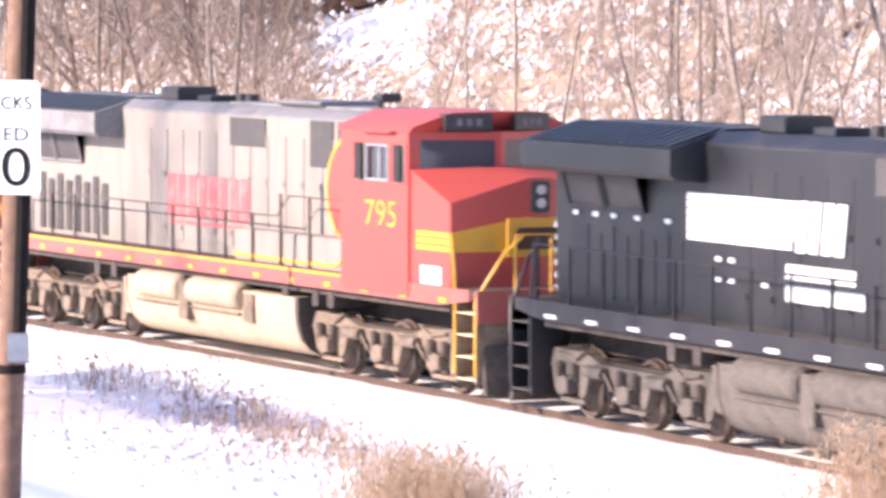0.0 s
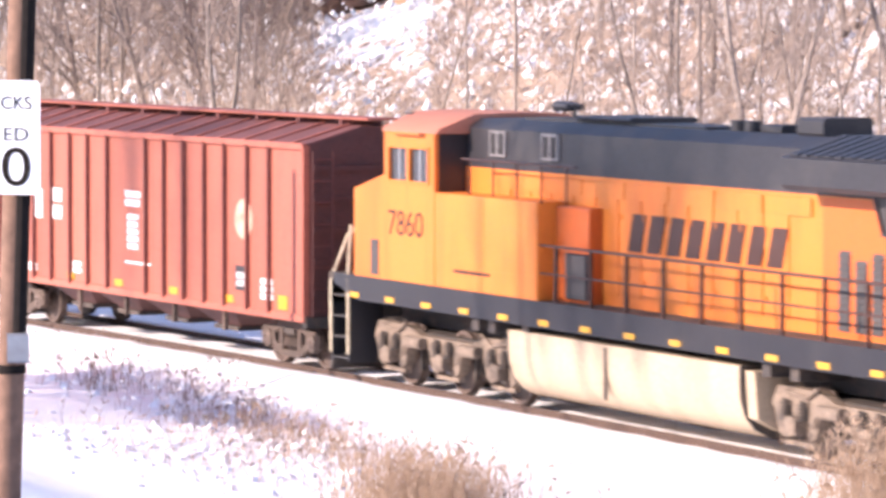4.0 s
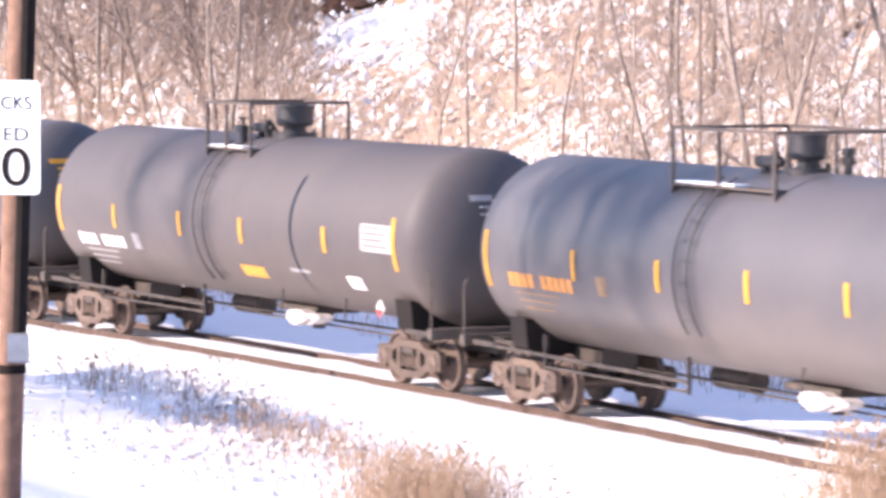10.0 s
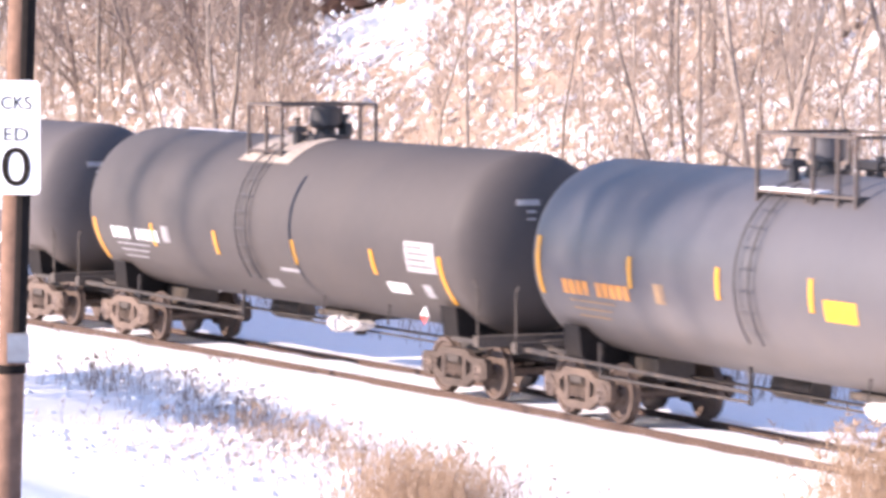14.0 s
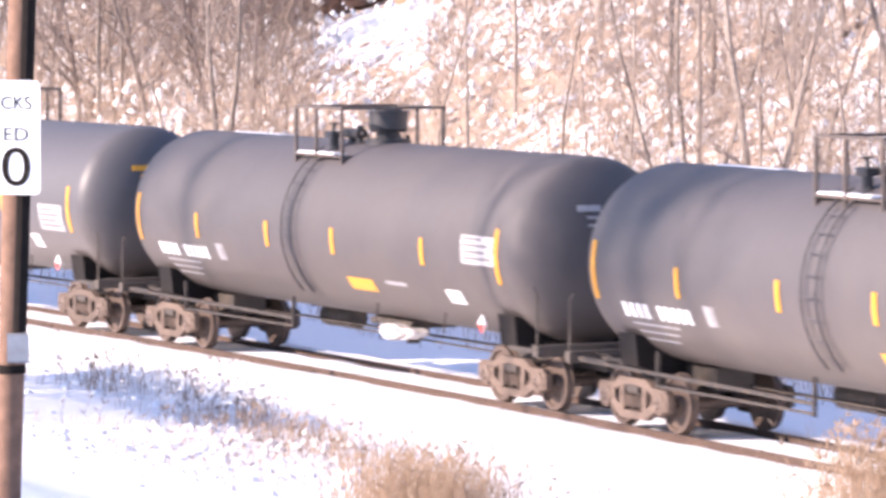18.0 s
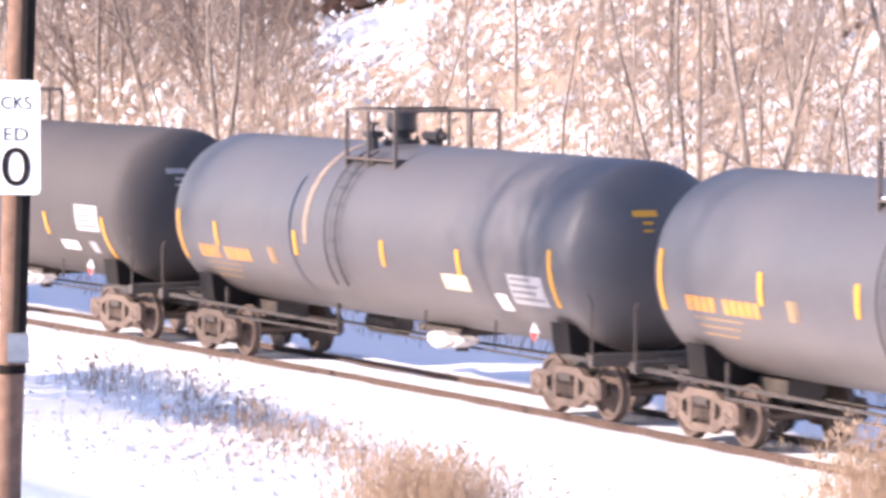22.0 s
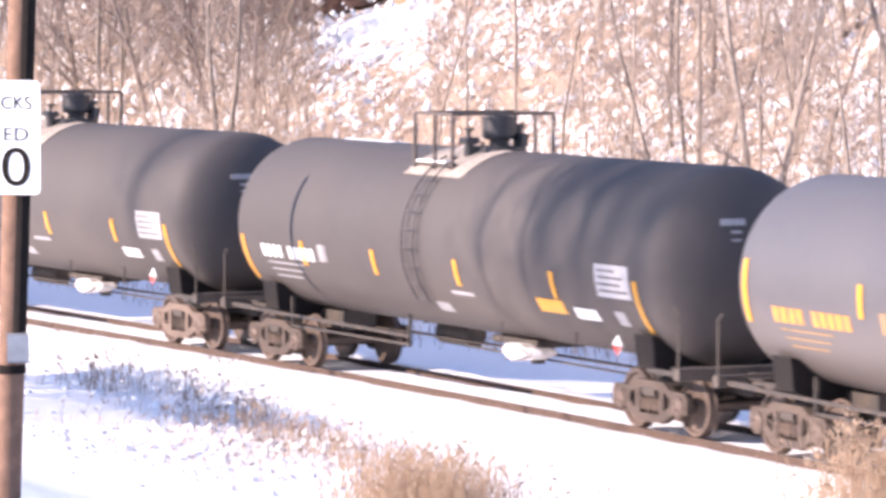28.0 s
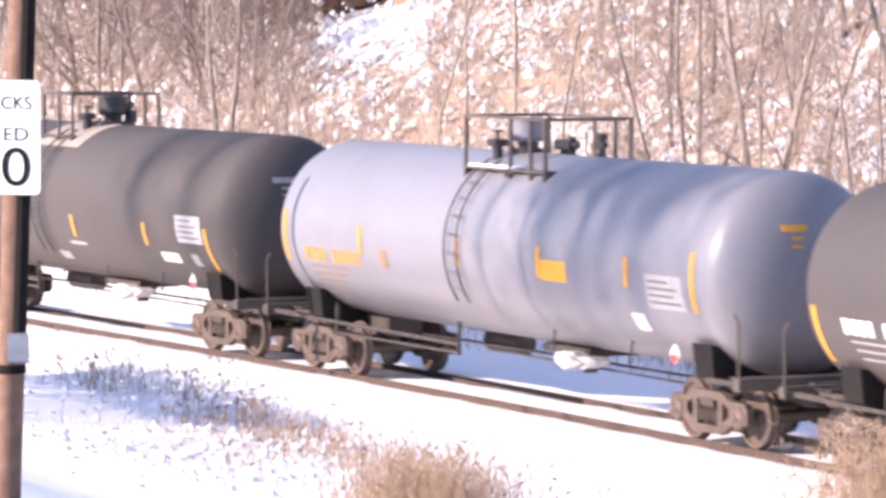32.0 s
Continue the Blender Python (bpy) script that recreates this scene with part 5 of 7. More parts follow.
    sh = Shape().add([(cx0 - 0.1, y, z) for y, z in prof] + [(front_x(min(abs(y), 1.46)) + 0.08, y, z) for y, z in prof],
                     [tuple(range(n)), tuple(range(2 * n - 1, n - 1, -1))] + [(i, i + n, (i + 1) % n + n, (i + 1) % n) for i in range(n)])
    part("cab_roof", sh, M_SALMON if style == "orange" else cab_m, loco, "sun-faded orange cab roof" if style == "orange" else "")

    def strip(y0, y1, z0, z1, out=0.0, back=0.07):
        return Shape().prism([(front_x(y0) + out, y0), (front_x(y1) + out, y1), (front_x(y1) + out - back, y1), (front_x(y0) + out - back, y0)], "z", z0, z1)
    for sgn in (-1, 1):
        front = Shape()
        for y0, y1, z0, z1 in ((0.0, 1.46, 3.4, 3.72), (0.0, 1.46, 4.22, 4.36), (1.34, 1.46, 3.72, 4.22), (0.0, 0.09, 3.72, 4.22)):
            bit = strip(sgn * y0, sgn * y1, z0, z1)
            front.add(bit.v, bit.f)
        part("cab_front", front, cab_m, loco)
        part("windscreen", strip(sgn * 0.09, sgn * 1.34, 3.72, 4.22, -0.03, 0.015), M_GLASS, loco, "dark windscreen")
        part("windscreen_gasket", strip(sgn * 0.05, sgn * 1.38, 3.69, 3.73, 0.012, 0.012), M_DECAL_K, loco)
        part("wiper", strip(sgn * 0.3, sgn * 0.9, 3.74, 3.76, 0.025, 0.015), M_DECAL_K, loco)
        nb = part("number_board", strip(sgn * 0.22, sgn * 1.0, 4.385, 4.66, 0.16, 0.2), M_DECAL_K, loco, "dark number board")
        for k in range(3):
            y = 0.40 + k * 0.16
            part("number_bar", strip(sgn * y, sgn * (y + 0.08), 4.46, 4.58, 0.166, 0.006), M_STENCIL, nb)
        sh = Shape().prism([(6.6, 4.36), (7.75, 4.36), (7.75, 4.33), (6.6, 4.33)], "y", *sorted((sgn * 1.54, sgn * 1.66)))
        part("sun_shade", sh, cab_m, loco)
        if style != "orange":
            for x in (6.34, 7.78):
                part("mirror", Shape().box(x, x + 0.26, *sorted((sgn * 1.58, sgn * 1.62)), 3.52, 4.14), M_DARK, loco)
    # nose: sides, two shallow front facets and a hipped top
    y, top = 1.5, (3.74, 3.23, 3.64) if style != "orange" else (3.64, 3.34, 3.62)
    xb = 9.62 if style != "orange" else 9.5
    xc = 9.95
    plan = [(cx1, -y, top[0]), (xb, -y, top[1]), (xc, -0.2, top[2]), (xc, 0.2, top[2]), (xb, y, top[1]), (cx1, y, top[0])]
    vs = [(a, b, 1.70) for a, b, c in plan] + plan + [(cx1 + 0.4, 0, 3.78)]
    fs = [(5, 4, 3, 2, 1, 0)] + [(i, i + 1, i + 7, i + 6) for i in range(5)] + [(5, 0, 6, 12, 11), (6, 7, 8, 12), (8, 9, 12), (9, 10, 11, 12)]
    part("nose", Shape().add(vs, fs), cab_m, loco, {"red": "red nose with a yellow band", "black": "black nose", "orange": "orange nose"}[style], 20)
    part("headlight_housing", Shape().box(xc - 0.02, xc + 0.03, -0.17, 0.17, 3.06, 3.58, 0.04), M_DECAL_K, loco)
    for z in (3.44, 3.22):
        part("headlight", Shape().cyl((xc + 0.02, 0, z), (xc + 0.06, 0, z), 0.085, 14), M_LAMP, loco, "headlight lens")
    if style == "red":
        for sgn in (-1, 1):
            for k, z in enumerate((2.42, 2.535, 2.65)):
                sh = Shape()
                slab(sh, 8.42, xb - 0.01, z, z + 0.09, 1.5, sgn)
                part("nose_band", sh, M_YELLOW, loco, "yellow band round the nose")
            a0, b0 = Vector((xb, sgn * 1.5, 0)), Vector((xc, sgn * 0.2, 0))
            out = Vector((1.3, sgn * (xc - xb), 0)).normalized() * 0.014
            vs = []
            for q in (Vector((0, 0, 0)), out):
                vs += [a0 + q + Vector((0, 0, 2.42)), a0 + q + Vector((0, 0, 2.74)), b0 + q + Vector((0, 0, 3.0)), b0 + q + Vector((0, 0, 2.42))]
            part("nose_band", Shape().add(vs, [(0, 1, 2, 3), (4, 7, 6, 5), (0, 4, 5, 1), (1, 5, 6, 2), (2, 6, 7, 3), (3, 7, 4, 0)]), M_YELLOW, loco)
            sh = Shape()
            slab(sh, 8.6, 9.3, 1.86, 2.16, 1.5, sgn)
            part("data_plate", sh, M_WHITE, loco, "small white plate")
        em = part("nose_emblem", Shape().box(xc - 0.01, xc + 0.03, -0.62, 0.62, 2.34, 2.98), M_YELLOW, loco, "yellow emblem panel on the nose")
        part("emblem_field", Shape().prism([(-0.42, 2.46), (0.42, 2.46), (0.52, 2.64), (0.42, 2.82), (-0.42, 2.82), (-0.52, 2.64)], "x", xc + 0.03, xc + 0.045), M_DECAL_BR, em)

    # steps and end platforms, plow and coupler
    for e in (-1, 1):
        x_in, x_out = 9.75, 10.75
        for sgn in (-1, 1):
            ya, yb = sorted((sgn * 0.86, sgn * 1.48))
            for z in (0.36, 0.72, 1.08, 1.44):
                part("step", Shape().box(*sorted((e * (x_in + 0.05), e * (x_out - 0.3))), ya, yb, z, z + 0.022), M_CREAM if style == "red" else M_GRILLE, loco, "worn step tread")
            for xa, xb, yc in ((x_in, x_in + 0.05, (ya, yb)), (x_out - 0.3, x_out - 0.24, (ya, yb)), (x_in, x_out - 0.24, sorted((sgn * 0.84, sgn * 0.88)))):
                part("step_plate", Shape().box(*sorted((e * xa, e * xb)), *yc, 0.3, 1.74), M_DUST if style == "red" else M_BLACK, loco)
            sh = Shape()
            yo = 1.49 * sgn
            sh.tube([(e * (x_in + 0.02), yo, 0.45), (e * (x_in + 0.02), yo, 1.85), (e * (x_in - 0.1), yo, 2.7)], 0.032, 8)
            sh.tube([(e * (x_out - 0.27), yo, 0.45), (e * (x_out - 0.27), yo, 1.7), (e * (x_out - 0.05), yo * 0.72, 2.45), (e * (x_out - 0.05), yo * 0.5, 2.72)], 0.032, 8)
            sh.tube([(e * (x_out - 0.02), yo * 0.6, 1.75), (e * (x_out - 0.02), yo * 0.6, 2.75), (e * (x_out - 0.02), yo * 0.15, 2.75), (e * (x_out - 0.02), yo * 0.15, 1.8)], 0.024, 8)
            part("step_handrail", sh, hand_m, loco, {"red": "yellow handrail", "black": "", "orange": "cream handrail"}[style])
        sh = Shape().box(*sorted((e * 10.45, e * 10.55)), -1.5, 1.5, 1.3, 1.84).box(*sorted((e * 9.7, e * 10.5)), -0.8, 0.8, 1.1, 1.8)
        part("end_plate", sh, M_UNDER if style != "red" else M_PINKRED, loco)
        sh = Shape()
        sh.add([(e * 10.5, -1.35, 0.95), (e * 10.5, 1.35, 0.95), (e * 10.95, 0.0, 0.95), (e * 10.72, -1.42, 0.14), (e * 10.72, 1.42, 0.14), (e * 11.0, 0, 0.14),
                (e * 10.45, -1.35, 0.95), (e * 10.45, 1.35, 0.95), (e * 10.6, -1.42, 0.14), (e * 10.6, 1.42, 0.14)],
               [(0, 2, 5, 3), (2, 1, 4, 5), (6, 8, 9, 7), (0, 3, 8, 6), (1, 7, 9, 4), (0, 6, 7, 1, 2), (3, 5, 4, 9, 8)])
        part("plow", sh, M_UNDER, loco)
        part("coupler", coupler_shape(e * 10.3, e), M_UNDER, loco)
    # long handrails on both walkways
    for sgn in (-1, 1):
        y = 1.47 * sgn
        x1 = 5.6
        sh = Shape().tube([(-9.7, y, 2.72), (x1 - 2.6, y, 2.72)], 0.024 if style == "orange" else 0.018, 6)
        if style == "orange":
            sh.tube([(-9.7, y, 2.28), (x1 - 2.6, y, 2.28)], 0.018, 5)
        sh.tube([(x1 - 2.6, y, 2.72), (x1 - 2.1, y, 3.1), (x1, y, 3.1)], 0.016, 6)
        part("handrail", sh, rail_m, loco)
        pw = 0.025 if style == "orange" else 0.021
        for k in range(13):
            x = -9.6 + k * 1.16
            top = 2.74 if x < x1 - 2.5 else 3.12
            part("handrail_post", Shape().box(x - pw, x + pw, *sorted((y - pw * sgn, y + pw * sgn)), 1.6, top), rail_m, loco)
    # fuel tank
    half = [(0.55, 0.19), (0.92, 0.24), (1.16, 0.36), (1.32, 0.55), (1.40, 0.80), (1.42, 1.05), (1.42, 1.30)]
    prof = half + [(-p, q) for p, q in reversed(half)]
    sh = Shape().prism(prof, "x", -3.7, 3.75)
    sh.prism([(-0.9, 0.35), (0.9, 0.35), (1.3, 0.55), (1.36, 1.24), (-1.36, 1.24), (-1.3, 0.55)], "x", -4.0, -3.7)
    part("fuel_tank", sh, M_TANKD if style != "black" else M_DUSTK, loco, "dust-caked fuel tank")
    for x in (-3.72, 3.75):
        part("tank_end_plate", Shape().prism([(p * 1.01, 0.2 + (q - 0.2) * 1.01) for p, q in prof], "x", x, x + 0.04), M_UNDER, loco)
    if style != "orange":
        for sgn in (-1, 1):
            for x0, x1 in ((-3.1, -1.15), (-0.75, 1.5)):
                sh = Shape()
                yy = 1.36 * sgn
                sh.lathe([(x0, 0.02), (x0 + 0.03, 0.2), (x0 + 0.1, 0.26), (x1 - 0.1, 0.26), (x1 - 0.03, 0.2), (x1, 0.02)], 20, yy, 1.18)
                part("air_reservoir", sh, M_TANKD if style == "red" else M_DUSTK, loco, "dusty air reservoir")
            sh = Shape().tube([(-3.2, 1.45 * sgn, 0.86), (1.4, 1.45 * sgn, 0.86)], 0.03)
            sh.box(-1.15, -0.75, *sorted((sgn * 1.2, sgn * 1.5)), 0.62, 1.35)
            sh.box(1.6, 2.0, *sorted((sgn * 1.4, sgn * 1.47)), 0.75, 1.25)
            part("reservoir_piping", sh, M_DUST if style == "red" else M_DUSTK, loco)
    else:
        for sgn in (-1, 1):
            part("tank_gauge", Shape().box(0.4, 0.47, *sorted((sgn * 1.40, sgn * 1.44)), 0.45, 1.25), M_UNDER, loco)
    for cx in (-6.95, 6.6):
        loco_truck(loco, cx, M_DUSTK if style == "black" else M_DUST)

    # equipment and markings of each kind
    if style == "red":
        for sgn in (-1, 1):
            part("battery_box", Shape().box(1.2, 5.7, *sorted((sgn * 0.9, sgn * 1.44)), 1.84, 2.42, 0.03), M_SILVER, loco, "cream battery box with yellow line")
            sh = Shape()
            pts = [(1.2, 1.95), (5.3, 1.95), (5.5, 2.03), (5.58, 2.15), (5.6, 2.38)]
            for (xa, za), (xb, zb) in zip(pts, pts[1:]):
                sh.prism([(xa, za - 0.03), (xb, zb - 0.03), (xb, zb + 0.03), (xa, za + 0.03)], "y", *sorted((sgn * 1.435, sgn * 1.46)))
            part("yellow_line", sh, M_YELLOW, loco)
            # the red sweep and its yellow edge on the hood behind the cab
            sh = Shape()
            arc = arc_points(5.1, 3.24, 1.0, 0.93, 90, 270, 18)
            sh.prism(arc, "y", *sorted((sgn * (HOOD_Y - 0.004), sgn * (HOOD_Y + 0.045))))
            part("red_sweep", sh, M_RED, loco, "rounded red paint sweep")
            sh = Shape()
            out = arc_points(5.1, 3.24, 1.08, 1.01, 90, 270, 18)
            ya, yb = sorted((sgn * (HOOD_Y + 0.0), sgn * (HOOD_Y + 0.05)))
            for i in range(18):
                sh.prism([arc[i], arc[i + 1], out[i + 1], out[i]], "y", ya, yb)
            part("yellow_edge", sh, M_YELLOW, loco)
            word_blocks("name_block", -2.75, 0.95, 2.46, 3.27, 4, HOOD_Y + 0.02, sgn, 0.0, M_DECAL_LOGO, loco, "faded red painted block")
            sh = Shape()
            slab(sh, -2.7, 0.6, 2.33, 2.40, HOOD_Y + 0.02, sgn)
            part("name_underline", sh, M_DECAL_LOGO, loco, "faded red line under the name")
            text_on_side("road_number", "795", 6.62 if sgn < 0 else 7.82, 2.74, 0.44, 1.54, sgn, M_YELLOW, loco, 1.15)
    elif style == "black":
        for sgn in (-1, 1):
            sh = Shape()
            for k in range(6):
                z = 3.0 + k * 0.12
                sh = Shape()
                slab(sh, -5.5, -2.35 + 0.05 * k, z, z + 0.105, HOOD_Y + 0.02, sgn)
                part("emblem_stripe", sh, M_WHITE, loco, "white emblem stripe")
            word_blocks("emblem_block", -2.2, -0.75, 2.98, 3.72, 2, HOOD_Y + 0.03, sgn, 0.15, M_WHITE, loco, "white painted block")
            word_blocks("name_block", -2.48, -0.5, 2.58, 2.80, 7, HOOD_Y + 0.02, sgn, 0.0, M_WHITE, loco, "white painted block")
            word_blocks("name_block", -2.48, -0.25, 2.26, 2.50, 8, HOOD_Y + 0.02, sgn, 0.0, M_WHITE, loco, "white painted block")
            for x, z in ((-4.6, 2.72), (-4.2, 2.72), (-4.6, 2.42), (-4.2, 2.42), (-3.2, 2.42), (-9.3, 3.2), (-8.6, 3.2), (-8.0, 3.2), (-7.2, 3.2), (-6.2, 3.2)):
                sh = Shape()
                slab(sh, x, x + 0.16, z, z + 0.07, HOOD_Y + 0.02, sgn)
                part("small_label", sh, M_WHITE, loco)
        # white chevrons on the end handrail panel
        for k in range(6):
            part("end_stripe", Shape().box(-10.0, -9.97, -0.95, -0.55, 1.95 + 0.2 * k, 2.05 + 0.2 * k), M_WHITE, loco)
    else:
        for sgn in (-1, 1):
            part("equipment_cabinet", Shape().box(2.54, 6.25, *sorted((sgn * 0.9, sgn * 1.532)), 1.84, 3.40, 0.02), M_ORANGE, loco, "orange equipment cabinet")
            for k in range(2):
                sh = Shape()
                slab(sh, 2.62 + 1.8 * k, 4.36 + 1.8 * k, 2.28, 3.32, 1.532, sgn, 0.004)
                part("cabinet_door", sh, M_ORANGE, loco)
                sh = Shape()
                slab(sh, 2.62 + 1.8 * k, 4.36 + 1.8 * k, 1.9, 2.22, 1.532, sgn, 0.004)
                part("cabinet_door", sh, M_ORANGE, loco)
            part("cabinet_end", Shape().box(1.4, 2.54, *sorted((sgn * 0.9, sgn * 1.2)), 1.84, 3.34, 0.03), M_DEEP, loco, "deep orange end cabinet")
            part("blower_duct", Shape().box(1.42, 2.1, *sorted((sgn * 1.2, sgn * 1.26)), 1.9, 2.62, 0.02), M_GRILLE, loco, "grey blower duct")
            sh = Shape()
            slab(sh, -9.9, -5.2, 1.86, 3.80, HOOD_Y, sgn, 0.005)
            part("radiator_side", sh, M_REDDISH, loco, "redder orange panel at the radiator end")
            word_blocks("name_block", -4.1, 0.75, 2.72, 3.30, 4, HOOD_Y + 0.02, sgn, 0.3, M_DECAL_BR, loco, "dark brown painted block")
            for k in range(7):
                sh = Shape()
                x = -4.9 + 1.4 * k
                slab(sh, x, x + 1.25, 3.5, 3.76, HOOD_Y, sgn, 0.03)
                part("upper_door", sh, M_ORANGE, loco)
            text_on_side("road_number", "7860", 6.68 if sgn < 0 else 8.02, 2.62, 0.42, 1.54, sgn, M_DECAL_BR, loco, 1.35)
            sh = Shape()
            slab(sh, 8.5, 8.8, 1.9, 2.5, 1.5, sgn)
            part("side_grille", sh, M_GRILLE, loco)
            sh = Shape()
            slab(sh, 4.2, 5.5, 2.12, 2.17, 1.54, sgn)
            part("data_line", sh, M_DECAL_BR, loco)
            for k in range(2):
                sh = Shape()
                slab(sh, 2.9 + 1.86 * k, 3.46 + 1.86 * k, 4.02, 4.44, HOOD_Y, sgn, 0.04)
                vent = part("roof_vent", sh, M_GREYROOF, loco, "grey framed vent")
                for q in (0.05, 0.32):
                    sh = Shape()
                    slab(sh, 2.9 + 1.86 * k + q, 3.09 + 1.86 * k + q, 4.06, 4.40, HOOD_Y + 0.04, sgn, 0.006)
                    part("vent_opening", sh, M_DARK, vent)
            sh = Shape().tube([(1.4, 1.45 * sgn, 3.98), (5.4, 1.45 * sgn, 3.98)], 0.02)
            for k in range(5):
                sh.tube([(1.7 + 0.85 * k, 1.45 * sgn, 3.36), (1.7 + 0.85 * k, 1.45 * sgn, 3.98)], 0.018)
            part("cabinet_railing", sh, M_DECAL_BR, loco)
    return loco


# ---------------------------------------------------------------- ribbed covered hopper next to the locomotives


EDGES = [-7.55, -6.25, -5.45, -4.5, -3.62, -2.69, -1.84, -0.9, 0.89, 1.71, 2.59, 3.48, 4.34, 5.29, 6.18, 7.55]     # where the hopper car's panels meet


def build_hopper():
    car = empty("hopper_car")
    tagged(car, "oxide-red ribbed steel hopper car with faded white stencils", "freight car")
    hx, y0 = 7.55, 1.53
    ztop, zbot = 4.0, 1.0
    n = len(EDGES) - 1
    # recessed side sheets, one a panel between the ribs
    edges = EDGES
    for sgn in (-1, 1):
        for i in range(n):
            w = (edges[i + 1] - edges[i]) / 2 - 0.004
            ob = part("side_panel", Shape().box(-w, w, -0.02, 0.02, zbot, ztop - 0.06), M_HOPPER, car, "faded red steel panel")
            ob.location = ((edges[i] + edges[i + 1]) / 2, sgn * (y0 - 0.05), 0)
    rib = Shape().prism([(-0.04, 0), (-0.026, -0.09), (0.026, -0.09), (0.04, 0)], "z", zbot - 0.02, ztop - 0.04).mesh("rib", M_RIB)
    for sgn in (-1, 1):
        for i in range(1, n):
            ob = part("rib", rib, M_RIB, car, "dark red upright rib")
            ob.matrix_basis = pose(edges[i], sgn * (y0 - 0.04), 0, 0, 0, 0 if sgn < 0 else 180)
        for x in (-hx + 0.03, hx - 0.03):
            part("corner_post", Shape().box(x - 0.06, x + 0.06, *sorted((sgn * (y0 - 0.1), sgn * (y0 + 0.02))), zbot, ztop), M_HOPPER, car)
        part("top_chord", Shape().box(-hx, hx, *sorted((sgn * (y0 - 0.12), sgn * (y0 + 0.03))), ztop - 0.08, ztop + 0.04, 0.02), M_HOPPER, car)
        part("bottom_chord", Shape().box(-hx, hx, *sorted((sgn * (y0 - 0.14), sgn * (y0 + 0.01))), zbot - 0.12, zbot + 0.02, 0.02), M_HOPPER, car)
    # roof slopes up to a long hatch
    for sgn in (-1, 1):
        sh = Shape().prism([(sgn * (y0 - 0.02), ztop + 0.02), (sgn * 0.35, 4.34), (sgn * 0.35, 4.30), (sgn * (y0 - 0.02), ztop - 0.03)], "x", -hx, hx)
        part("roof_sheet", sh, M_HOPTOP, car, "dark red roof sheet")
        for i in range(n):
            x = -hx + 2 * hx * (i + 0.5) / n
            sh = Shape().prism([(sgn * (y0 - 0.03), ztop + 0.05), (sgn * 0.36, 4.38), (sgn * 0.36, 4.33), (sgn * (y0 - 0.03), ztop)], "x", x - 0.04, x + 0.04)
            part("roof_rib", sh, M_HOPPER, car)
    part("running_board", Shape().box(-hx - 0.2, hx + 0.2, -0.36, 0.36, 4.43, 4.475, 0.01), M_HOPPER, car, "long red running board along the roof")
    part("roof_ridge", Shape().box(-hx, hx, -0.37, 0.37, 4.28, 4.335, 0.01), M_HOPTOP, car)
    for i in range(9):
        x = -6.8 + i * 1.7
        part("board_bracket", Shape().box(x - 0.05, x + 0.05, -0.42, 0.42, 4.335, 4.43, 0.01), M_HOPTOP, car)
    # ends with horizontal ribs
    for e in (-1, 1):
        sh = Shape().prism([(-y0 + 0.06, zbot - 0.1), (y0 - 0.06, zbot - 0.1), (y0 - 0.06, ztop), (0.34, 4.32), (-0.34, 4.32), (-y0 + 0.06, ztop)], "x", *sorted((e * (hx - 0.03), e * (hx + 0.01))))
        # shade of the sunless end is painted into the wall and its ribs
        part("end_wall", sh, M_HOPEND, car, "red end wall with its shade put into the dark colour")
        for k in range(5):
            z = 1.4 + k * 0.55
            part("end_rib", Shape().box(*sorted((e * hx, e * (hx + 0.07))), -1.35, 1.35, z - 0.05, z + 0.05), M_HOPEND, car)
        sh = Shape()
        for k in range(8):
            z = 1.1 + 0.38 * k
            sh.tube([(e * (hx + 0.1), -1.4, z), (e * (hx + 0.1), -1.0, z)], 0.014)
        for y in (-1.4, -1.0):
            sh.tube([(e * (hx + 0.1), y, 1.0), (e * (hx + 0.1), y, 3.9)], 0.016)
        part("end_ladder", sh, M_HOPTOP, car)
        part("end_sill", Shape().box(*sorted((e * 6.0, e * 7.75)), -0.33, 0.33, 0.66, 1.02, 0.03).box(*sorted((e * 7.45, e * 7.6)), -1.5, 1.5, 0.78, 0.98), M_UNDER, car)
        part("coupler", coupler_shape(e * 7.2, e), M_UNDER, car)
        freight_truck(car, e * 6.15)
    # centre sill, discharge bays and brake gear below
    part("centre_sill", Shape().box(-6.0, 6.0, -0.3, 0.3, 0.66, 1.0, 0.03), M_UNDER, car)
    for x in (-3.3, -1.1, 1.1, 3.3):
        sh = Shape()
        sh.add([(x - 1.0, -1.3, 0.9), (x + 1.0, -1.3, 0.9), (x + 1.0, 1.3, 0.9), (x - 1.0, 1.3, 0.9), (x - 0.45, -0.9, 0.52), (x + 0.45, -0.9, 0.52), (x + 0.45, 0.9, 0.52), (x - 0.45, 0.9, 0.52)],
               [(0, 1, 2, 3), (4, 7, 6, 5), (0, 4, 5, 1), (1, 5, 6, 2), (2, 6, 7, 3), (3, 7, 4, 0)])
        part("discharge_bay", sh, M_HOPEND, car, "dark red discharge bay")
        part("discharge_gate", Shape().box(x - 0.5, x + 0.5, -1.0, 1.0, 0.46, 0.54), M_UNDER, car)
        part("gate_lever", Shape().box(x + 0.6, x + 0.68, -1.36, -1.28, 0.5, 0.98), M_SIDEFRAME, car)
    sh = Shape().tube([(-5.5, -1.2, 0.9), (5.5, -1.2, 0.86)], 0.03).tube([(-5.5, 0.2, 0.8), (5.5, 0.2, 0.8)], 0.03)
    part("brake_piping", sh, M_UNDER, car)

    def stencil(x0, x1, z0, z1, rows, m, label):
        sh = Shape()
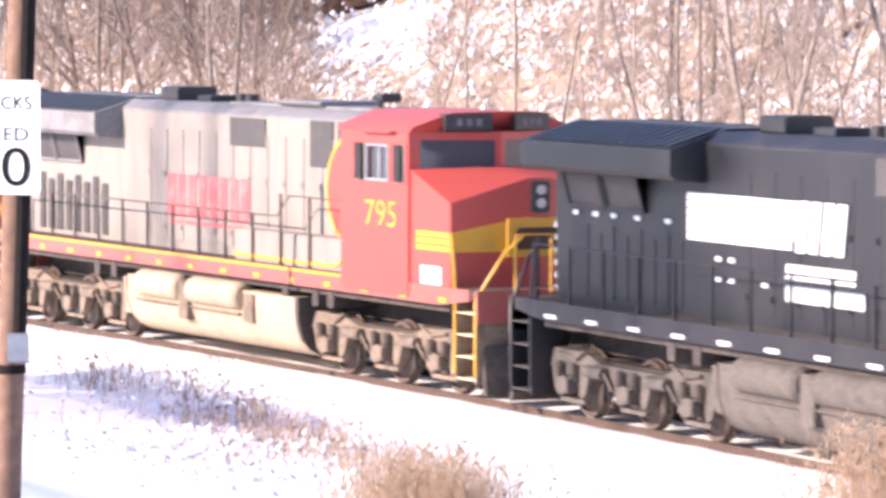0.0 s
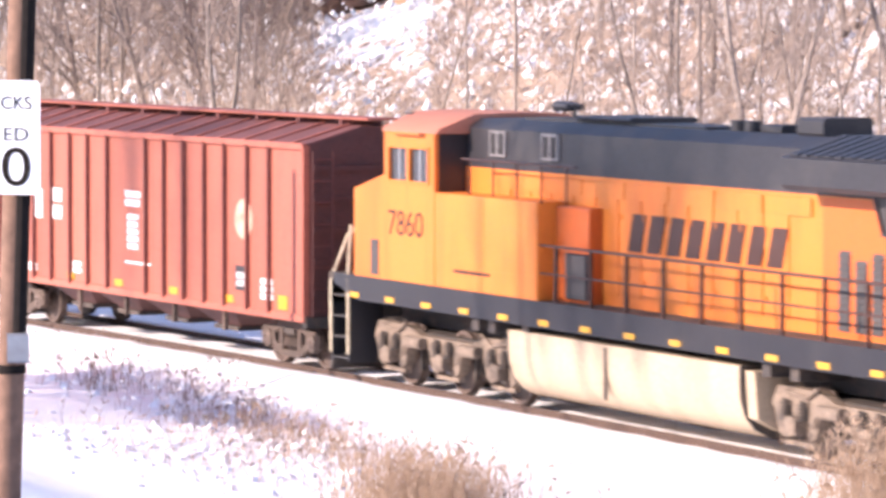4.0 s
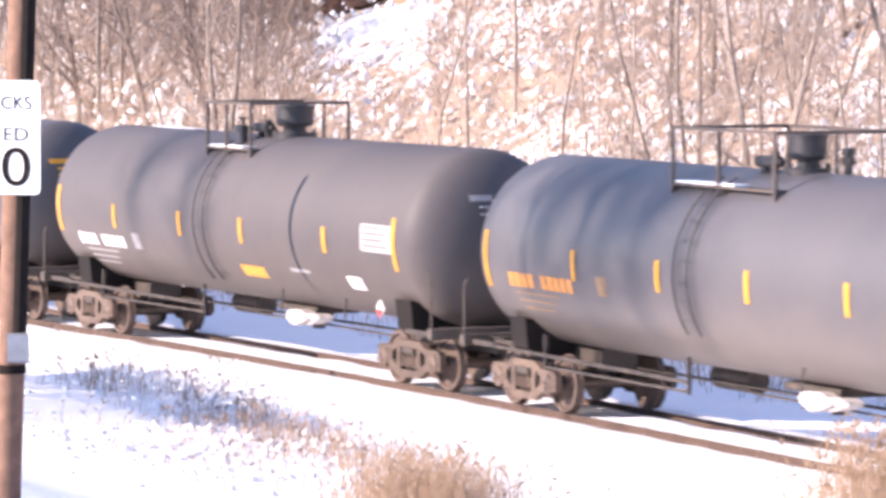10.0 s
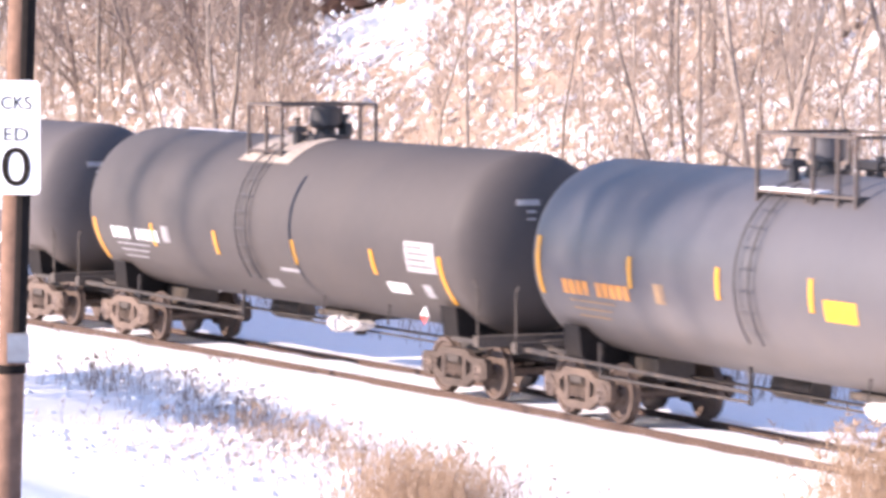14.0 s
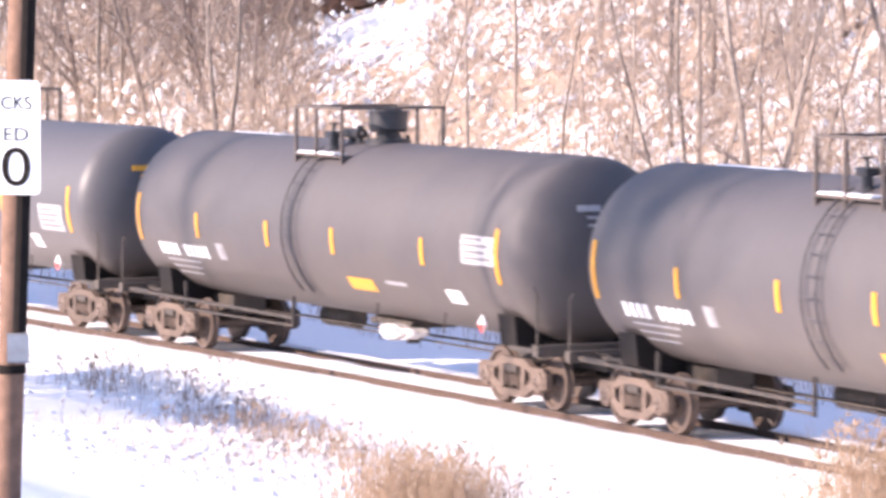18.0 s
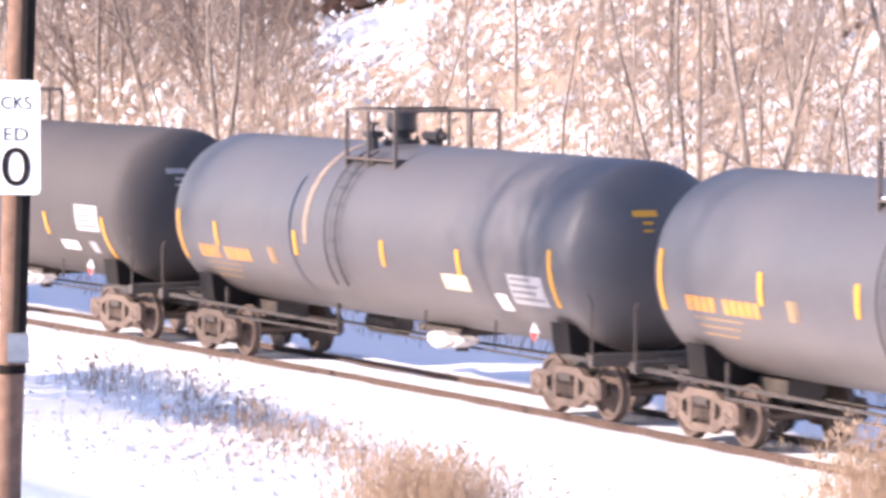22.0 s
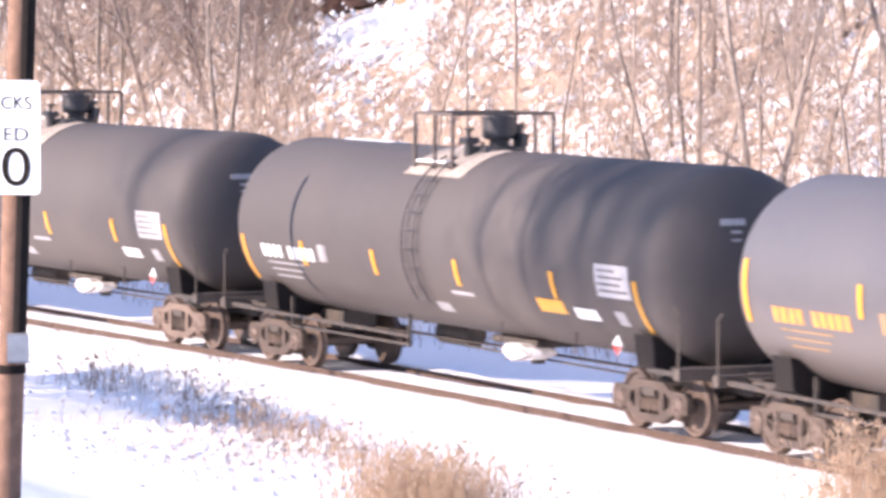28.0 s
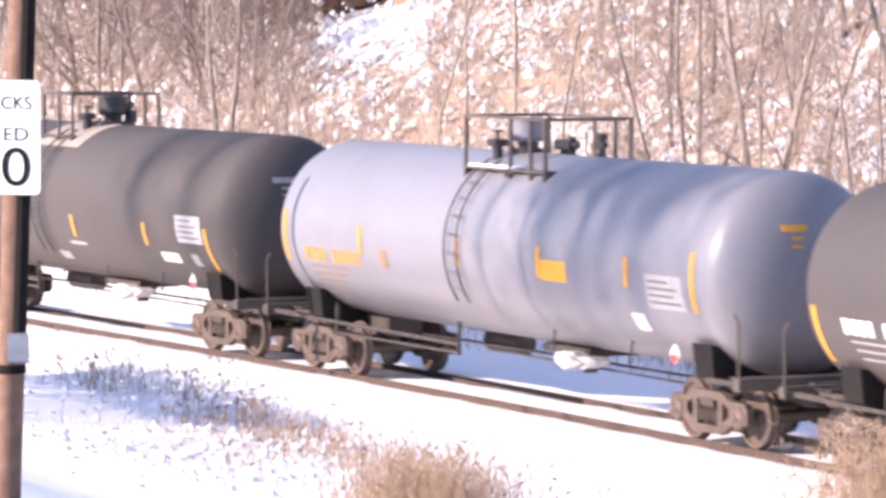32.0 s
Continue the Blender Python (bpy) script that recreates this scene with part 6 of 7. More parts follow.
        rnd = random.Random(int(x0 * 10) + 77)
        h = (z1 - z0) / rows
        for k in range(rows):
            x = x0
            while x < x1 - 0.03:
                w = min(x1 - x, rnd.choice((0.14, 0.18, 0.22)))
                sh = Shape()
                slab(sh, x, x + w * 0.82, z0 + k * h, z0 + k * h + h * 0.78, y0 - 0.03, -1)
                part("stencil_block", sh, m, car, label)
                x += w
    stencil(-4.48, -4.1, 2.2, 2.95, 1, M_WHITE, "worn white stencil")
    stencil(-3.6, -3.15, 2.22, 2.9, 2, M_WHITE, "worn white stencil")
    stencil(-0.1, 0.6, 2.62, 2.95, 2, M_WHITE, "worn white stencil")
    stencil(0.0, 0.5, 1.8, 2.5, 5, M_WHITE, "worn white stencil")
    stencil(-0.1, 1.1, 1.52, 1.58, 1, M_WHITE, "worn white stencil")
    stencil(-5.2, -4.4, 1.12, 1.3, 2, M_WHITE, "worn white stencil")
    stencil(-2.6, -2.2, 1.2, 1.45, 2, M_WHITE, "worn white stencil")
    sh = Shape().lathe([(-y0 + 0.03, 0.36), (-y0 - 0.005 + 0.02, 0.36)], 24, 5.1, 2.6, "y")
    part("round_emblem", sh, M_FADED, car, "faded round emblem")
    for k, x in enumerate((-7.2, -2.9, -0.6, 1.9, 4.3, 6.5)):
        sh = Shape()
        slab(sh, x, x + 0.36, 1.06, 1.19 + 0.12 * (k in (0, 5)), y0 - 0.03, -1)
        part("reflector", sh, M_DECAL_Y, car, "yellow reflector")
    sh = Shape()
    slab(sh, 4.75, 5.25, 1.3, 1.75, y0 - 0.03, -1)
    part("black_panel", sh, M_DECAL_K, car)
    stencil(4.8, 5.2, 1.38, 1.66, 2, M_WHITE, "worn white stencil")
    stencil(5.8, 6.3, 1.2, 1.6, 3, M_WHITE, "worn white stencil")
    return car

# ---------------------------------------------------------------- bare trees


def grow_tree(seed, height, r0, lean=0.0, forks=1, spread=1.0):
    """Trunk rings and branch sticks of a leafless tree standing at the origin."""
    rnd = random.Random(seed)
    trunk = Shape()
    p0s, p1s, ra, rb = [], [], [], []
    stems = []
    for f in range(forks):
        d = Vector((lean + rnd.uniform(-0.08, 0.08) + 0.16 * (f - (forks - 1) / 2), rnd.uniform(-0.08, 0.08), 1)).normalized()
        p = Vector((0.12 * (f - (forks - 1) / 2), 0, -0.3))
        pts = [(p.copy(), r0)]
        n = 10
        for i in range(n):
            d = (d + Vector((rnd.gauss(0, 0.05), rnd.gauss(0, 0.05), 0.02))).normalized()
            p = p + d * (height / n)
            pts.append((p.copy(), r0 * (1 - 0.9 * (i + 1) / n)))
        stems.append(pts)
        for (a, qa), (b, qb) in zip(pts, pts[1:]):
            trunk.cyl(a, b, qa, 7, qb)

    def twig(p, d, length, r, depth):
        k = 3
        for i in range(k):
            d = (d + Vector((rnd.gauss(0, 0.14), rnd.gauss(0, 0.14), 0.07))).normalized()
            q = p + d * (length / k)
            p0s.append(tuple(p))
            p1s.append(tuple(q))
            ra.append(r * (1 - 0.28 * i))
            rb.append(r * (1 - 0.28 * (i + 1)))
            if depth > 0:
                for _ in range(2):
                    e = (d + Vector((rnd.gauss(0, 0.6), rnd.gauss(0, 0.6), rnd.uniform(-0.1, 0.5)))).normalized()
                    twig(q, e, length * rnd.uniform(0.4, 0.65), max(0.005, r * 0.5), depth - 1)
            p = q
    for pts in stems:
        for i in range(2, len(pts)):
            p, r = pts[i]
            for _ in range(3 if i > 3 else 2):
                a = rnd.uniform(0, 6.283)
                d = Vector((math.cos(a), math.sin(a), rnd.uniform(0.3, 1.1))).normalized()
                twig(p, d, spread * height * rnd.uniform(0.10, 0.22) * (1.15 - 0.07 * i), max(0.012, r * 0.4 * min(spread, 1.5)), 2)
    vs, fs = sticks(p0s, p1s, ra, rb)
    dark = spread > 1 or lean < -0.5
    return trunk.mesh("trunk", M_BARKD if dark else M_BARK), array_mesh("crown", vs, fs, M_BARKD if dark else M_CROWN)


TREE_KINDS = [grow_tree(11, 9.5, 0.085, 0.02), grow_tree(12, 11.0, 0.10, -0.05, 2), grow_tree(13, 8.0, 0.06, 0.10), grow_tree(14, 12.0, 0.105, 0.0, 2),
              grow_tree(15, 7.0, 0.045, -0.08), grow_tree(16, 9.0, 0.065, 0.0, 3), grow_tree(17, 4.0, 0.07, -0.85), grow_tree(18, 6.5, 0.085, 0.05, 2, 2.0), grow_tree(19, 7.0, 0.095, -0.1, 1, 2.2)]
TREE_WORDS = ["bare grey-brown tree with thin branches", "bare forked tree with thin branches", "slender leaning bare tree", "tall bare double-trunked tree",
              "slim bare leafless sapling", "bare tree with three stems", "bare tree leaning far over", "bare forked tree with wide-spreading limbs", "bare tree with long spreading limbs"]


def tree(kind, x, y, scale=1.0, turn=0.0):
    t = empty("tree", pose(x, y, ground_z(x, y), 0, 0, turn))
    t.scale = (scale, scale, scale)
    tagged(t, TREE_WORDS[kind], "tree", group="bare trees on the slope")
    part("trunk", TREE_KINDS[kind][0], M_BARK, t)
    part("crown", TREE_KINDS[kind][1], M_CROWN, t)
    return t


def open_below(x, y):
    """How high growth may stand: the clearing and the bank below it are nearly bare."""
    k = (y + 33.0) / (65.0 - x)
    if not 0.471 < k < 0.506 or y > 21.5:
        return 99.0
    return max(0.0, (17.6 - y) * 0.6)


def in_wood(x, y):
    """The stretch of the wooded slope that faces the road."""
    k = (y + 33.0) / (65.0 - x)
    return 0.355 < k < 0.70


def build_wood():
    spots = [(0, -47.5, 13.3), (1, -53.4, 16.6), (4, -39.8, 12.1), (3, -35.4, 11.7), (5, -41.9, 15.9), (2, -45.6, 21.6), (4, -27.9, 14.1), (2, -22.9, 12.4),
             (0, -27.7, 16.1), (1, -34.5, 20.6), (4, -22.0, 14.4), (0, -28.6, 19.0), (2, -17.5, 13.6), (0, -20.6, 16.5), (5, -13.6, 12.8), (0, -14.7, 13.8),
             (1, -22.0, 18.4), (3, -10.8, 12.9), (2, -12.1, 13.8), (0, -17.2, 17.7), (4, -11.5, 14.9), (1, -19.4, 20.6), (5, -6.5, 13.0)]
    rnd = random.Random(5)
    for k, x, y, turn in ((7, -49.6, 13.6, 40), (5, -47.6, 13.9, 10), (7, -41.9, 14.2, 70), (8, -39.6, 14.4, 200), (8, -52.5, 13.8, 0), (8, -45.2, 13.8, 130), (7, -46.4, 15.8, 300)):
        tree(k, x, y, 1.0, turn)
    tree(6, -42.0, 14.5, 1.0, 63)
    tree(6, -49.3, 14.0, 0.7, 63)
    for k, x, y in spots:
        tree(k, x, y, rnd.uniform(0.9, 1.1), rnd.uniform(0, 360))
    n = 0
    while n < 32:
        y = rnd.uniform(11, 42)
        x = rnd.uniform(-85, 5)
        if in_wood(x, y) and open_below(x, y) > 20:
            tree(rnd.choice((0, 2, 4, 4, 5, 2, 1)), x, y, rnd.uniform(0.6, 1.15), rnd.uniform(0, 360))
            n += 1
    n = 0
    while n < 14:                       # the wood is thicker towards one end
        x, y = rnd.uniform(-85, -30), rnd.uniform(12, 30)
        if in_wood(x, y) and (y + 33.0) / (65.0 - x) < 0.475:
            tree(rnd.choice((0, 2, 4, 5, 1, 5)), x, y, rnd.uniform(0.7, 1.1), rnd.uniform(0, 360))
            n += 1
    # trees of the wood beyond the ends of the view
    for i in range(26):
        x, y = rnd.uniform(-120, 40), rnd.uniform(16, 50)
        if not in_wood(x, y):
            tree(rnd.randrange(6), x, y, rnd.uniform(0.8, 1.2), rnd.uniform(0, 360))


build_wood()


def build_brush():
    """Thickets of saplings and twigs, dead leaves and lumps of snow among them."""
    rng = np.random.default_rng(7)
    p0, p1, r0, r1 = [], [], [], []
    tips = []
    n = 0
    while n < 5200:
        y = rng.uniform(8.5, 34)
        x = rng.uniform(-75, 2)
        if not in_wood(x, y):
            continue
        dens = noise.noise((x * 0.22, y * 0.22, 5.0)) + 0.35 * noise.noise((x * 0.9, y * 0.9, 2.0))
        if dens < rng.uniform(-0.75, 0.35):
            continue
        h = min(rng.uniform(0.5, 2.0) * (1.5 if rng.random() < 0.12 else 1.0), open_below(x, y))
        if h < 0.25:
            continue
        n += 1
        z = ground_z(x, y)
        d = np.array([rng.normal(0, 0.22), rng.normal(0, 0.22), 1.0])
        p = np.array([x, y, z - 0.05])
        r = 0.006 + 0.006 * h
        for i in range(3):
            q = p + d / np.linalg.norm(d) * h / 3
            p0.append(p), p1.append(q), r0.append(r * (1 - 0.28 * i)), r1.append(r * (1 - 0.28 * (i + 1)))
            for _ in range(2):
                e = d + rng.normal(0, 0.55, 3)
                w = q + e / np.linalg.norm(e) * h * rng.uniform(0.15, 0.4)
                p0.append(q), p1.append(w), r0.append(r * 0.5), r1.append(r * 0.25)
                tips.append(w)
            d = d + rng.normal(0, 0.16, 3)
            p = q
    vs, fs = sticks(p0, p1, r0, r1)
    tagged(new("brush", array_mesh("brush", vs, fs, M_TWIG)), "tangled leafless brush on the snowy slope", "brush", kind="stuff")

    # a veil of thin saplings in front of and among the trees
    for name, total, material, label in (("saplings", 1300, M_TWIG, "thin tan saplings crowding the slope"), ("dark_saplings", 820, M_BARKD, "thin grey-brown saplings in a dense stand")):
        a0, a1, b0, b1, k = [], [], [], [], 0
        while k < total:
            x, y = rng.uniform(-75, 2), rng.uniform(9.5, 32)
            h = rng.uniform(1.6, 4.6)
            if not in_wood(x, y) or open_below(x, y) < h:
                continue
            thick = noise.noise((x * 0.12, y * 0.12, 31.0 if material is M_TWIG else 57.0))
            if material is M_BARKD:
                along = (y + 33.0) / (65.0 - x)
                thick += 0.8 if 0.445 < along < 0.472 else (-0.45 if along < 0.438 else -0.35)
            if thick < rng.uniform(-0.5, 0.4):
                continue
            k += 1
            p = np.array([x, y, ground_z(x, y) - 0.05])
            d = np.array([rng.normal(0, 0.13), rng.normal(0, 0.13), 1.0])
            r = 0.004 + 0.0028 * h
            for i in range(4):
                q = p + d / np.linalg.norm(d) * h / 4
                a0.append(p), a1.append(q), b0.append(r * (1 - 0.22 * i)), b1.append(r * (1 - 0.22 * (i + 1)))
                if i:
                    for _ in range(3):
                        e = d / np.linalg.norm(d) + np.array([rng.normal(0, 0.5), rng.normal(0, 0.5), rng.uniform(-0.1, 0.4)])
                        m = q + e / np.linalg.norm(e) * h * rng.uniform(0.12, 0.3)
                        a0.append(q), a1.append(m), b0.append(r * 0.5), b1.append(r * 0.22)
                d = d + rng.normal(0, 0.09, 3)
                p = q
        vs, fs = sticks(a0, a1, b0, b1)
        tagged(new(name, array_mesh(name, vs, fs, material)), label, "saplings", kind="stuff")

    # dead leaves clinging to the twigs
    tips = np.array(tips)
    pick = tips[rng.random(len(tips)) < 0.5]
    pick = np.repeat(pick, 2, axis=0) + rng.normal(0, 0.09, (len(pick) * 2, 3))
    m = len(pick)
    a = rng.normal(0, 1, (m, 3))
    a /= np.linalg.norm(a, axis=1)[:, None]
    b = np.cross(a, rng.normal(0, 1, (m, 3)))
    b /= np.linalg.norm(b, axis=1)[:, None]
    sz = rng.uniform(0.03, 0.075, (m, 1))
    vs = np.stack([pick - a * sz, pick + b * sz * 0.5, pick + a * sz, pick - b * sz * 0.5], 1).reshape(-1, 3)
    fs = (np.arange(m) * 4)[:, None] + np.arange(4)
    tagged(new("dead_leaves", array_mesh("dead_leaves", vs, fs, M_LEAF)), "dry tan leaves clinging to the brush", "leaves", kind="stuff")

    # snow caught in the brush
    octa = np.array([[1, 0, 0], [-1, 0, 0], [0, 1, 0], [0, -1, 0], [0, 0, 1], [0, 0, -1]], float)
    tri = np.array([[0, 2, 4], [2, 1, 4], [1, 3, 4], [3, 0, 4], [2, 0, 5], [1, 2, 5], [3, 1, 5], [0, 3, 5]])
    vv, ff, k = [], [], 0
    while k < 6000:
        y, x = rng.uniform(9, 30), rng.uniform(-70, 0)
        if not in_wood(x, y) or noise.noise((x * 0.13, y * 0.13, 9.0)) < rng.uniform(-0.7, 0.5):
            continue
        c = np.array([x, y, ground_z(x, y) + 1.3 * rng.uniform(0.0, 1.0) ** 2])
        s = rng.uniform(0.03, 0.13) * np.array([rng.uniform(0.8, 1.8), rng.uniform(0.8, 1.8), rng.uniform(0.6, 2.0)])
        vv.append(octa * s * rng.uniform(0.75, 1.25, (6, 1)) + c)
        ff.append(tri + k * 6)
        k += 1
    tagged(new("snow_lumps", array_mesh("snow_lumps", np.concatenate(vv), np.concatenate(ff), M_SNOW)), "lumps of snow caught in the brush", "snow", kind="stuff")


build_brush()


def build_outcrop():
    """Dark rock breaking out of the slope above the clearing."""
    rnd = random.Random(2)
    for x, y, sx, sz in ((-46.6, 19.9, 1.3, 0.75), (-48.5, 19.6, 1.5, 0.7), (-45.3, 20.6, 1.0, 0.6)):
        bm = bmesh.new()
        bmesh.ops.create_icosphere(bm, subdivisions=4, radius=1.0)
        for v in bm.verts:
            k = 1 + 0.35 * noise.noise(v.co * 1.6 + Vector((x, y, 0))) + 0.14 * noise.noise(v.co * 5 + Vector((y, x, 0)))
            v.co = Vector((v.co.x * sx * k, v.co.y * 1.4 * k, v.co.z * sz * k))
        me = bpy.data.meshes.new("rock_outcrop")
        bm.to_mesh(me)
        bm.free()
        me.materials.append(M_ROCK)
        ob = new("rock_outcrop", me)
        ob.location = (x, y, ground_z(x, y) + 0.5)
        tagged(ob, "dark brown rock breaking out of the slope", "rock", group="rocks on the slope")


build_outcrop()


def build_cut_bank():
    """A low ledge of bare ochre earth along the top of the clearing."""
    sh, n = Shape(), 26
    vs, fs = [], []
    for i in range(n):
        q = i / (n - 1)
        x, y = -43.0 + 3.6 * q, 19.9 + 0.75 * q
        g = ground_z(x, y)
        h = 0.34 * math.sin(math.pi * q) ** 0.6 * (1 + 0.4 * noise.noise((x * 2.3, y, 4.0)))
        dy = 0.12 * noise.noise((x * 1.7, 3.0, y))
        vs += [(x, y - 0.15 + dy, g - 0.3), (x, y + dy, g + h * 0.7), (x, y + 0.2 + dy, g + h), (x, y + 0.9, g + 0.1)]
    for i in range(n - 1):
        fs += [(4 * i + j, 4 * i + 4 + j, 4 * i + 5 + j, 4 * i + 1 + j) for j in range(3)]
    sh.add(vs, fs)
    ob = new("earth_ledge", sh.mesh("earth_ledge", M_EARTH))
    tagged(ob, "low ledge of bare ochre earth on the slope", "earth bank", kind="structure")


build_cut_bank()


# ---------------------------------------------------------------- weeds beside the track


def build_weeds():
    rng = np.random.default_rng(3)

    def stalks(n, spot, h0, h1, r, lean, material, name, label, heads=0.0):
        p0, p1, r0, r1 = [], [], [], []
        for _ in range(n):
            x, y = spot()
            z = ground_z(x, y) - 0.03
            h = rng.uniform(h0, h1)
            d = np.array([rng.normal(0.10, lean), rng.normal(0, lean), 1.0])
            p = np.array([x, y, z])
            for i in range(3):
                q = p + d / np.linalg.norm(d) * h / 3
                rr = r * rng.uniform(0.7, 1.4)
                p0.append(p), p1.append(q), r0.append(rr * (1 - 0.25 * i)), r1.append(rr * (1 - 0.25 * (i + 1)))
                d = d + np.array([rng.normal(0.05, lean), rng.normal(0, lean), -0.10])
                p = q
            if rng.random() < heads:
                for _ in range(4):
                    e = d + rng.normal(0, 0.5, 3)
                    w = p + e / np.linalg.norm(e) * rng.uniform(0.05, 0.14)
                    p0.append(p), p1.append(w), r0.append(r * 1.6), r1.append(r * 0.8)
        vs, fs = sticks(p0, p1, r0, r1)
        tagged(new(name, array_mesh(name, vs, fs, material)), label, "dry grass" if material is M_STRAW else "weeds", kind="stuff")

    def blob(cs, cd, ws, wd):
        def f():
            m = on_track(cs + rng.normal(0, ws), cd + rng.normal(0, wd))
            return m.translation.x, m.translation.y
        return f

    def band():
        s = rng.uniform(-13, 7)
        d = -2.3 - 2.6 * max(0.0, (s + 12) / 19) ** 1.5 + rng.normal(0, 0.6) - 0.7 * abs(rng.normal(0, 1))
        m = on_track(s, min(d, -2.0))
        return m.translation.x, m.translation.y

    def far_bank():
        m = on_track(rng.uniform(-45, 22), rng.uniform(7.6, 11.5))
        return m.translation.x, m.translation.y

    stalks(2600, far_bank, 0.25, 0.9, 0.008, 0.2, M_WEED, "ditch_weeds", "dry weeds in the ditch beyond the track", 0.1)
    for cs, cd in ((-5.5, -4.0), (-4.2, -3.4), (-3.2, -3.0), (0.3, -3.7), (-7.0, -3.6), (1.6, -4.3)):
        stalks(22, blob(cs, cd, 0.5, 0.25), 0.25, 0.75, 0.0075, 0.2, M_WEED, "weed_clump", "dark dry weed clump standing in snow", 0.7)
    stalks(170, band, 0.15, 0.6, 0.006, 0.22, M_WEED, "dry_weeds", "dark dry weeds standing in the snow", 0.6)
    stalks(330, band, 0.10, 0.42, 0.005, 0.25, M_STRAW, "dry_grass", "thin dry grass poking through the snow")
    # small hummocks where snow has settled on the flattened grass
    octa = np.array([[1, 0, 0], [0.5, 0.87, 0], [-0.5, 0.87, 0], [-1, 0, 0], [-0.5, -0.87, 0], [0.5, -0.87, 0], [0.1, 0, 0.8], [0, 0, -1]])
    tri = np.array([[i, (i + 1) % 6, 6] for i in range(6)] + [[(i + 1) % 6, i, 7] for i in range(6)])
    vv, ff = [], []
    for i in range(230):
        x, y = band()
        k = rng.uniform(0.04, 0.14) * np.array([rng.uniform(0.8, 1.8), rng.uniform(0.8, 1.5), rng.uniform(0.6, 1.5)])
        vv.append(octa * k * rng.uniform(0.7, 1.3, (8, 1)) + np.array([x, y, ground_z(x, y)]))
        ff.append(tri + 8 * i)
    tagged(new("snow_hummocks", array_mesh("snow_hummocks", np.concatenate(vv), np.concatenate(ff), M_SNOW)), "small snow hummocks among dry grass", "snow", kind="stuff")
    for cs, cd, ws, wd, n in ((7.4, -6.6, 2.6, 1.1, 330), (5.2, -8.3, 1.8, 0.9, 90), (9.6, -8.0, 2.0, 1.0, 150)):
        stalks(n, blob(cs, cd, ws, wd), 0.08, 0.34, 0.005, 0.3, M_STRAW, "grass_tuft", "short pale grass bent over in the snow", 0.05)
        spot, vv, ff = blob(cs, cd, ws, wd), [], []
        for i in range(n // 2):
            x, y = spot()
            k = rng.uniform(0.04, 0.11) * np.array([rng.uniform(0.8, 2.0), rng.uniform(0.8, 1.6), rng.uniform(0.6, 1.3)])
            vv.append(octa * k * rng.uniform(0.7, 1.3, (8, 1)) + np.array([x, y, ground_z(x, y)]))
            ff.append(tri + 8 * i)
        tagged(new("snow_hummocks", array_mesh("snow_hummocks", np.concatenate(vv), np.concatenate(ff), M_SNOW)), "small snow hummocks over bent grass", "snow", kind="stuff")
    stalks(1700, blob(15.2, -7.6, 0.8, 0.5), 0.4, 1.0, 0.0055, 0.15, M_STRAW, "tall_grass", "tall dry tan grass clump", 0.15)
    stalks(120, blob(8.4, -5.2, 1.2, 0.5), 0.2, 0.5, 0.0055, 0.18, M_STRAW, "grass_tuft", "dry tan grass tuft", 0.1)
    stalks(70, blob(9.5, -5.2, 2.6, 1.0), 0.2, 0.6, 0.006, 0.25, M_WEED, "weed_stems", "dark dry weed stems", 0.6)
    stalks(420, blob(4.6, -4.7, 2.0, 0.5), 0.15, 0.5, 0.005, 0.22, M_STRAW, "grass_tuft", "thin tan grass standing in snow", 0.2)
    stalks(150, blob(4.5, -6.0, 3.0, 0.9), 0.12, 0.4, 0.006, 0.25, M_WEED, "weed_stems", "short dark weed stems in the snow", 0.5)
    stalks(260, blob(7.0, -5.6, 2.2, 0.7), 0.12, 0.4, 0.005, 0.22, M_STRAW, "grass_tuft", "short dry grass poking through snow", 0.1)
    stalks(60, blob(17.0, -6.4, 1.6, 0.9), 0.2, 0.55, 0.006, 0.25, M_WEED, "weed_stems", "dark dry weed stems", 0.6)
    stalks(400, blob(20.4, -4.25, 0.6, 0.4), 0.5, 1.0, 0.006, 0.14, M_STRAW, "grass_tuft", "dry tan grass tuft", 0.3)
    stalks(1500, blob(21.9, -4.3, 0.6, 0.45), 1.1, 2.0, 0.006, 0.12, M_STRAW, "tall_grass", "tall dry tan grass clump", 0.3)


build_weeds()


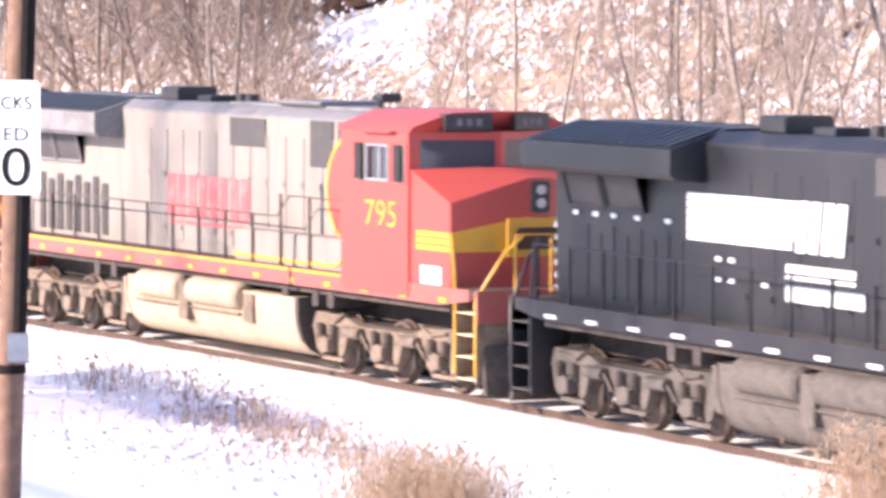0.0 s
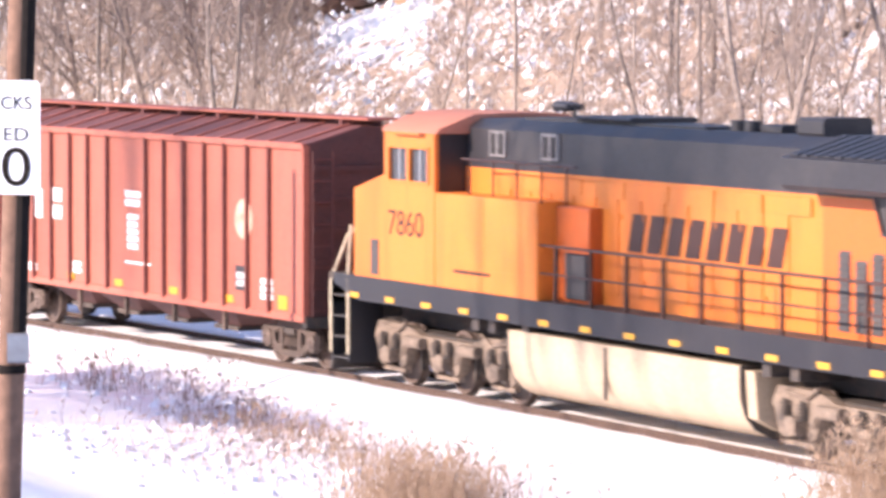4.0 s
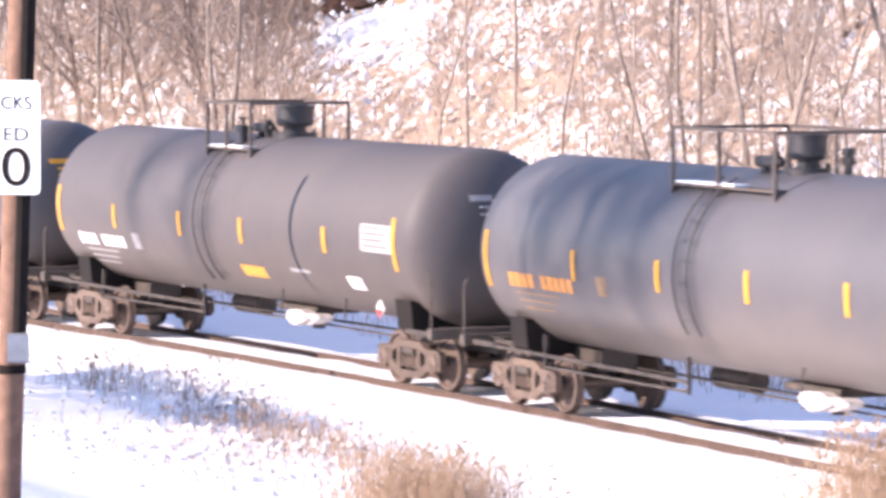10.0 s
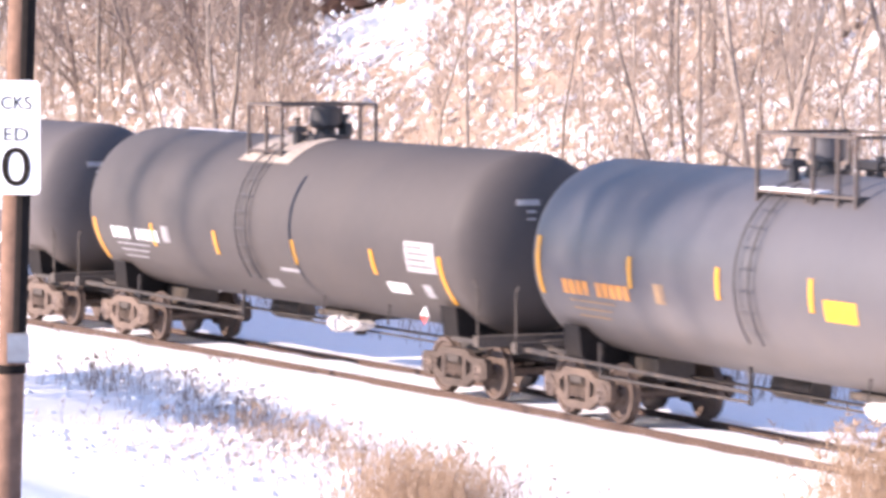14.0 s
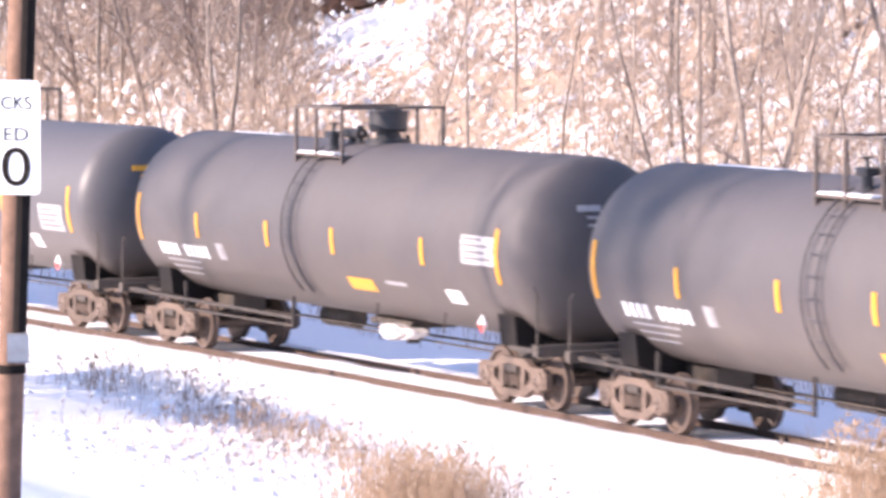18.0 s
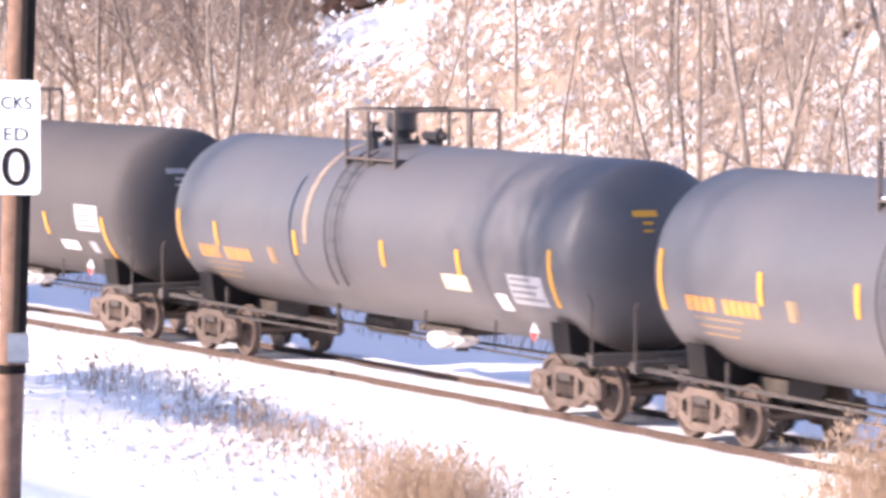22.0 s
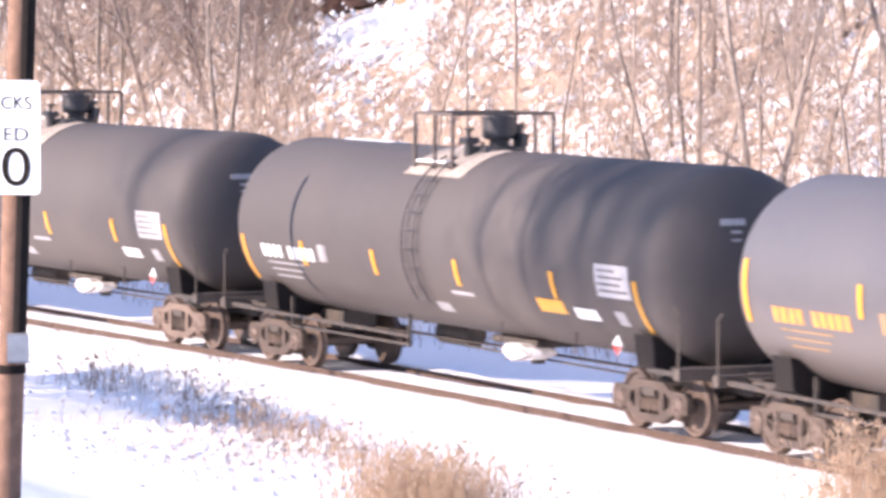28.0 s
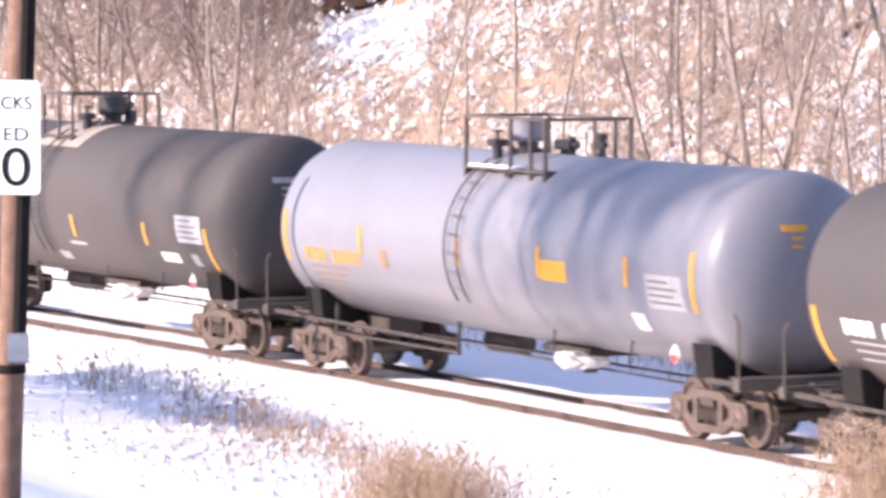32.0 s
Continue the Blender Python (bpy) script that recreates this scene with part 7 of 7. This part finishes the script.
# ---------------------------------------------------------------- unseen pole, and trees and thicket added towards the sun to shade the line


def shade_tree(s, k, seed, stem=1.0, n=64):
    """Unseen slim tree, bare to two thirds of its height; shades the cars."""
    rng = np.random.default_rng(seed)
    x, y = s - 0.24 * k, -1.5 - k
    z = ground_z(x, y)
    low, top = 1.2 + 0.4795 * k - z, 4.8 + 0.4795 * k - z
    t = empty("tree", pose(x, y, z))
    tagged(t, "unseen slim bare tree, its high twiggy crown set to shade the cars", "tree", group="bare trees beside the road")
    part("trunk", Shape().cyl((0, 0, -0.3), (0.1, 0, low), 0.075 * stem, 8, 0.055 * stem).cyl((0.1, 0, low), (0.0, 0.1, top), 0.055 * stem, 7, 0.015), M_BARK, t)
    a = np.stack([np.full(n, 0.05), np.zeros(n), rng.uniform(low - 0.3, top, n)], 1)
    b = a + np.stack([rng.normal(0, 0.42 if k < 30 else 0.8, n), rng.normal(0, 0.5, n), rng.uniform(0.4, 1.3, n)], 1)
    c = b + np.stack([rng.normal(0, 0.28, n), rng.normal(0, 0.3, n), rng.uniform(0.2, 0.7, n)], 1)
    d = b + np.stack([rng.normal(0, 0.35, n), rng.normal(0, 0.3, n), rng.uniform(-0.1, 0.5, n)], 1)
    vs, fs = sticks(np.concatenate([a, b, b]), np.concatenate([b, c, d]), np.repeat((0.017, 0.012, 0.010), n), np.repeat((0.012, 0.006, 0.005), n))
    part("crown", array_mesh("crown", vs, fs, M_CROWN), M_CROWN, t)


def build_shade():
    k = 12.0
    x, y, top = -2.89 - 0.24 * k, -1.21 - k, 3.42 + 0.4795 * k
    z = ground_z(x, y)
    p = empty("line_pole", pose(x, y, z))
    tagged(p, "plain wooden line pole beside the railway", "utility pole")
    part("pole_shaft", Shape().cyl((0, 0, -0.4), (0, 0, top - z), 0.085, 14, 0.06), M_POLE, p)
    # unseen slim trees with high crowns, added between road and line for shade
    for i, (s, k, stem, n) in enumerate(((4.25, 27.0, 0.9, 26), (5.7, 25.5, 1.0, 30), (7.5, 42.0, 1.2, 150), (9.4, 52.0, 0.4, 170), (11.0, 47.0, 0.3, 60),
                                         (6.3, 50.0, 0.4, 170), (8.3, 56.0, 0.3, 150), (-10.0, 54.0, 0.3, 90), (-7.6, 50.0, 0.3, 70))):
        shade_tree(s, k, 40 + i, stem, n)
    # an unseen thicket added to shade the weeds, its twigs thickest at the top
    rng = np.random.default_rng(9)
    n = 2900
    s = rng.choice((-10.2, -9.0, -7.6, -6.2, -4.8, -3.4, -2.2, -0.9, 0.4), n) + rng.normal(0, 0.42, n)
    d = -9.9 - 0.13 * (s + 9) + rng.normal(0, 0.6, n)
    mid = np.array([tuple(on_track(a, b).translation) for a, b in zip(s, d)])
    mid[:, 2] = [ground_z(p[0], p[1]) for p in mid] + rng.normal(2.95, 0.28, n)
    half = np.stack([rng.normal(0, 0.16, n), rng.normal(0, 0.1, n), rng.normal(0, 0.14, n)], 1)
    base = mid[::9].copy()
    base[:, 2] -= 3.1
    vs, fs = sticks(np.concatenate([mid - half, base]), np.concatenate([mid + half, mid[::9]]), 0.018, 0.012)
    tagged(new("thicket", array_mesh("thicket", vs, fs, M_TWIG)), "unseen bare thicket above the ditch, added to shade the weeds", "brush", kind="stuff")


build_shade()

# ---------------------------------------------------------------- the train
TRAIN = []             # (vehicle, place of its middle along the track at the start, +1 or -1 as it faces)


def build_train():
    for style, s, way in (("black", 15.65, 1), ("red", -6.65, 1), ("orange", -28.95, -1)):
        TRAIN.append((build_loco(style), s, way))
    TRAIN.append((build_hopper(), -47.95, 1))
    joints = [-55.85, -73.85, -91.75, -109.7, -127.9, -145.85, -163.75, -181.5, -199.5, -217.75, -235.75, -253.65, -271.6, -289.6, -307.7, -325.6]
    kinds = ["a", "a", "c", "a", "b", "c", "c", "a", "a", "b", "a", "b", "b", "light", "b"]
    yp, cp = "yellow painted patch", "cream painted patch"
    patches = {0: [(-1.94, -1.0, 1.66, 1.9, M_CREAM, cp)], 2: [(0.61, 1.58, 1.55, 1.75, M_DECAL_Y, yp)], 3: [(1.51, 2.39, 2.13, 2.43, M_DECAL_Y, yp)],
               5: [(0.9, 1.85, 1.57, 1.77, M_DECAL_Y, yp)], 6: [(1.28, 2.25, 1.58, 1.79, M_DECAL_Y, yp)],
               8: [(3.25, 4.15, 1.82, 2.07, M_CREAM, cp), (-1.95, -1.77, 2.3, 4.02, M_STREAK, "pale brown streak running down the shell")],
               11: [(3.7, 4.56, 1.66, 1.87, M_DECAL_Y, yp)], 13: [(2.29, 3.15, 2.18, 2.5, M_DECAL_Y, yp)]}
    for i, k in enumerate(kinds):
        paint = {"a": P_GREY, "b": P_BLACK, "c": P_CHAR, "light": P_LIGHT}[k]
        label = {"a": "grey-black tank car with yellow lettering and stripes", "b": "matt black tank car with white lettering and low yellow stripes",
                 "c": "charcoal tank car with low white lettering", "light": "pale blue-grey tank car with orange lettering"}[k]
        car = build_tank("a" if k == "light" else k, paint, label, "white" if k in "bc" else "yellow", i, patches.get(i, ()))
        TRAIN.append((car, (joints[i] + joints[i + 1]) / 2, 1))


build_train()


def motions():
    """The train rolls along its curve at an even speed; the wheels turn while they pass."""
    span = 32.0
    steps = [i * 0.5 for i in range(65)]
    at = {}
    for thing, s0, way in TRAIN:
        turn = pose(0, 0, 0, 0, 0, 0 if way > 0 else 180)
        walk(thing, [(t, on_track(s0 + SPEED * t) @ turn) for t in steps])
        at[thing] = (s0, way)
    for ob, r, x in WHEELSETS:
        s0, way = at[ob.parent]
        s = s0 + way * x
        t0, t1 = max(0.0, (-38 - s) / SPEED), min(span, (22 - s) / SPEED)
        times = [0.0]
        t = math.ceil(t0 * 15) / 15
        while t < t1:
            if t > 0.01:
                times.append(t)
            t += 1 / 15
        if times[-1] < span - 0.02:
            times.append(span)
        rows = []
        for k, t in enumerate(times):
            inside = min(max(t, t0), t1)
            rows.append((t, pose(x, 0, r, 0, math.degrees(way * SPEED * (inside - t0) / r) % 360, 0)))
        walk(ob, rows)


motions()
